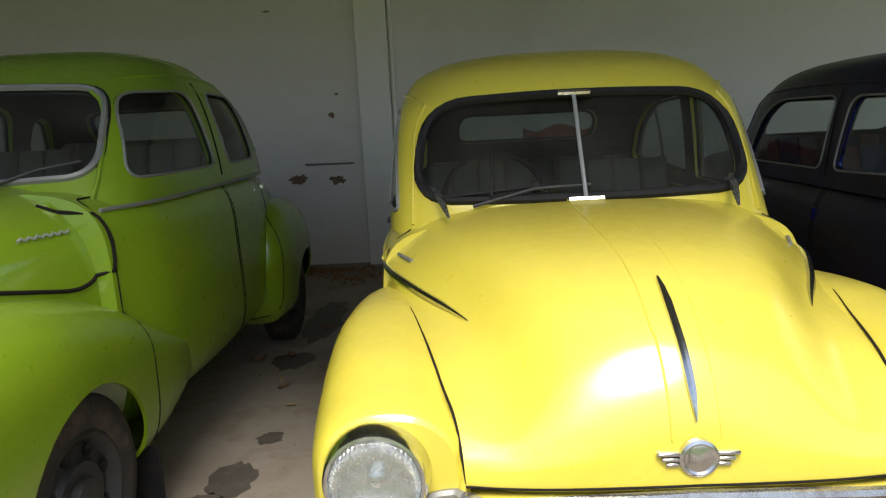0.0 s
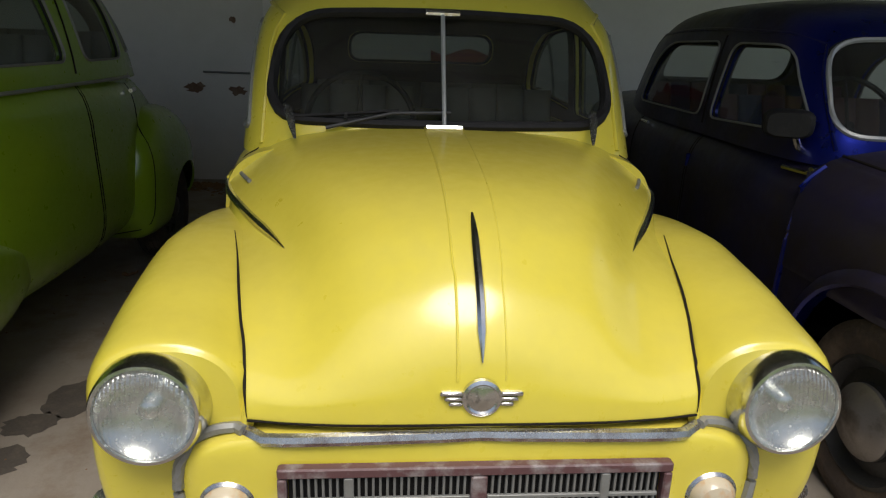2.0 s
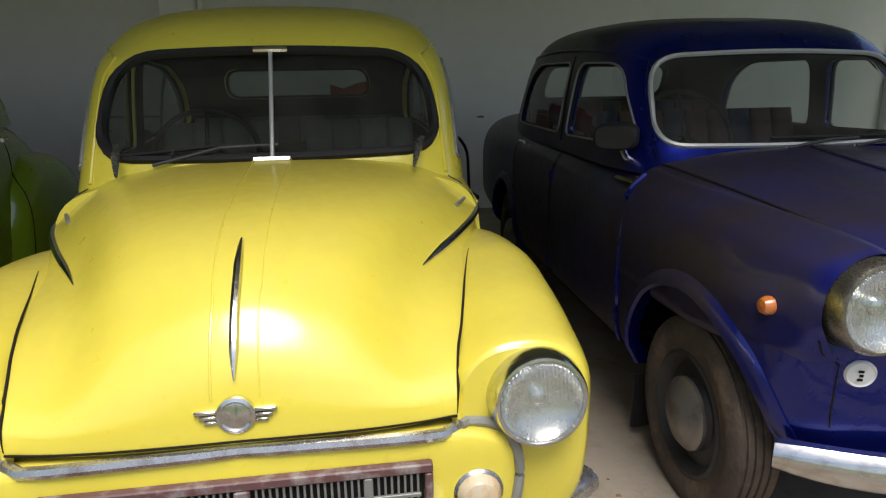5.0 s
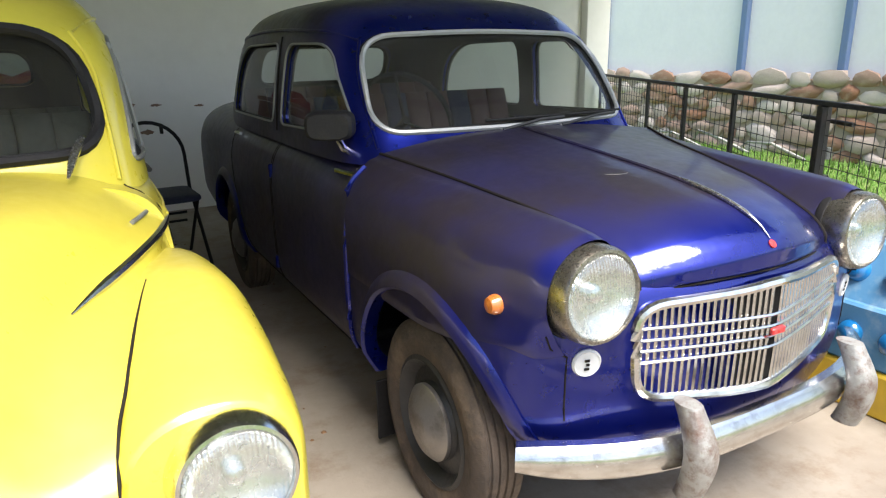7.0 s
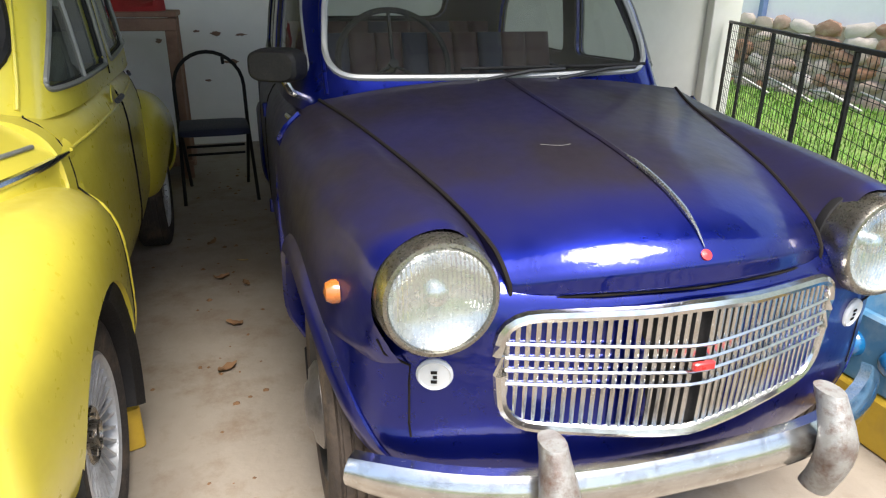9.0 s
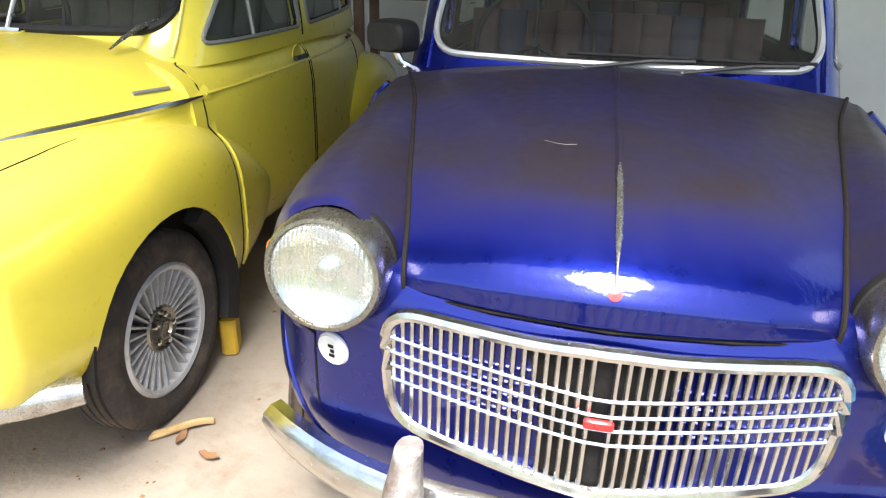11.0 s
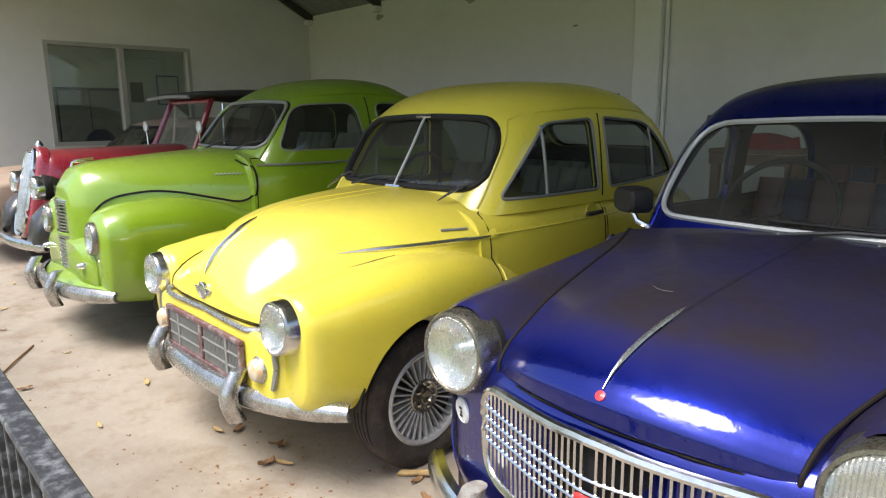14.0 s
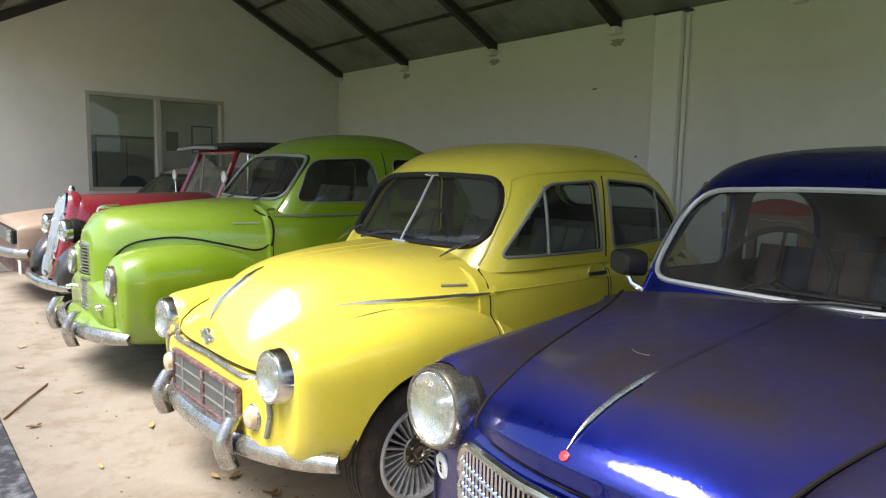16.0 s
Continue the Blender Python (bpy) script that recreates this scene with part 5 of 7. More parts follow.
        part("mirror_stem", rod([foot, foot + Vector((s * 0.035, -0.015, 0.02)), foot + Vector((s * 0.06, -0.02, 0.07))], 0.012, 8), M_CHROME, m)
        part("mirror_glass", moved(box(-0.063, 0.063, 0.0, 0.003, -0.038, 0.038, 0.001), turn @ Matrix.Translation((foot.x + s * 0.065, foot.y + 0.017, 1.08))), M_CHROME, m, smooth=0)
    # hood trim and badge
    trim(car, "hood_spear", [whole.front(0, 0.858, 0.004)] + [whole.top(0, y, 0.006) for y in np.linspace(0.005, 0.287, 13)], 0.0062, M_RUSTCHROME, "worn chrome spear on the bonnet", taper=True)
    trim(car, "hood_ridge", [whole.top(0, y, 0.0) for y in np.linspace(0.22, 1.0, 14)], 0.008, M_BLUE)
    part("badge", moved(revolve([(0.011, 0.006), (0.011, -0.003), (0.0, -0.005)], 20), Matrix.Translation(whole.front(0, 0.845, 0.0)) @ pose(0, 0, 0, -40)), M_RED_ENAMEL, car, "small round red badge")
    trim(car, "hood_lip", [p + Vector((0, 0.004, -0.010)) for p in [Vector((-b.x, b.y, b.z)) for b in reversed([Vector(q) for q in bonnet[1]][1:])] + [Vector(q) for q in bonnet[1]]], 0.003, M_SEAM)
    # grille
    def front_at(x, z, off):
        return Vector((x, -0.050 + 0.085 * (abs(x) / 0.37) ** 1.3 + 0.03 * max(0.60 - z, 0) - off, z))
    gl = round_poly([(-0.386, 0.740, 0.08), (-0.10, 0.750, 0.2), (0, 0.762, 0.05), (0.10, 0.750, 0.2), (0.386, 0.740, 0.08), (0.370, 0.505, 0.07), (0, 0.472, 0.4), (-0.370, 0.505, 0.07)], 6)
    line = dense(gl, 0.03)
    g = part("grille", rod([front_at(a, b, 0.012) for a, b in line], 0.013, 8, closed=True), M_CHROME, car, "wide chrome grille of upright bars")
    part("backing", pane_on(front_at, line, -0.002), M_RUBBER, g)
    arr = np.array(line)
    def span(x):
        zs = []
        for i in range(len(arr)):
            a, b = arr[i], arr[(i + 1) % len(arr)]
            if (a[0] - x) * (b[0] - x) < 0:
                zs.append(a[1] + (b[1] - a[1]) * (x - a[0]) / (b[0] - a[0]))
        return (min(zs), max(zs)) if len(zs) > 1 else None
    for x in np.linspace(-0.366, 0.366, 41):
        sp = span(x)
        if sp:
            part("bar", rod([front_at(x, z, 0.012) for z in np.linspace(sp[0], sp[1], 4)], 0.0048, 5), M_CHROME, g)
    for k, z in enumerate((0.612, 0.641, 0.668, 0.698)):
        xs = [x for x in np.linspace(-0.37, 0.37, 41) if (span(x) or (9, 9))[0] < z - 0.0]
        part("cross_bar", rod([front_at(x, z - 0.012 + 0.012 * (1 - abs(x) / 0.37) * -1, 0.016) for x in xs], 0.0042, 5), M_CHROME, g)
    e = front_at(0, 0.634, 0.026)
    part("grille_badge", moved(box(-0.024, 0.024, -0.004, 0.008, -0.009, 0.009, 0.003), Matrix.Translation(e)), M_RED_ENAMEL, g, "red enamel grille badge")
    bumper(car, 0.655, -0.075, 0.11, 0.392, 0.095, M_CHROME, (-0.31, 0.325), "dull chrome front bumper with guards", (0.040, 0.235), M_RUSTY, wrap=3.0)
    trim(car, "paint_scratch", [whole.top(-0.15 + 0.022 * k, 0.40 - 0.012 * math.sin(k * 0.7) * 2, 0.0003) for k in range(4)], 0.0005, M_GREYTRIM, "pale curved scratch in the bonnet dust")
    for x in (-0.09, 0.18):
        a = skin.front(x, 1.035, 0.03)
        w = trim(car, "wiper", [a, skin.front(x + 0.18, 1.06, 0.03), skin.front(x + 0.30, 1.062, 0.02)], 0.006, M_BLACK, "black wiper resting low on the glass")
        part("wiper_base", rod([a + Vector((0, 0.03, -0.03)), a], [0.014, 0.009], 8), M_GREYTRIM, w)
        part("blade", rod([skin.front(x - 0.05 + k * 0.1, 1.068, 0.016) for k in range(5)], 0.006, 5), M_RUBBER, w)
    cabin_fill(car, 1.1, 2.95, 0.60, 0.32, 1.1, 1.03)
    seat(car, -0.58, 0.58, 1.86, 0.64, 1.12, M_SEATRED, 10, M_SEATBLUE)
    seat(car, -0.58, 0.58, 2.68, 0.66, 1.13, M_SEATRED, 10, M_SEATBLUE)
    steering_wheel(car, -0.27, 1.42, 1.05, 0.20)
    return car


# ---- green car ----
def green_car():
    car = thing("vintage_car", pose(-2.25, 0, 0, 0, 0, -1.2), "lime green 1950s saloon with tall slatted grille", "car", "parked vintage cars")
    hood = loft_y([(-0.035, 0, 0.75, 0.16, 0.26, 0.17, 3, 4), (-0.022, 0, 0.75, 0.23, 0.28, 0.22, 3, 4), (0.01, 0, 0.75, 0.285, 0.28, 0.26, 3, 4), (0.06, 0, 0.75, 0.345, 0.25, 0.30, 3, 4), (0.2, 0, 0.75, 0.38, 0.2, 0.35, 3, 4), (0.5, 0, 0.75, 0.405, 0.15, 0.44, 3, 4), (0.8, 0, 0.75, 0.425, 0.12, 0.54, 3.2, 4), (1.1, 0, 0.75, 0.44, 0.12, 0.64, 3.4, 4)], 48, 52)
    part("hood", hood, M_GREEN, car, "lime green bonnet")
    apron = loft_y([(-0.05, 0, 0.52, 0.12, 0.14, 0.45, 3, 4), (0.0, 0, 0.52, 0.15, 0.18, 0.6, 3, 4), (0.3, 0, 0.52, 0.2, 0.2, 0.62, 3, 4)], 14, 36)
    part("front_panel", apron, M_GREEN, car)
    frows = [(0.0, 0.55, 0.70, 0.10, 0.16, 0.12, 2.2, 2.6), (0.01, 0.55, 0.69, 0.13, 0.27, 0.16, 2.3, 3), (0.05, 0.55, 0.68, 0.18, 0.36, 0.20, 2.4, 3.5), (0.2, 0.56, 0.67, 0.23, 0.38, 0.215, 2.4, 3.5), (0.5, 0.56, 0.66, 0.25, 0.4, 0.22, 2.4, 3.5), (0.8, 0.55, 0.62, 0.23, 0.39, 0.215, 2.4, 3.5), (1.0, 0.55, 0.58, 0.19, 0.36, 0.205, 2.4, 3.5), (1.3, 0.55, 0.52, 0.08, 0.25, 0.185, 2.3, 3), (1.55, 0.53, 0.48, 0.03, 0.08, 0.15, 2.2, 2.5)]
    _, fs = fender_pair(car, frows, (0.60, 0.30, 0.33), M_GREEN)
    rrows = [(2.38, 0.58, 0.55, 0.05, 0.2, 0.15, 2.4, 4), (2.48, 0.60, 0.56, 0.26, 0.32, 0.20, 2.4, 4), (2.7, 0.61, 0.58, 0.35, 0.34, 0.215, 2.4, 4), (3.0, 0.61, 0.58, 0.33, 0.32, 0.21, 2.4, 4), (3.35, 0.58, 0.56, 0.2, 0.26, 0.16, 2.4, 3), (3.6, 0.5, 0.5, 0.06, 0.1, 0.08, 2.2, 3)]
    _, rs = fender_pair(car, rrows, (2.98, 0.28, 0.30), M_GREEN, "rear_fender", 28)
    brows = [(1.0, 0, 0.68, 0.48, 0.44, 0.66, 6, 4), (1.3, 0, 0.68, 0.49, 0.46, 0.73, 6, 4), (1.7, 0, 0.68, 0.49, 0.46, 0.75, 6, 4), (2.3, 0, 0.68, 0.49, 0.45, 0.74, 5, 4), (2.8, 0, 0.68, 0.47, 0.42, 0.68, 4, 4), (3.2, 0, 0.68, 0.36, 0.38, 0.58, 3, 3.5), (3.5, 0, 0.62, 0.2, 0.28, 0.44, 2.6, 3), (3.65, 0, 0.55, 0.06, 0.1, 0.2, 2.4, 3)]
    outer = loft_y(brows, 44, 48)
    inner = loft_y([(y + (0.03 if i == 0 else -0.03 if i == len(brows) - 1 else 0), xc, zc, max(u - 0.03, 0.01), max(d - 0.03, 0.01), w - 0.03, a, b) for i, (y, xc, zc, u, d, w, a, b) in enumerate(brows)], 44, 48)
    doors = [round_poly([(1.02, 0.26, 0.03), (2.00, 0.26, 0.03), (1.96, 0.7, 0.3), (1.945, 1.14, 0.02), (1.02, 1.13, 0.02)], 4), round_poly([(2.02, 0.26, 0.03), (2.45, 0.28, 0.1), (2.50, 0.7, 0.2), (2.60, 1.14, 0.02), (1.965, 1.14, 0.02), (1.98, 0.7, 0.3)], 4)]
    split_body(car, outer, inner, doors, box(-0.6, 0.6, 1.3, 2.9, 1.0, 1.4), M_GREEN, [])
    crows = [(1.08, 1.0, 3.15, 0.71, 6.5, 3), (1.17, 1.07, 3.1, 0.705, 6.5, 3), (1.28, 1.15, 3.02, 0.69, 6.5, 3), (1.42, 1.25, 2.9, 0.66, 6, 2.9), (1.52, 1.33, 2.76, 0.625, 4, 2.8), (1.58, 1.42, 2.6, 0.58, 3.5, 2.7), (1.64, 1.54, 2.46, 0.52, 3, 2.6), (1.68, 1.68, 2.32, 0.41, 2.7, 2.5), (1.702, 1.84, 2.18, 0.24, 2.4, 2.4), (1.708, 1.96, 2.05, 0.04, 2, 2)]
    cab = loft_z(crows, 40, 80)
    skin, hsk, whole = Skin(cab), Skin(hood), Skin(cab, outer, hood, fs, mirrored(fs), rs, mirrored(rs), apron)
    ws = round_poly([(-0.58, 1.20, 0.10), (0, 1.185, 0.5), (0.58, 1.20, 0.10), (0.54, 1.51, 0.12), (0, 1.53, 0.5), (-0.54, 1.51, 0.12)], 7)
    sf = round_poly([(1.20, 1.18, 0.07), (1.90, 1.18, 0.06), (1.84, 1.51, 0.10), (1.36, 1.49, 0.12)], 6)
    sr = round_poly([(2.06, 1.18, 0.06), (2.50, 1.18, 0.08), (2.44, 1.50, 0.12), (2.02, 1.51, 0.08)], 6)
    sq = round_poly([(2.60, 1.20, 0.05), (2.76, 1.22, 0.06), (2.66, 1.42, 0.08), (2.56, 1.46, 0.05)], 5)
    rw = round_poly([(-0.4, 1.27, 0.08), (0.4, 1.27, 0.08), (0.37, 1.47, 0.1), (-0.37, 1.47, 0.1)], 6)
    windows(car, skin, cab, loft_z(crows, 40, 80, 0.028), [("front", ws, M_GREYTRIM, 0.013), ("side", sf, M_GREYTRIM, 0.006), ("side", sr, M_GREYTRIM, 0.006), ("side", sq, M_GREYTRIM, 0.005), ("rear", rw, M_RUBBER, 0.012)], M_GREEN, M_GLASSDARK)
    gutter(car, skin, crows, 1.12, 1.57, M_GREEN, 0.008)
    seams(car, Skin(outer, fs, mirrored(fs), rs, mirrored(rs)), doors, M_SEAM)
    for s in (-1, 1):
        trim(car, "pillar_seam", [skin.side(1.955, z, s, 0.001) for z in np.linspace(1.13, 1.55, 7)], 0.005, M_SEAM)
        trim(car, "belt_trim", [whole.side(y, 1.088, s, 0.005) for y in np.linspace(1.04, 2.55, 22)], 0.008, M_GREYTRIM, "dark trim strip along the doors")
        hood_line = smooth_rows([(k, y, z) for k, (y, z) in enumerate(((0.02, 0.60), (0.04, 0.70), (0.066, 0.80), (0.15, 0.893), (0.254, 0.928), (0.419, 0.944), (0.557, 0.930), (0.668, 0.906), (0.802, 0.873), (0.92, 0.848), (0.982, 0.862), (1.015, 0.907), (1.025, 0.997), (1.018, 1.065), (0.97, 1.12)))], 60)
        trim(car, "hood_seam", [(hsk if y < 0.9 else whole).side(y, z, s, 0.002) for _, y, z in hood_line], 0.007, M_SEAM)
        headlamp(car, 0.585 * s, 0.0, 0.706, 0.099, -4, M_LAMPRIM, flare=1.06)
        trim(car, "script_badge", [whole.side(y, 1.03 + 0.008 * (k % 2), s, 0.006) for k, y in enumerate(np.linspace(0.80, 0.97, 14))], 0.005, M_ALU, "slanted chrome script badge on the bonnet")
        trim(car, "door_handle", [whole.side(y, 1.02, s, 0.025) for y in np.linspace(2.50, 2.60, 5)], 0.011, M_CHROME, "chrome door handle")
        wheel(car, 0.72 * s, 0.60, s, 0.305, 0.15, "holes", "black pressed steel wheel")
        wheel(car, 0.72 * s, 2.98, s, 0.305, 0.15, "holes", "black pressed steel wheel")
        a = whole.front(0.46 * s, 0.52, 0.0)
        round_lamp(car, "side_lamp", 0.47 * s, a.y - 0.005, 0.53, 0.02, M_LENS)
        w = trim(car, "wiper", [skin.front(s * 0.25, 1.18, 0.03), skin.front(s * 0.25 + 0.15, 1.23, 0.02), skin.front(s * 0.25 + 0.28, 1.25, 0.018)], 0.006, M_BLACK)
        part("mud_flap", box(*sorted((s * 0.55, s * 0.74)), 0.985, 0.995, 0.05, 0.26, 0.003), M_RUBBER, car)
    def grille_bar(half, z, h, deep, off=0.0):
        return sweep([(x, -0.060 - off + 0.095 * abs(x / 0.24) ** 2, z) for x in np.linspace(-half, half, 13)], [(-deep, -h), (0.0, -h), (0.006, -h * 0.5), (0.006, h * 0.5), (0.0, h), (-deep, h)])
    g = part("grille", grille_bar(0.215, 0.890, 0.010, 0.04), M_CHROME, car, "tall chrome grille of level slats", 0)
    part("grille_foot", grille_bar(0.225, 0.460, 0.009, 0.04), M_CHROME, g, smooth=0)
    part("backing", grille_bar(0.225, 0.675, 0.205, 0.02, -0.022), M_RUBBER, g, smooth=0)
    for k in range(19):
        if k != 9:
            part("slat", grille_bar(0.235 - 0.0012 * max(k - 12, 0) ** 2, 0.484 + k * 0.0215, 0.0065, 0.018), M_CHROME, g, smooth=0)
    part("grille_divider", grille_bar(0.245, 0.677, 0.013, 0.03, 0.004), M_GREEN, g, smooth=0)
    part("divider_seam", grille_bar(0.245, 0.695, 0.003, 0.03, 0.004), M_SEAM, g, smooth=0)
    m = whole.top(0, 0.07, 0.0)
    masc = trim(car, "mascot", [m + Vector((0, -0.02, 0)), m + Vector((0, -0.01, 0.03)), m + Vector((0, 0.03, 0.045))], 0.008, M_CHROME, "winged chrome bonnet mascot")
    for k in range(3):
        part("wing", rod([m + Vector((0, 0.0, 0.028 + 0.008 * k)), m + Vector((0, 0.12, 0.035 + 0.011 * k))], 0.004, 5), M_CHROME, masc)
    bumper(car, 0.72, -0.155, 0.06, 0.36, 0.09, M_RUSTCHROME, (-0.30, 0.30), "scratched chrome front bumper with guards", (0.036, 0.22))
    part("splash_pan", sweep([(x, -0.09 + 0.17 * abs(x / 0.72) ** 2.4, 0.40) for x in np.linspace(-0.66, 0.66, 21)], [(-0.12, -0.06), (0.03, -0.06), (0.045, -0.02), (0.02, 0.01), (-0.12, 0.06)]), M_GREEN, car)
    cabin_fill(car, 1.2, 3.0, 0.62, 0.34, 1.12, 1.15)
    for x0, x1 in ((-0.58, -0.06), (0.06, 0.58)):
        seat(car, x0, x1, 1.95, 0.72, 1.28, M_SEATGREY, 4)
    seat(car, -0.58, 0.58, 2.66, 0.74, 1.30, M_SEATGREY, 8)
    steering_wheel(car, -0.28, 1.42, 1.15, 0.2)
    return car


yellow_car()
blue_car()
green_car()


# ---- red open-top car ----
def red_car():
    car = thing("vintage_car", pose(-4.0, 0, 0), "dark red 1930s tourer with upright chrome radiator and soft top", "car", "parked vintage cars")
    hood = loft_y([(0.10, 0, 0.78, 0.34, 0.34, 0.24, 4, 4), (0.12, 0, 0.78, 0.37, 0.36, 0.27, 3.6, 4), (0.5, 0, 0.80, 0.355, 0.38, 0.33, 3.2, 4), (1.0, 0, 0.80, 0.365, 0.4, 0.42, 3.2, 4), (1.42, 0, 0.80, 0.37, 0.42, 0.52, 3.2, 4)], 30, 40)
    hood = ([(v[0], v[1] + 0.24 * (v[2] - 0.50) * max(0.0, 1 - max(v[1] - 0.1, 0) / 0.9), v[2]) for v in hood[0]], hood[1])
    part("hood", hood, M_RED, car, "long dark red bonnet")
    rad = loft_y([(0.03, 0, 0.80, 0.36, 0.36, 0.20, 4, 4), (0.04, 0, 0.80, 0.385, 0.38, 0.235, 4, 4), (0.115, 0, 0.79, 0.385, 0.37, 0.265, 3.6, 4)], 10, 40)
    def lean(geo):
        return [(v[0], v[1] + 0.24 * (v[2] - 0.50) * max(0.0, 1 - max(v[1] - 0.1, 0) / 0.9), v[2]) for v in geo[0]], geo[1]
    rad = lean(rad)
    r = part("radiator_shell", rad, M_RED, car, "upright red radiator shell with chrome bars")
    part("shell_edge", lean(rod([(0.17 * power(math.cos(a), 4), 0.022, 0.80 + 0.355 * power(math.sin(a), 4)) for a in np.linspace(0, 2 * math.pi, 40, endpoint=False)], 0.022, 6, closed=True)), M_CHROME, r)
    for x in np.linspace(-0.12, 0.12, 13):
        part("grille_bar", lean(box(x - 0.005, x + 0.005, 0.005, 0.034, 0.48, 1.13, 0.002)), M_CHROME, r, smooth=0)
    part("radiator_cap", moved(revolve([(0.03, 0), (0.03, 0.02), (0.015, 0.045), (0.0, 0.05)], 16, "z"), pose(0, 0.24, 1.183)), M_CHROME, r)
    frows = [(-0.02, 0.55, 0.46, 0.05, 0.06, 0.10, 2.2, 3), (0.02, 0.55, 0.52, 0.13, 0.16, 0.155, 2.2, 3), (0.15, 0.56, 0.58, 0.18, 0.22, 0.175, 2.2, 3), (0.4, 0.56, 0.62, 0.20, 0.26, 0.18, 2.2, 3), (0.8, 0.56, 0.58, 0.18, 0.26, 0.175, 2.2, 3), (1.2, 0.55, 0.46, 0.12, 0.18, 0.16, 2.2, 3), (1.5, 0.54, 0.36, 0.05, 0.06, 0.13, 2.2, 3)]
    fender_pair(car, frows, (0.45, 0.32, 0.335), M_WINGBLACK)
    brows = [(1.35, 0, 0.72, 0.42, 0.40, 0.56, 5, 4), (1.6, 0, 0.72, 0.43, 0.42, 0.64, 5, 4), (2.4, 0, 0.72, 0.42, 0.42, 0.66, 5, 4), (3.0, 0, 0.70, 0.36, 0.38, 0.60, 4, 4), (3.5, 0, 0.66, 0.24, 0.3, 0.46, 3, 3.5), (3.65, 0, 0.6, 0.08, 0.1, 0.2, 3, 3)]
    part("body", loft_y(brows, 30, 40), M_RED, car)
    bs = Skin(hood)
    # windscreen frame, raked
    for s in (-1, 1):
        part("windscreen_post", rod([(0.52 * s, 1.38, 1.12), (0.48 * s, 1.58, 1.56)], [0.03, 0.025], 8), M_RED, car)
        part("door_post", rod([(0.63 * s, 1.62, 1.10), (0.56 * s, 1.66, 1.54)], 0.012, 8), M_CHROME, car)
        headlamp(car, 0.40 * s, 0.10, 0.86, 0.10, 0, deep=0.10, flare=1.02)
        part("lamp_bowl", moved(revolve([(0.10, 0.06), (0.095, 0.12), (0.06, 0.19), (0.0, 0.22)], 28), pose(0.40 * s, 0.10, 0.86)), M_CHROME, car)
        wheel(car, 0.72 * s, 0.45, s, 0.315, 0.13, "disc", "black steel wheel")
        wheel(car, 0.70 * s, 2.75, s, 0.315, 0.13, "disc", "black steel wheel")
        m = part("wing_mirror", moved(revolve([(0.055, 0.0), (0.055, 0.012), (0.03, 0.03), (0.0, 0.034)], 24), pose(0.68 * s, 1.36, 1.33)), M_WHITE_ENAMEL, car, "round white mirror on a stalk")
        part("mirror_stalk", rod([(0.60 * s, 1.38, 1.02), (0.66 * s, 1.375, 1.15), (0.68 * s, 1.375, 1.30)], 0.008, 6), M_CHROME, m)
        part("running_board", box(*sorted((0.52 * s, 0.76 * s)), 1.3, 2.35, 0.30, 0.34, 0.01), M_RUBBER, car)
    fender_pair(car, [(2.25, 0.56, 0.42, 0.05, 0.08, 0.12, 2.2, 3), (2.45, 0.58, 0.52, 0.2, 0.2, 0.16, 2.2, 3), (2.75, 0.58, 0.58, 0.22, 0.26, 0.17, 2.2, 3), (3.1, 0.57, 0.5, 0.18, 0.22, 0.15, 2.2, 3), (3.35, 0.55, 0.4, 0.05, 0.06, 0.1, 2.2, 3)], (2.75, 0.31, 0.33), M_WINGBLACK, "rear_fender", 24)
    part("windscreen", tube([[(x, 1.38 + 0.2 * u + dy, 1.13 + 0.42 * u) for x, dy in ((-0.48 + 0.03 * u, 0), (0.48 - 0.03 * u, 0), (0.48 - 0.03 * u, 0.006), (-0.48 + 0.03 * u, 0.006))] for u in (0, 1)]), M_GLASS, car, smooth=0)
    part("windscreen_header", rod([(-0.50, 1.585, 1.57), (0.50, 1.585, 1.57)], 0.025, 8), M_RED, car)
    top = part("soft_top", loft_y([(1.36, 0, 1.615, 0.01, 0.012, 0.50, 4, 4), (1.5, 0, 1.625, 0.03, 0.03, 0.60, 4, 4), (2.0, 0, 1.635, 0.045, 0.05, 0.62, 4, 4), (2.7, 0, 1.60, 0.05, 0.10, 0.60, 4, 4), (3.05, 0, 1.50, 0.04, 0.12, 0.54, 4, 4)], 24, 36), M_INTERIOR, car, "faded black canvas soft top")
    part("top_edge", rod([(x, 1.36, 1.612 - 0.03 * abs(x)) for x in np.linspace(-0.52, 0.52, 11)], 0.016, 6), M_GREYTRIM, top)
    part("rear_quarter", loft_y([(2.5, 0, 1.32, 0.24, 0.25, 0.60, 5, 5), (2.9, 0, 1.28, 0.24, 0.22, 0.56, 5, 5), (3.1, 0, 1.2, 0.16, 0.16, 0.48, 4, 4)], 12, 32), M_INTERIOR, car)
    bumper(car, 0.74, -0.09, 0.06, 0.42, 0.075, M_CHROME, (), "pale chrome front bumper")
    part("number_plate", box(-0.50, -0.36, -0.135, -0.128, 0.40, 0.53, 0.003), M_WHITE_ENAMEL, car, "small white plate on the bumper")
    seat(car, -0.55, 0.55, 2.1, 0.68, 1.25, M_SEATRED, 8)
    steering_wheel(car, -0.28, 1.68, 1.18, 0.2)
    return car


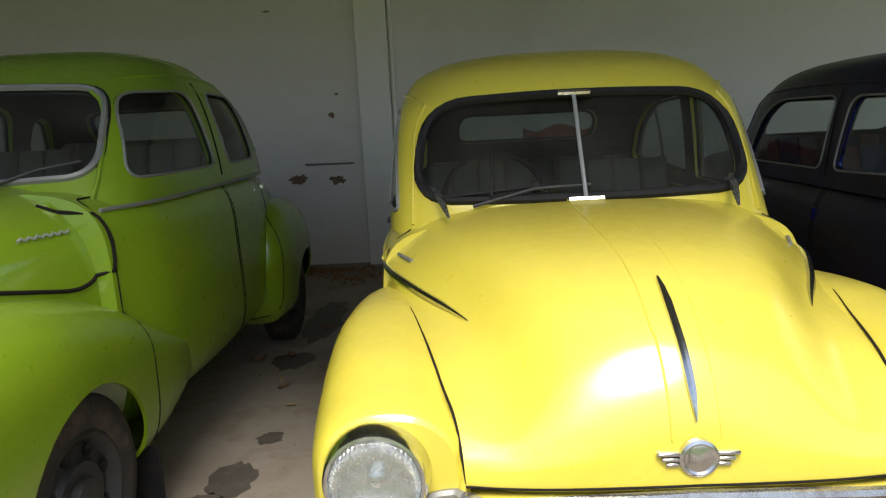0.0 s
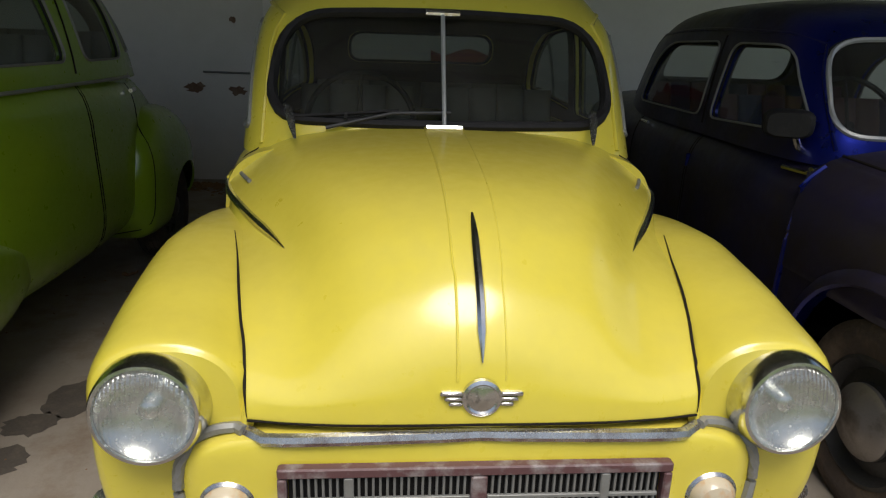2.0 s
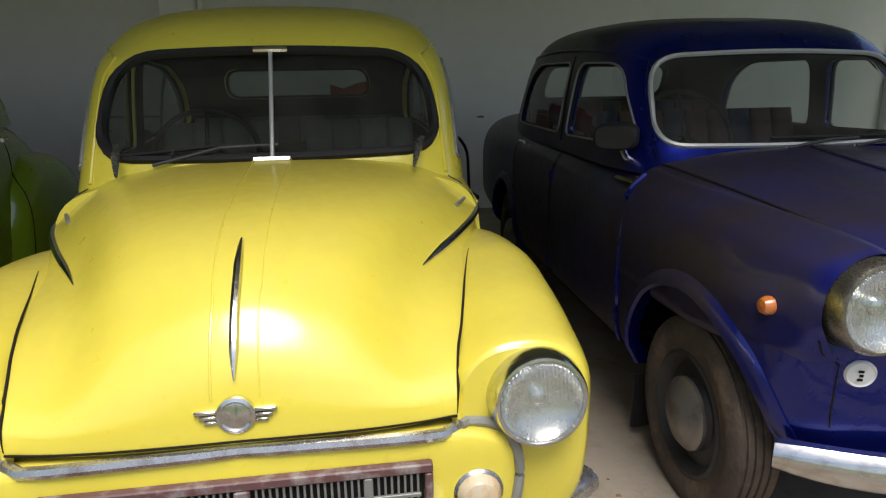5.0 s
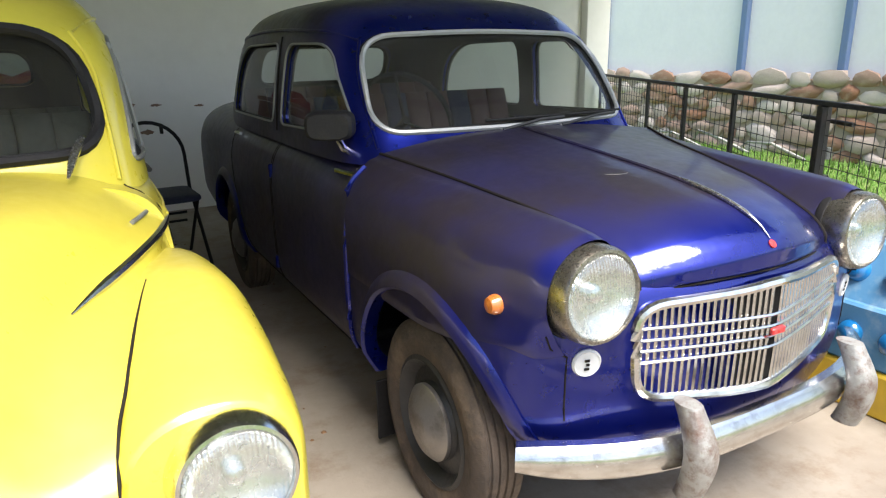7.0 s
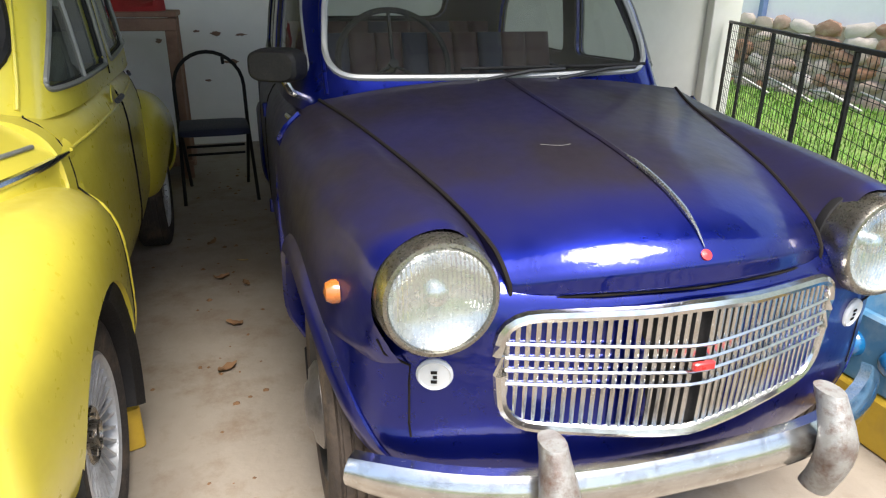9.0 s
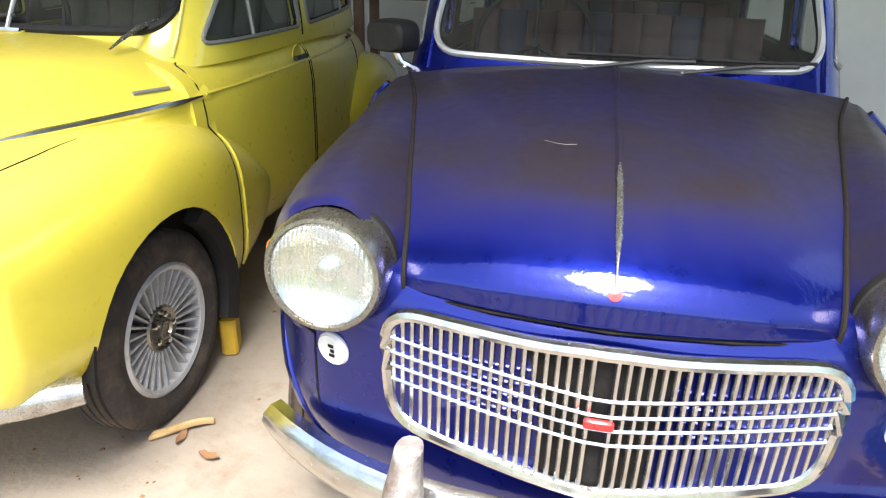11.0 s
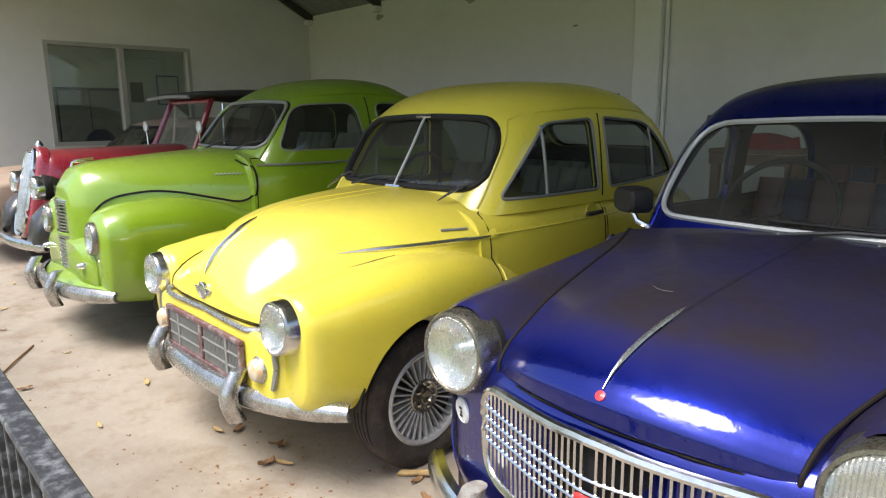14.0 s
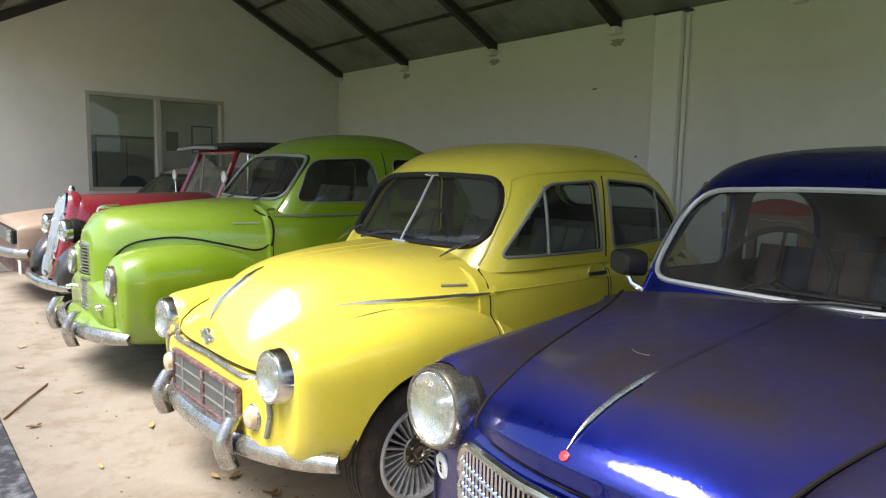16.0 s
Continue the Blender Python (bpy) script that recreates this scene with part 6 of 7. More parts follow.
# ---- tan car ----
def tan_car():
    car = thing("vintage_car", pose(-5.75, 0, 0), "faded tan boxy saloon with rusty paint and twin grille", "car", "parked vintage cars")
    brows = [(-0.08, 0, 0.68, 0.10, 0.26, 0.74, 6, 4), (-0.06, 0, 0.68, 0.14, 0.30, 0.78, 6, 4), (0.1, 0, 0.66, 0.20, 0.34, 0.81, 6, 4), (0.5, 0, 0.64, 0.27, 0.36, 0.82, 6, 4), (1.2, 0, 0.62, 0.32, 0.36, 0.83, 6, 4), (3.0, 0, 0.62, 0.34, 0.36, 0.83, 6, 4), (4.0, 0, 0.62, 0.30, 0.3, 0.78, 5, 4), (4.1, 0, 0.62, 0.2, 0.2, 0.7, 5, 4)]
    outer = loft_y(brows, 40, 44)
    arches = []
    for y in (0.72, 3.2):
        for lo, hi in ((0.5, 1.1), (-1.1, -0.5)):
            arches += [cyl_x(y, 0.33, 0.34, lo, hi), box(lo, hi, y - 0.33, y + 0.33, -0.2, 0.33)]
    part("body", carve(outer, arches, M_TAN), M_TAN, car)
    crows = [(0.90, 1.15, 3.45, 0.74, 6, 5), (1.0, 1.28, 3.38, 0.72, 6, 5), (1.2, 1.5, 3.2, 0.66, 6, 5), (1.33, 1.68, 3.05, 0.61, 5, 4.5), (1.39, 1.85, 2.9, 0.55, 4, 4), (1.42, 2.1, 2.7, 0.4, 3, 3), (1.425, 2.3, 2.5, 0.1, 2.4, 2.4)]
    cab = loft_z(crows, 30, 72)
    skin = Skin(cab)
    ws = round_poly([(-0.66, 0.97, 0.05), (0.66, 0.97, 0.05), (0.57, 1.32, 0.07), (-0.57, 1.32, 0.07)], 5)
    sf = round_poly([(1.55, 0.98, 0.04), (2.28, 0.98, 0.04), (2.25, 1.31, 0.05), (1.80, 1.31, 0.05)], 4)
    sr = round_poly([(2.36, 0.98, 0.04), (3.12, 0.98, 0.05), (2.92, 1.31, 0.06), (2.36, 1.31, 0.05)], 4)
    windows(car, skin, cab, loft_z(crows, 30, 72, 0.028), [("front", ws, M_RUBBER, 0.012), ("side", sf, M_GREYTRIM, 0.008), ("side", sr, M_GREYTRIM, 0.008)], M_TAN, M_GLASSDARK)
    g = part("grille", box(-0.72, 0.72, -0.11, -0.075, 0.62, 0.775, 0.01), M_RUBBER, car, "dark grille with twin headlamps", 0)
    for z in np.linspace(0.64, 0.755, 6):
        part("grille_bar", box(-0.46, 0.46, -0.118, -0.10, z - 0.005, z + 0.005, 0.002), M_GREYTRIM, g, smooth=0)
    for s in (-1, 1):
        part("lamp_glass", box(*sorted((0.48 * s, 0.70 * s)), -0.125, -0.108, 0.635, 0.76, 0.012), M_LENS, g)
        part("corner_lamp", box(*sorted((0.715 * s, 0.765 * s)), -0.11, -0.04, 0.63, 0.765, 0.01), M_RUBBER, car)
        wheel(car, 0.80 * s, 0.72, s, 0.30, 0.16, "disc", "black steel wheel")
        wheel(car, 0.80 * s, 3.2, s, 0.30, 0.16, "disc", "black steel wheel")
    bumper(car, 0.82, -0.17, 0.02, 0.53, 0.10, M_RUSTCHROME, (), "rusty chrome bumper", wrap=5)
    part("front_skirt", loft_y([(-0.10, 0, 0.42, 0.08, 0.10, 0.6, 4, 4), (0.0, 0, 0.42, 0.1, 0.14, 0.76, 4, 4)], 6, 28), M_BROWNTRIM, car, "rusty brown front skirt")
    cabin_fill(car, 1.4, 3.2, 0.62, 0.34, 1.3, 0.95)
    seat(car, -0.6, 0.6, 2.2, 0.6, 1.12, M_SEATGREY, 6)
    steering_wheel(car, -0.3, 1.75, 0.98, 0.19)
    return car


red_car()
tan_car()

# ---- railing along the open front ----
rail = thing("railing", pose(0, -0.925, 0), "black steel railing with a worn flat top rail", "railing")
part("top_rail", box(XL + 0.25, 3.55, -0.0225, 0.0225, 0.885, 0.90, 0.003), M_RAIL, rail, "flat top rail with peeling paint", 0)
part("bottom_rail", box(XL + 0.25, 3.55, -0.018, 0.018, 0.10, 0.125, 0.003), M_RAIL, rail, smooth=0)
_bal = mesh_of("baluster", *box(-0.007, 0.007, -0.007, 0.007, 0.1255, 0.8845, 0.002), M_RAIL, 0)
for x in np.arange(XL + 0.4, 3.5, 0.105):
    b = new("baluster", _bal)
    b.parent = rail
    b.location = (x, 0, 0)
_pst = mesh_of("post", *box(-0.02, 0.02, -0.02, 0.02, 0.0, 0.8845, 0.003), M_RAIL, 0)
for x in np.linspace(XL + 0.3, 3.5, 7):
    b = new("post", _pst)
    b.parent = rail
    b.location = (x, 0, 0)

# ---- mesh fence at the open end ----
FA, FB = Vector((3.55, 0.42, 0)), Vector((6.02, 5.0, 0))
fdir = (FB - FA).normalized()
flen = (FB - FA).length
fence = thing("mesh_fence", Matrix.Translation(FA) @ pose(0, 0, 0, 0, 0, math.degrees(math.atan2(fdir.y, fdir.x))), "dark steel frame fence with square wire mesh", "fence")
part("top_rail", box(0, flen, -0.015, 0.015, 1.00, 1.026, 0.003), M_STEEL, fence, smooth=0)
part("bottom_rail", box(0, flen, -0.015, 0.015, 0.06, 0.09, 0.003), M_STEEL, fence, smooth=0)
for u in (0.02, 0.73, 1.75, 2.60, 3.5, 4.4, flen - 0.03):
    w = 0.026 if abs(u - 0.73) < 0.01 else 0.014
    part("post", box(u - w, u + w, -w, w, 0.0, 0.9995, 0.003), M_STEEL, fence, smooth=0)
latch = part("latch", box(0.69, 0.78, -0.06, -0.02, 0.52, 0.64, 0.008), M_STEEL, fence, "latch plate on the gate post")
part("bolt", rod([(0.55, -0.05, 0.92), (1.0, -0.05, 0.92)], 0.012, 8), M_STEEL, latch)
part("bolt_handle", rod([(0.85, -0.05, 0.92), (0.80, -0.05, 0.82), (0.74, -0.04, 0.78)], 0.009, 8), M_STEEL, latch)
part("padlock", rod([(0.75, -0.06, 0.78), (0.75, -0.06, 0.72)], 0.022, 10), M_GREYTRIM, fence)
_wv = mesh_of("upright_wire", *rod([(0, 0, 0.09), (0, 0, 1.0)], 0.0025, 4), M_STEEL, 0)
for u in np.arange(0.07, flen, 0.078):
    b = new("upright_wire", _wv)
    b.parent = fence
    b.location = (u, 0.004, 0)
_wh = mesh_of("level_wire", *rod([(0.02, 0, 0), (flen - 0.02, 0, 0)], 0.0025, 4), M_STEEL, 0)
for z in np.arange(0.15, 0.98, 0.078):
    b = new("level_wire", _wh)
    b.parent = fence
    b.location = (0, -0.003, z)

# ---- far boundary: rough stone wall with white sheets on blue posts ----
rng = random.Random(4)
stone_wall = setting("stone_wall", box(11.15, 11.6, -4, 16, -0.7, 0.75), M_MORTAR, "rough rubble stone boundary wall")
_stones = []
for k in range(9):
    ring = [[(-0.10 * h * (1 + 0.2 * rng.uniform(-1, 1)), math.cos(q) * 0.5 * s * (1 + 0.2 * rng.uniform(-1, 1)), math.sin(q) * 0.5 * s * (1 + 0.2 * rng.uniform(-1, 1))) for q in np.linspace(0, 2 * math.pi, 8, endpoint=False)] for h, s in ((0, 1.0), (0.6, 0.9), (1.0, 0.55))]
    _stones.append(mesh_of("stone", *tube(ring), M_STONE, 50))
y = 2.4
z = -0.52
count = 0
while z < 0.66 and count < 300:
    hgt = rng.uniform(0.17, 0.26)
    y = 2.2 + rng.uniform(0, 0.2)
    while y < 12.5 and count < 300:
        wd = rng.uniform(0.2, 0.75)
        s = new("stone", rng.choice(_stones))
        s.parent = stone_wall
        s.location = (11.15, y + wd / 2, z + hgt / 2 + rng.uniform(-0.05, 0.05))
        s.scale = (0.5 + rng.uniform(-0.2, 0.3), wd * 1.04, hgt * rng.uniform(0.9, 1.3))
        s.rotation_euler = (rng.uniform(-0.25, 0.25), 0, 0)
        y += wd
        count += 1
    z += hgt
setting("white_boundary_wall", box(11.3, 11.36, -6, 16, 0.755, 4.6), M_WHITEWALL, "tall white sheet screen above the stone wall")
for y in (1.75, 3.45, 5.18, 7.0, 10.45, 12.2):
    setting("boundary_post", box(11.18, 11.298, y - 0.06, y + 0.06, 0.754, 4.6, 0.01), M_BLUEPOST, "blue-painted steel post of the white screen")
for k in range(5):
    a = Vector((10.6, 5.2 + 1.0 * k, -0.46))
    tagged(part("fallen_branch", rod([a, a + Vector((-0.3, 0.4, 0.25)), a + Vector((-0.2, 0.9, 0.22 + 0.1 * (k % 2))), a + Vector((0.1, 1.3, 0.02))], [0.03, 0.025, 0.018, 0.008], 7), M_GREYTRIM), "grey fallen branch lying in the grass by the wall", "branch", "branches by the wall")

# grass beyond the fence
gv, gf = [], []
for k in range(26000):
    x = 4.3 + (rng.random() ** 0.7) * 6.7
    yy = rng.uniform(-2.0, 12.0)
    edge = FA.x + (yy - FA.y) * fdir.x / fdir.y
    if x < edge + 0.25 or (x < 6.9 and yy > 4.9):
        continue
    a, h, w = rng.uniform(0, 6.28), rng.uniform(0.05, 0.14), rng.uniform(0.006, 0.013)
    dx, dy = math.cos(a), math.sin(a)
    o = len(gv)
    gv += [(x - dy * w, yy + dx * w, -0.502), (x + dy * w, yy - dx * w, -0.502), (x + dx * h * 0.5, yy + dy * h * 0.5, -0.50 + h)]
    gf.append((o, o + 1, o + 2))
tagged(part("grass", mesh_of("grass", gv, gf, M_GRASS, 0), M_GRASS), "bright green short grass", "grass", kind="stuff")

# ---- chair ----
def metal_chair():
    c = thing("metal_chair", pose(0.95, 3.58, 0, 0, 0, 2), "folding chair with black tube frame and dark blue seat", "chair")
    part("seat", loft_y([(-0.21, 0, 0.45, 0.012, 0.02, 0.19, 5, 5), (-0.19, 0, 0.45, 0.022, 0.025, 0.215, 5, 5), (0.17, 0, 0.45, 0.022, 0.025, 0.215, 5, 5), (0.20, 0, 0.45, 0.012, 0.02, 0.19, 5, 5)], 10, 24), M_SEATBLUE, c, "dark blue padded seat")
    arch = [(-0.22, 0.16, 0.45)] + [(-0.22 * math.cos(a), 0.20 + 0.03 * math.sin(a), 0.68 + 0.22 * math.sin(a)) for a in np.linspace(0, math.pi, 15)] + [(0.22, 0.16, 0.45)]
    part("back_frame", rod(arch, 0.012, 8), M_RUBBER, c)
    for s in (-1, 1):
        part("leg", rod([(0.22 * s, 0.17, 0.47), (0.225 * s, -0.23, 0.0)], 0.011, 8), M_RUBBER, c)
        part("leg", rod([(0.20 * s, -0.15, 0.43), (0.19 * s, 0.24, 0.0)], 0.011, 8), M_RUBBER, c)
    part("stretcher", rod([(-0.19, 0.21, 0.28), (0.19, 0.21, 0.28)], 0.009, 8), M_RUBBER, c)
    part("stretcher", rod([(-0.19, 0.23, 0.22), (0.19, 0.23, 0.22)], 0.009, 8), M_RUBBER, c)
    part("strap", box(0.09, 0.11, 0.205, 0.235, 0.82, 0.87, 0.004), M_RUBBER, c)


metal_chair()
M_WOOD = material("old_wood", (0.26, 0.15, 0.10), 0.75, spots=(0.16, 0.08, 0.05), scale=9, amount=0.9, bump=0.3)
M_REDCLOTH = material("red_cloth", (0.35, 0.02, 0.02), 0.85, spots=(0.2, 0.01, 0.012), scale=12, bump=0.4)
crate = thing("wooden_stand", pose(0.45, 4.25, 0), "old brown slatted wooden stand against the wall", "stand")
for x in (-0.28, 0.28):
    for y in (-0.2, 0.2):
        part("leg", box(x - 0.035, x + 0.035, y - 0.03, y + 0.03, 0.0, 1.10, 0.006), M_WOOD, crate)
for k in range(4):
    part("slat", box(0.27, 0.305, -0.165 + k * 0.085, -0.115 + k * 0.085, 0.12, 1.095, 0.005), M_WOOD, crate)
for z in (0.1, 1.105):
    part("board", box(-0.33, 0.33, -0.25, 0.25, z, z + 0.035, 0.006), M_WOOD, crate)
part("side_rail", box(-0.325, 0.325, -0.245, -0.205, 1.02, 1.10, 0.004), M_WOOD, crate)
cloth = []
for u in np.linspace(0, 1, 10):
    cloth.append([(0.45 - 0.3 + 0.55 * u, 4.25 + 0.21 * math.sqrt(max(1 - (2 * u - 1) ** 4, 0.02)) * math.cos(a) * (1 + 0.08 * math.sin(3 * a + 7 * u)), 1.141 + max(0.11 * math.sin(a) * (0.8 + 0.3 * math.sin(9 * u + 2 * a)), 0)) for a in np.linspace(0, 2 * math.pi, 20, endpoint=False)])
tagged(part("red_cloth", tube(cloth), M_REDCLOTH), "crumpled red cloth bundle on the wooden stand", "cloth")

# ---- blue display box with glass domes ----
M_BLUEBOX = material("worn_blue_board", (0.10, 0.28, 0.48), 0.6, spots=(0.35, 0.45, 0.52), scale=10, amount=0.8)
M_YELLOWBASE = material("yellow_base", (0.62, 0.40, 0.03), 0.55, spots=(0.4, 0.25, 0.05), scale=8)
M_BLUEGLASS = material("blue_glass", (0.01, 0.16, 0.42), 0.12, coat=0.9, spots=(0.02, 0.25, 0.5), scale=10)
dbox = thing("display_box", pose(2.83, 0, 0), "worn blue stepped box with yellow base and glass domes", "display box")
part("base", box(0.0, 0.62, -0.30, 0.48, 0.0, 0.17, 0.008), M_YELLOWBASE, dbox, "yellow painted base")
part("lower_tier", box(0.02, 0.60, -0.28, 0.46, 0.1705, 0.40, 0.01), M_BLUEBOX, dbox)
part("upper_tier", tube([[(a, y, b) for a, b in ((0.05, 0.401), (0.58, 0.401), (0.58, 0.64), (0.16, 0.60))] for y in (-0.26, 0.44)]), M_BLUEBOX, dbox, smooth=0)
_dome = mesh_of("dome", *revolve([(0.045, 0.0), (0.043, 0.014), (0.032, 0.030), (0.016, 0.038), (0.0, 0.040)], 20, "z"), M_BLUEGLASS, 50)
for y in np.linspace(-0.2, 0.38, 5):
    for pos, rot in (((0.02, y, 0.29), (0, -90, 0)), ((0.104, y + 0.05, 0.50), (0, -62, 0)), ((0.27, y, 0.6105), (0, 0, 0)), ((0.45, y + 0.06, 0.628), (0, 0, 0))):
        d = new("dome", _dome)
        d.parent = dbox
        d.location = pos
        d.rotation_euler = [radians(a) for a in rot]

# ---- side room seen through the window ----
tagged(part("wall_notice", box(RX + 0.001, RX + 0.01, 3.55, 3.80, 1.75, 2.15), M_GREYTRIM, smooth=0), "grey framed notice on the white wall", "notice")
board = thing("notice_board", pose(RX, 4.30, 0), "pale board in a dark frame on the white wall", "board")
part("frame", box(0.001, 0.02, -0.23, 0.23, 1.70, 2.30, 0.004), M_BLUEPOST, board, smooth=0)
part("sheet", box(0.0205, 0.024, -0.2, 0.2, 1.73, 2.27), M_WHITEWALL, board, smooth=0)
tagged(part("tube_lamp", rod([(RX + 0.05, 3.3, 2.6), (RX + 0.05, 4.1, 2.62)], 0.02, 8), M_WHITE_ENAMEL), "unlit fluorescent tube on the wall", "lamp")
cup = thing("glass_cupboard", pose(RX + 1.4, 2.3, 0), "dark glazed cupboard standing in the side room", "cupboard")
part("body", box(-0.3, 0.3, -0.5, 0.6, 0.0, 1.95, 0.01), M_BLACK, cup)
for y in (-0.46, 0.03):
    part("door", box(0.301, 0.32, y, y + 0.47, 0.1, 1.9, 0.004), M_GREYTRIM, cup)
rc = thing("round_chair", pose(XL - 0.75, 1.95, 0), "dark blue office chair behind the window", "chair")
part("backrest", moved(revolve([(0.0, -0.02), (0.2, -0.02), (0.22, 0.0), (0.2, 0.02), (0.0, 0.02)], 24, "x"), pose(0, 0, 1.05)), M_SEATBLUE, rc)
part("stem", rod([(0.0, 0, 0.02), (0, 0, 0.85)], 0.025, 8), M_BLACK, rc)
part("seat", box(-0.05, 0.4, -0.22, 0.22, 0.46, 0.54, 0.03), M_SEATBLUE, rc)

# ---- marks on the walls ----
def flake(x, z, w, h, mat, label, seed, y=YB - 0.004):
    r = random.Random(seed)
    pts = [(x + w * math.cos(a) * r.uniform(0.55, 1.15), z + h * math.sin(a) * r.uniform(0.5, 1.15)) for a in np.linspace(0, 2 * math.pi, 18, endpoint=False)]
    tagged(part("plaster_patch", prism(pts, y - 0.003, y, "y"), mat, smooth=0), label, "wall patch", "marks on the plaster")


M_RAWWALL = material("bare_render", (0.20, 0.12, 0.08), 0.95, spots=(0.30, 0.22, 0.16), scale=20, amount=0.9, bump=0.4)
flake(-1.90, 0.84, 0.10, 0.06, M_RAWWALL, "brown patch of bare render on the plaster wall", 1)
flake(-1.53, 0.82, 0.08, 0.05, M_RAWWALL, "brown patch of bare render on the plaster wall", 2)
flake(-1.54, 1.43, 0.035, 0.03, M_RAWWALL, "small dark hole chipped in the wall", 3)
flake(-1.48, 1.62, 0.018, 0.016, M_RAWWALL, "small dark hole chipped in the wall", 4)
flake(-2.07, 2.38, 0.04, 0.01, M_RAWWALL, "thin dark scratch on the wall", 5)
for k, (x, z) in enumerate(((0.85, 0.95), (1.0, 0.93), (1.2, 0.92), (0.55, 0.88), (1.55, 0.9), (1.1, 0.7), (0.9, 0.55))):
    flake(x, z, 0.03 + 0.015 * (k % 3), 0.012 + 0.01 * (k % 2), M_RAWWALL, "small chip in the white plaster", 10 + k)
tagged(part("conduit", rod([(-1.82, YB - 0.012, 0.98), (-1.36, YB - 0.012, 0.975)], 0.010, 6), M_GREYTRIM), "short grey conduit fixed to the wall", "conduit")
for x in (-5.62, -3.70, -1.79):
    flake(x, EAVE - 0.20, 0.10, 0.05, material("damp_stain", (0.40, 0.36, 0.27), 0.9, scale=8), "damp stain under a rafter foot", int(-x * 10))

# ---- floor clutter ----
def leaf_mesh(seed, l, w, curl):
    r = random.Random(seed)
    rows = []
    for i in range(7):
        u = i / 6
        ww = w * math.sin(math.pi * (0.06 + 0.88 * u)) * r.uniform(0.8, 1.15)
        z = curl * (u - 0.5) ** 2 + 0.004
        rows.append([(l * (u - 0.5), -ww, z + curl * 0.35 * r.uniform(0.5, 1.3)), (l * (u - 0.5), 0, z + 0.002), (l * (u - 0.5), ww, z + curl * 0.35 * r.uniform(0.4, 1.2)), (l * (u - 0.5), 0, z + 0.004)])
    return tube(rows)


_leaves = [mesh_of("leaf", *leaf_mesh(k, 0.085 + 0.012 * (k % 4), 0.015 + 0.005 * (k % 3), 0.025 + 0.012 * (k % 3)), M_LEAF if k % 3 else M_LEAFY, 50) for k in range(8)]
spots = [(-0.165, 0.028), (0.259, 0.048), (0.163, 0.17), (0.78, 0.42), (0.90, 0.36), (-0.106, 0.10), (-0.97, -0.01), (-1.388, 2.19), (-1.26, 1.86), (-1.60, 2.52), (-1.43, 2.58), (-1.35, 2.1), (-1.33, -0.51), (0.13, 0.16), (-4.09, -0.07),
         (0.30, 0.10), (1.05, 2.3), (0.95, 2.1), (1.0, 1.6), (0.9, 2.6), (1.06, 2.0), (-2.6, -0.4), (-3.2, -0.3), (-0.6, -0.35), (-1.8, -0.2), (-5.0, -0.5), (-1.3, 3.1), (-1.28, 3.6), (0.97, 1.25)]
for k, (x, yy) in enumerate(spots):
    l = tagged(new("fallen_leaf", _leaves[(k * 5) % 8]), "dry curled brown leaf on the concrete floor", "leaf", "fallen leaves")
    l.location, l.rotation_euler, l.scale = (x, yy, 0.001), (0, 0, rng.uniform(0, 6.28)), [rng.uniform(0.6, 1.0)] * 3
tagged(part("banana_skin", tube([[(0.70 + 0.14 * u + 0.0 * a, 0.40 + 0.10 * u + 0.018 * math.cos(a) * (1.2 - u), 0.012 + 0.012 * math.sin(a) + 0.02 * math.sin(3 * u) * u) for a in np.linspace(0, 2 * math.pi, 8, endpoint=False)] for u in np.linspace(0, 1, 7)]), M_LEAFY), "pale yellow withered peel by the tyre", "peel")
part_stick = part("stick", rod([(-1.55, -0.62, 0.008), (-1.82, -0.47, 0.012), (-2.09, -0.32, 0.008)], 0.006, 6), M_LEAF)
tagged(part_stick, "thin brown stick lying on the floor", "stick")
tagged(part("wheel_chock", moved(box(-0.028, 0.028, -0.05, 0.05, 0.0, 0.15, 0.008), pose(0.69, 0.90, 0.0, 0, 0, 20)), M_YELLOWBASE), "yellow-painted wooden block by the wheel", "wheel block")
dv, df = [], []
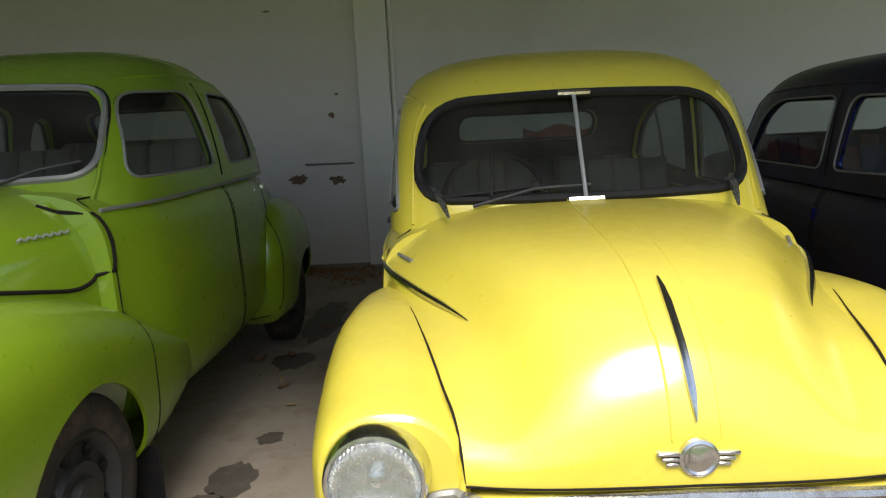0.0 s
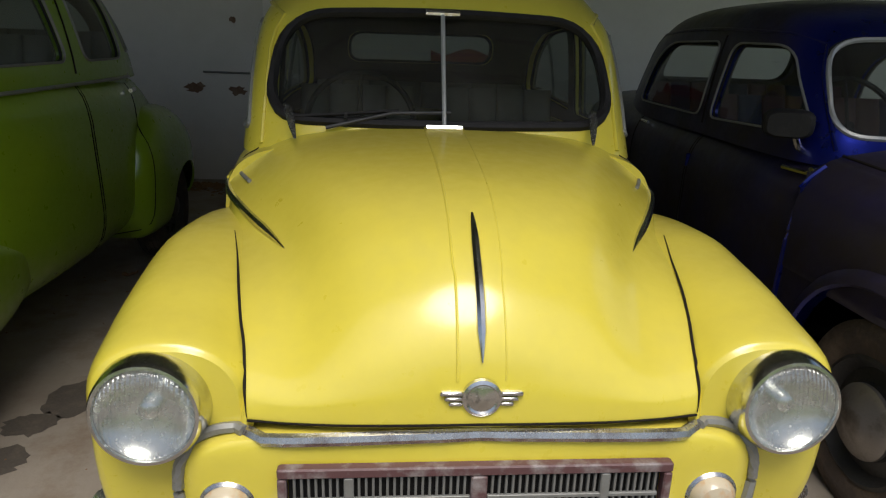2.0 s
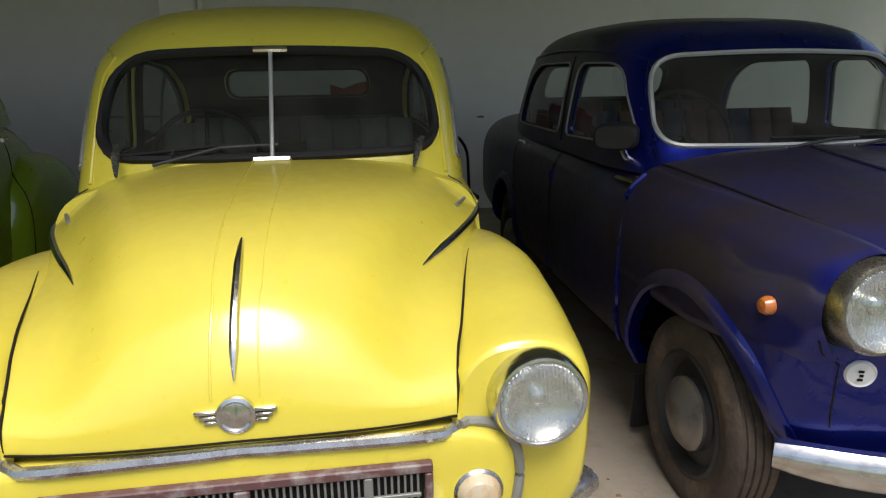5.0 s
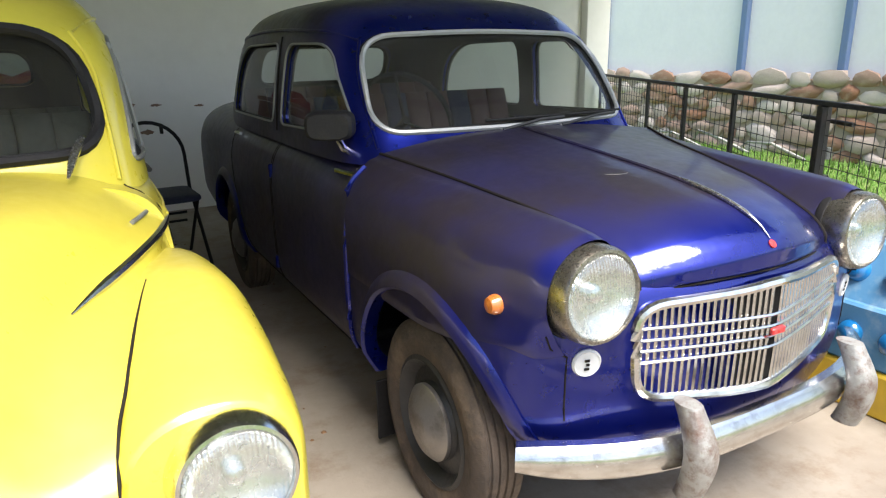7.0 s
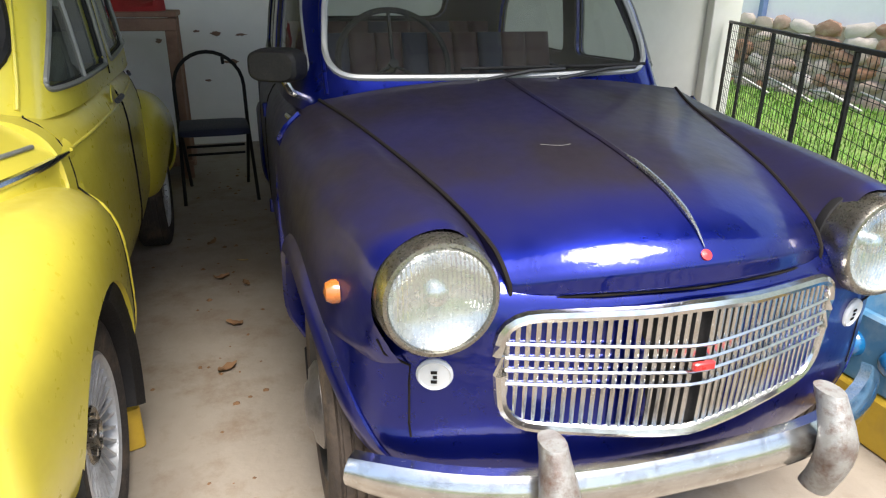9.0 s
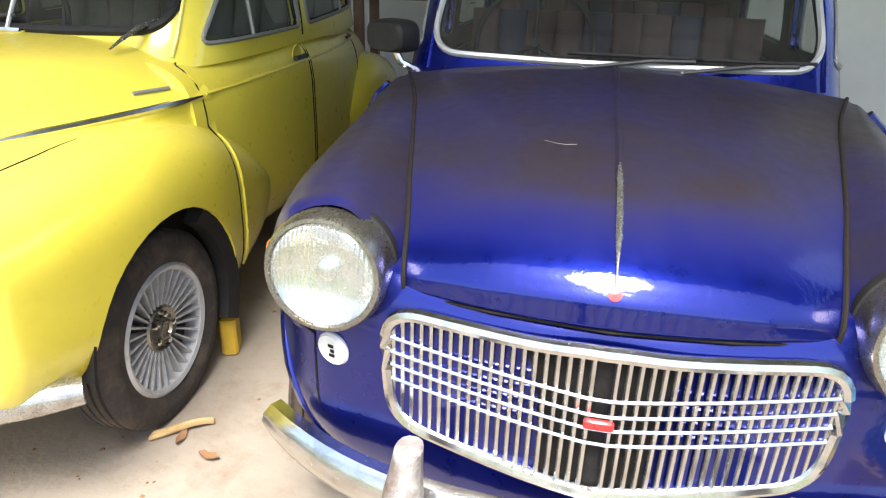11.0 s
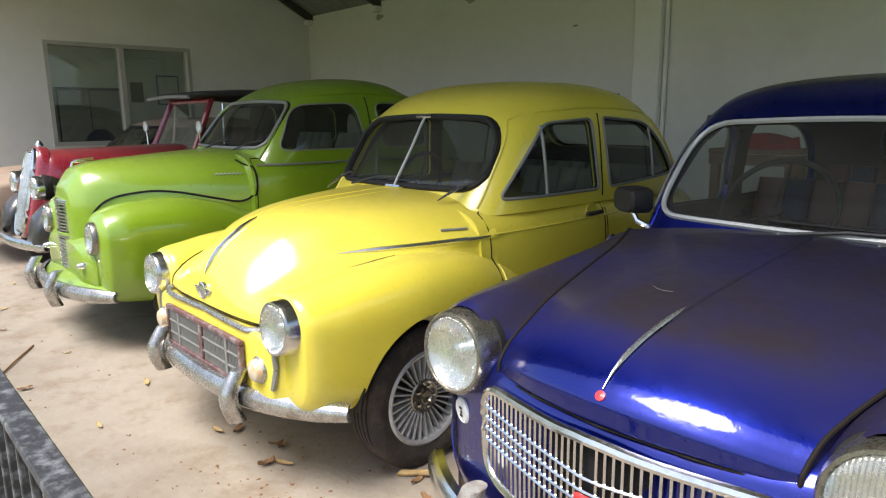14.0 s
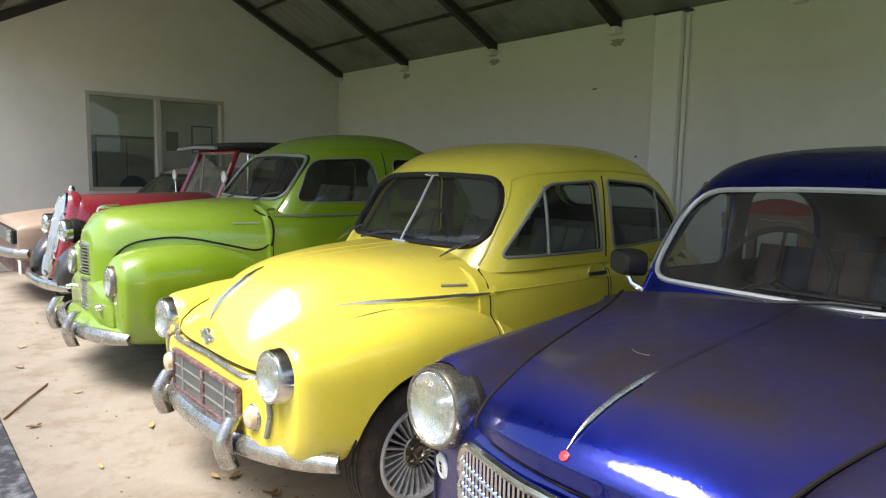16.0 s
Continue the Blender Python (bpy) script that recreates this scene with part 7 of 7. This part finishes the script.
for k in range(1110):
    if k >= 960:
        x, yy, sz = rng.gauss(0.55, 0.28), rng.gauss(-0.1, 0.22), rng.uniform(0.002, 0.008)
    elif k >= 910:
        x, yy, sz = rng.gauss(0.98, 0.10), rng.uniform(0.8, 4.4), rng.uniform(0.004, 0.014)
    elif k < 350:
        x, yy, sz = rng.gauss(-1.7, 0.28), min(5.15, 5.0 - abs(rng.gauss(0, 0.12))), rng.uniform(0.006, 0.03)
    elif k < 480:
        x, yy, sz = rng.gauss(-1.3, 0.15), rng.gauss(4.6, 0.12), rng.uniform(0.006, 0.025)
    else:
        x, yy, sz = rng.uniform(-6, 2.6), rng.uniform(-0.9, 4.8), rng.uniform(0.003, 0.009)
    g = moved(([(-1, -0.7, 0), (1, -0.6, 0), (0.8, 0.8, 0), (-0.9, 0.7, 0), (0.1, 0, 0.8)], [(0, 1, 4), (1, 2, 4), (2, 3, 4), (3, 0, 4), (3, 2, 1, 0)]), Matrix.Translation((x, yy, 0.0005)) @ pose(0, 0, 0, 0, 0, rng.uniform(0, 360)) @ Matrix.Scale(sz, 4))
    o = len(dv)
    dv += g[0]
    df += [tuple(i + o for i in f) for f in g[1]]
tagged(part("floor_debris", mesh_of("floor_debris", dv, df, M_LEAF, 0), M_LEAF), "crumbs of dirt and dry leaf on the floor", "debris", kind="stuff")
# old oil stains, thin films with their own outline
M_OIL = material("oil_stain", (0.10, 0.085, 0.07), 0.6, spots=(0.16, 0.13, 0.10), scale=12, amount=0.9)
for k, (x, yy, a, b) in enumerate(((-1.33, 1.19, 0.10, 0.13), (-1.27, 1.53, 0.06, 0.06), (-1.40, 2.50, 0.12, 0.16), (-1.40, 1.02, 0.09, 0.08), (-1.39, 0.80, 0.08, 0.09), (-1.36, 3.3, 0.14, 0.5))):
    r = random.Random(50 + k)
    pts = [(x + a * math.cos(q) * r.uniform(0.75, 1.15), yy + b * math.sin(q) * r.uniform(0.75, 1.15)) for q in np.linspace(0, 2 * math.pi, 26, endpoint=False)]
    tagged(part("oil_stain", prism(pts, 0.0, 0.0015, "z"), M_OIL, smooth=0), "dark oil stain soaked into the concrete", "stain", "oil stains")
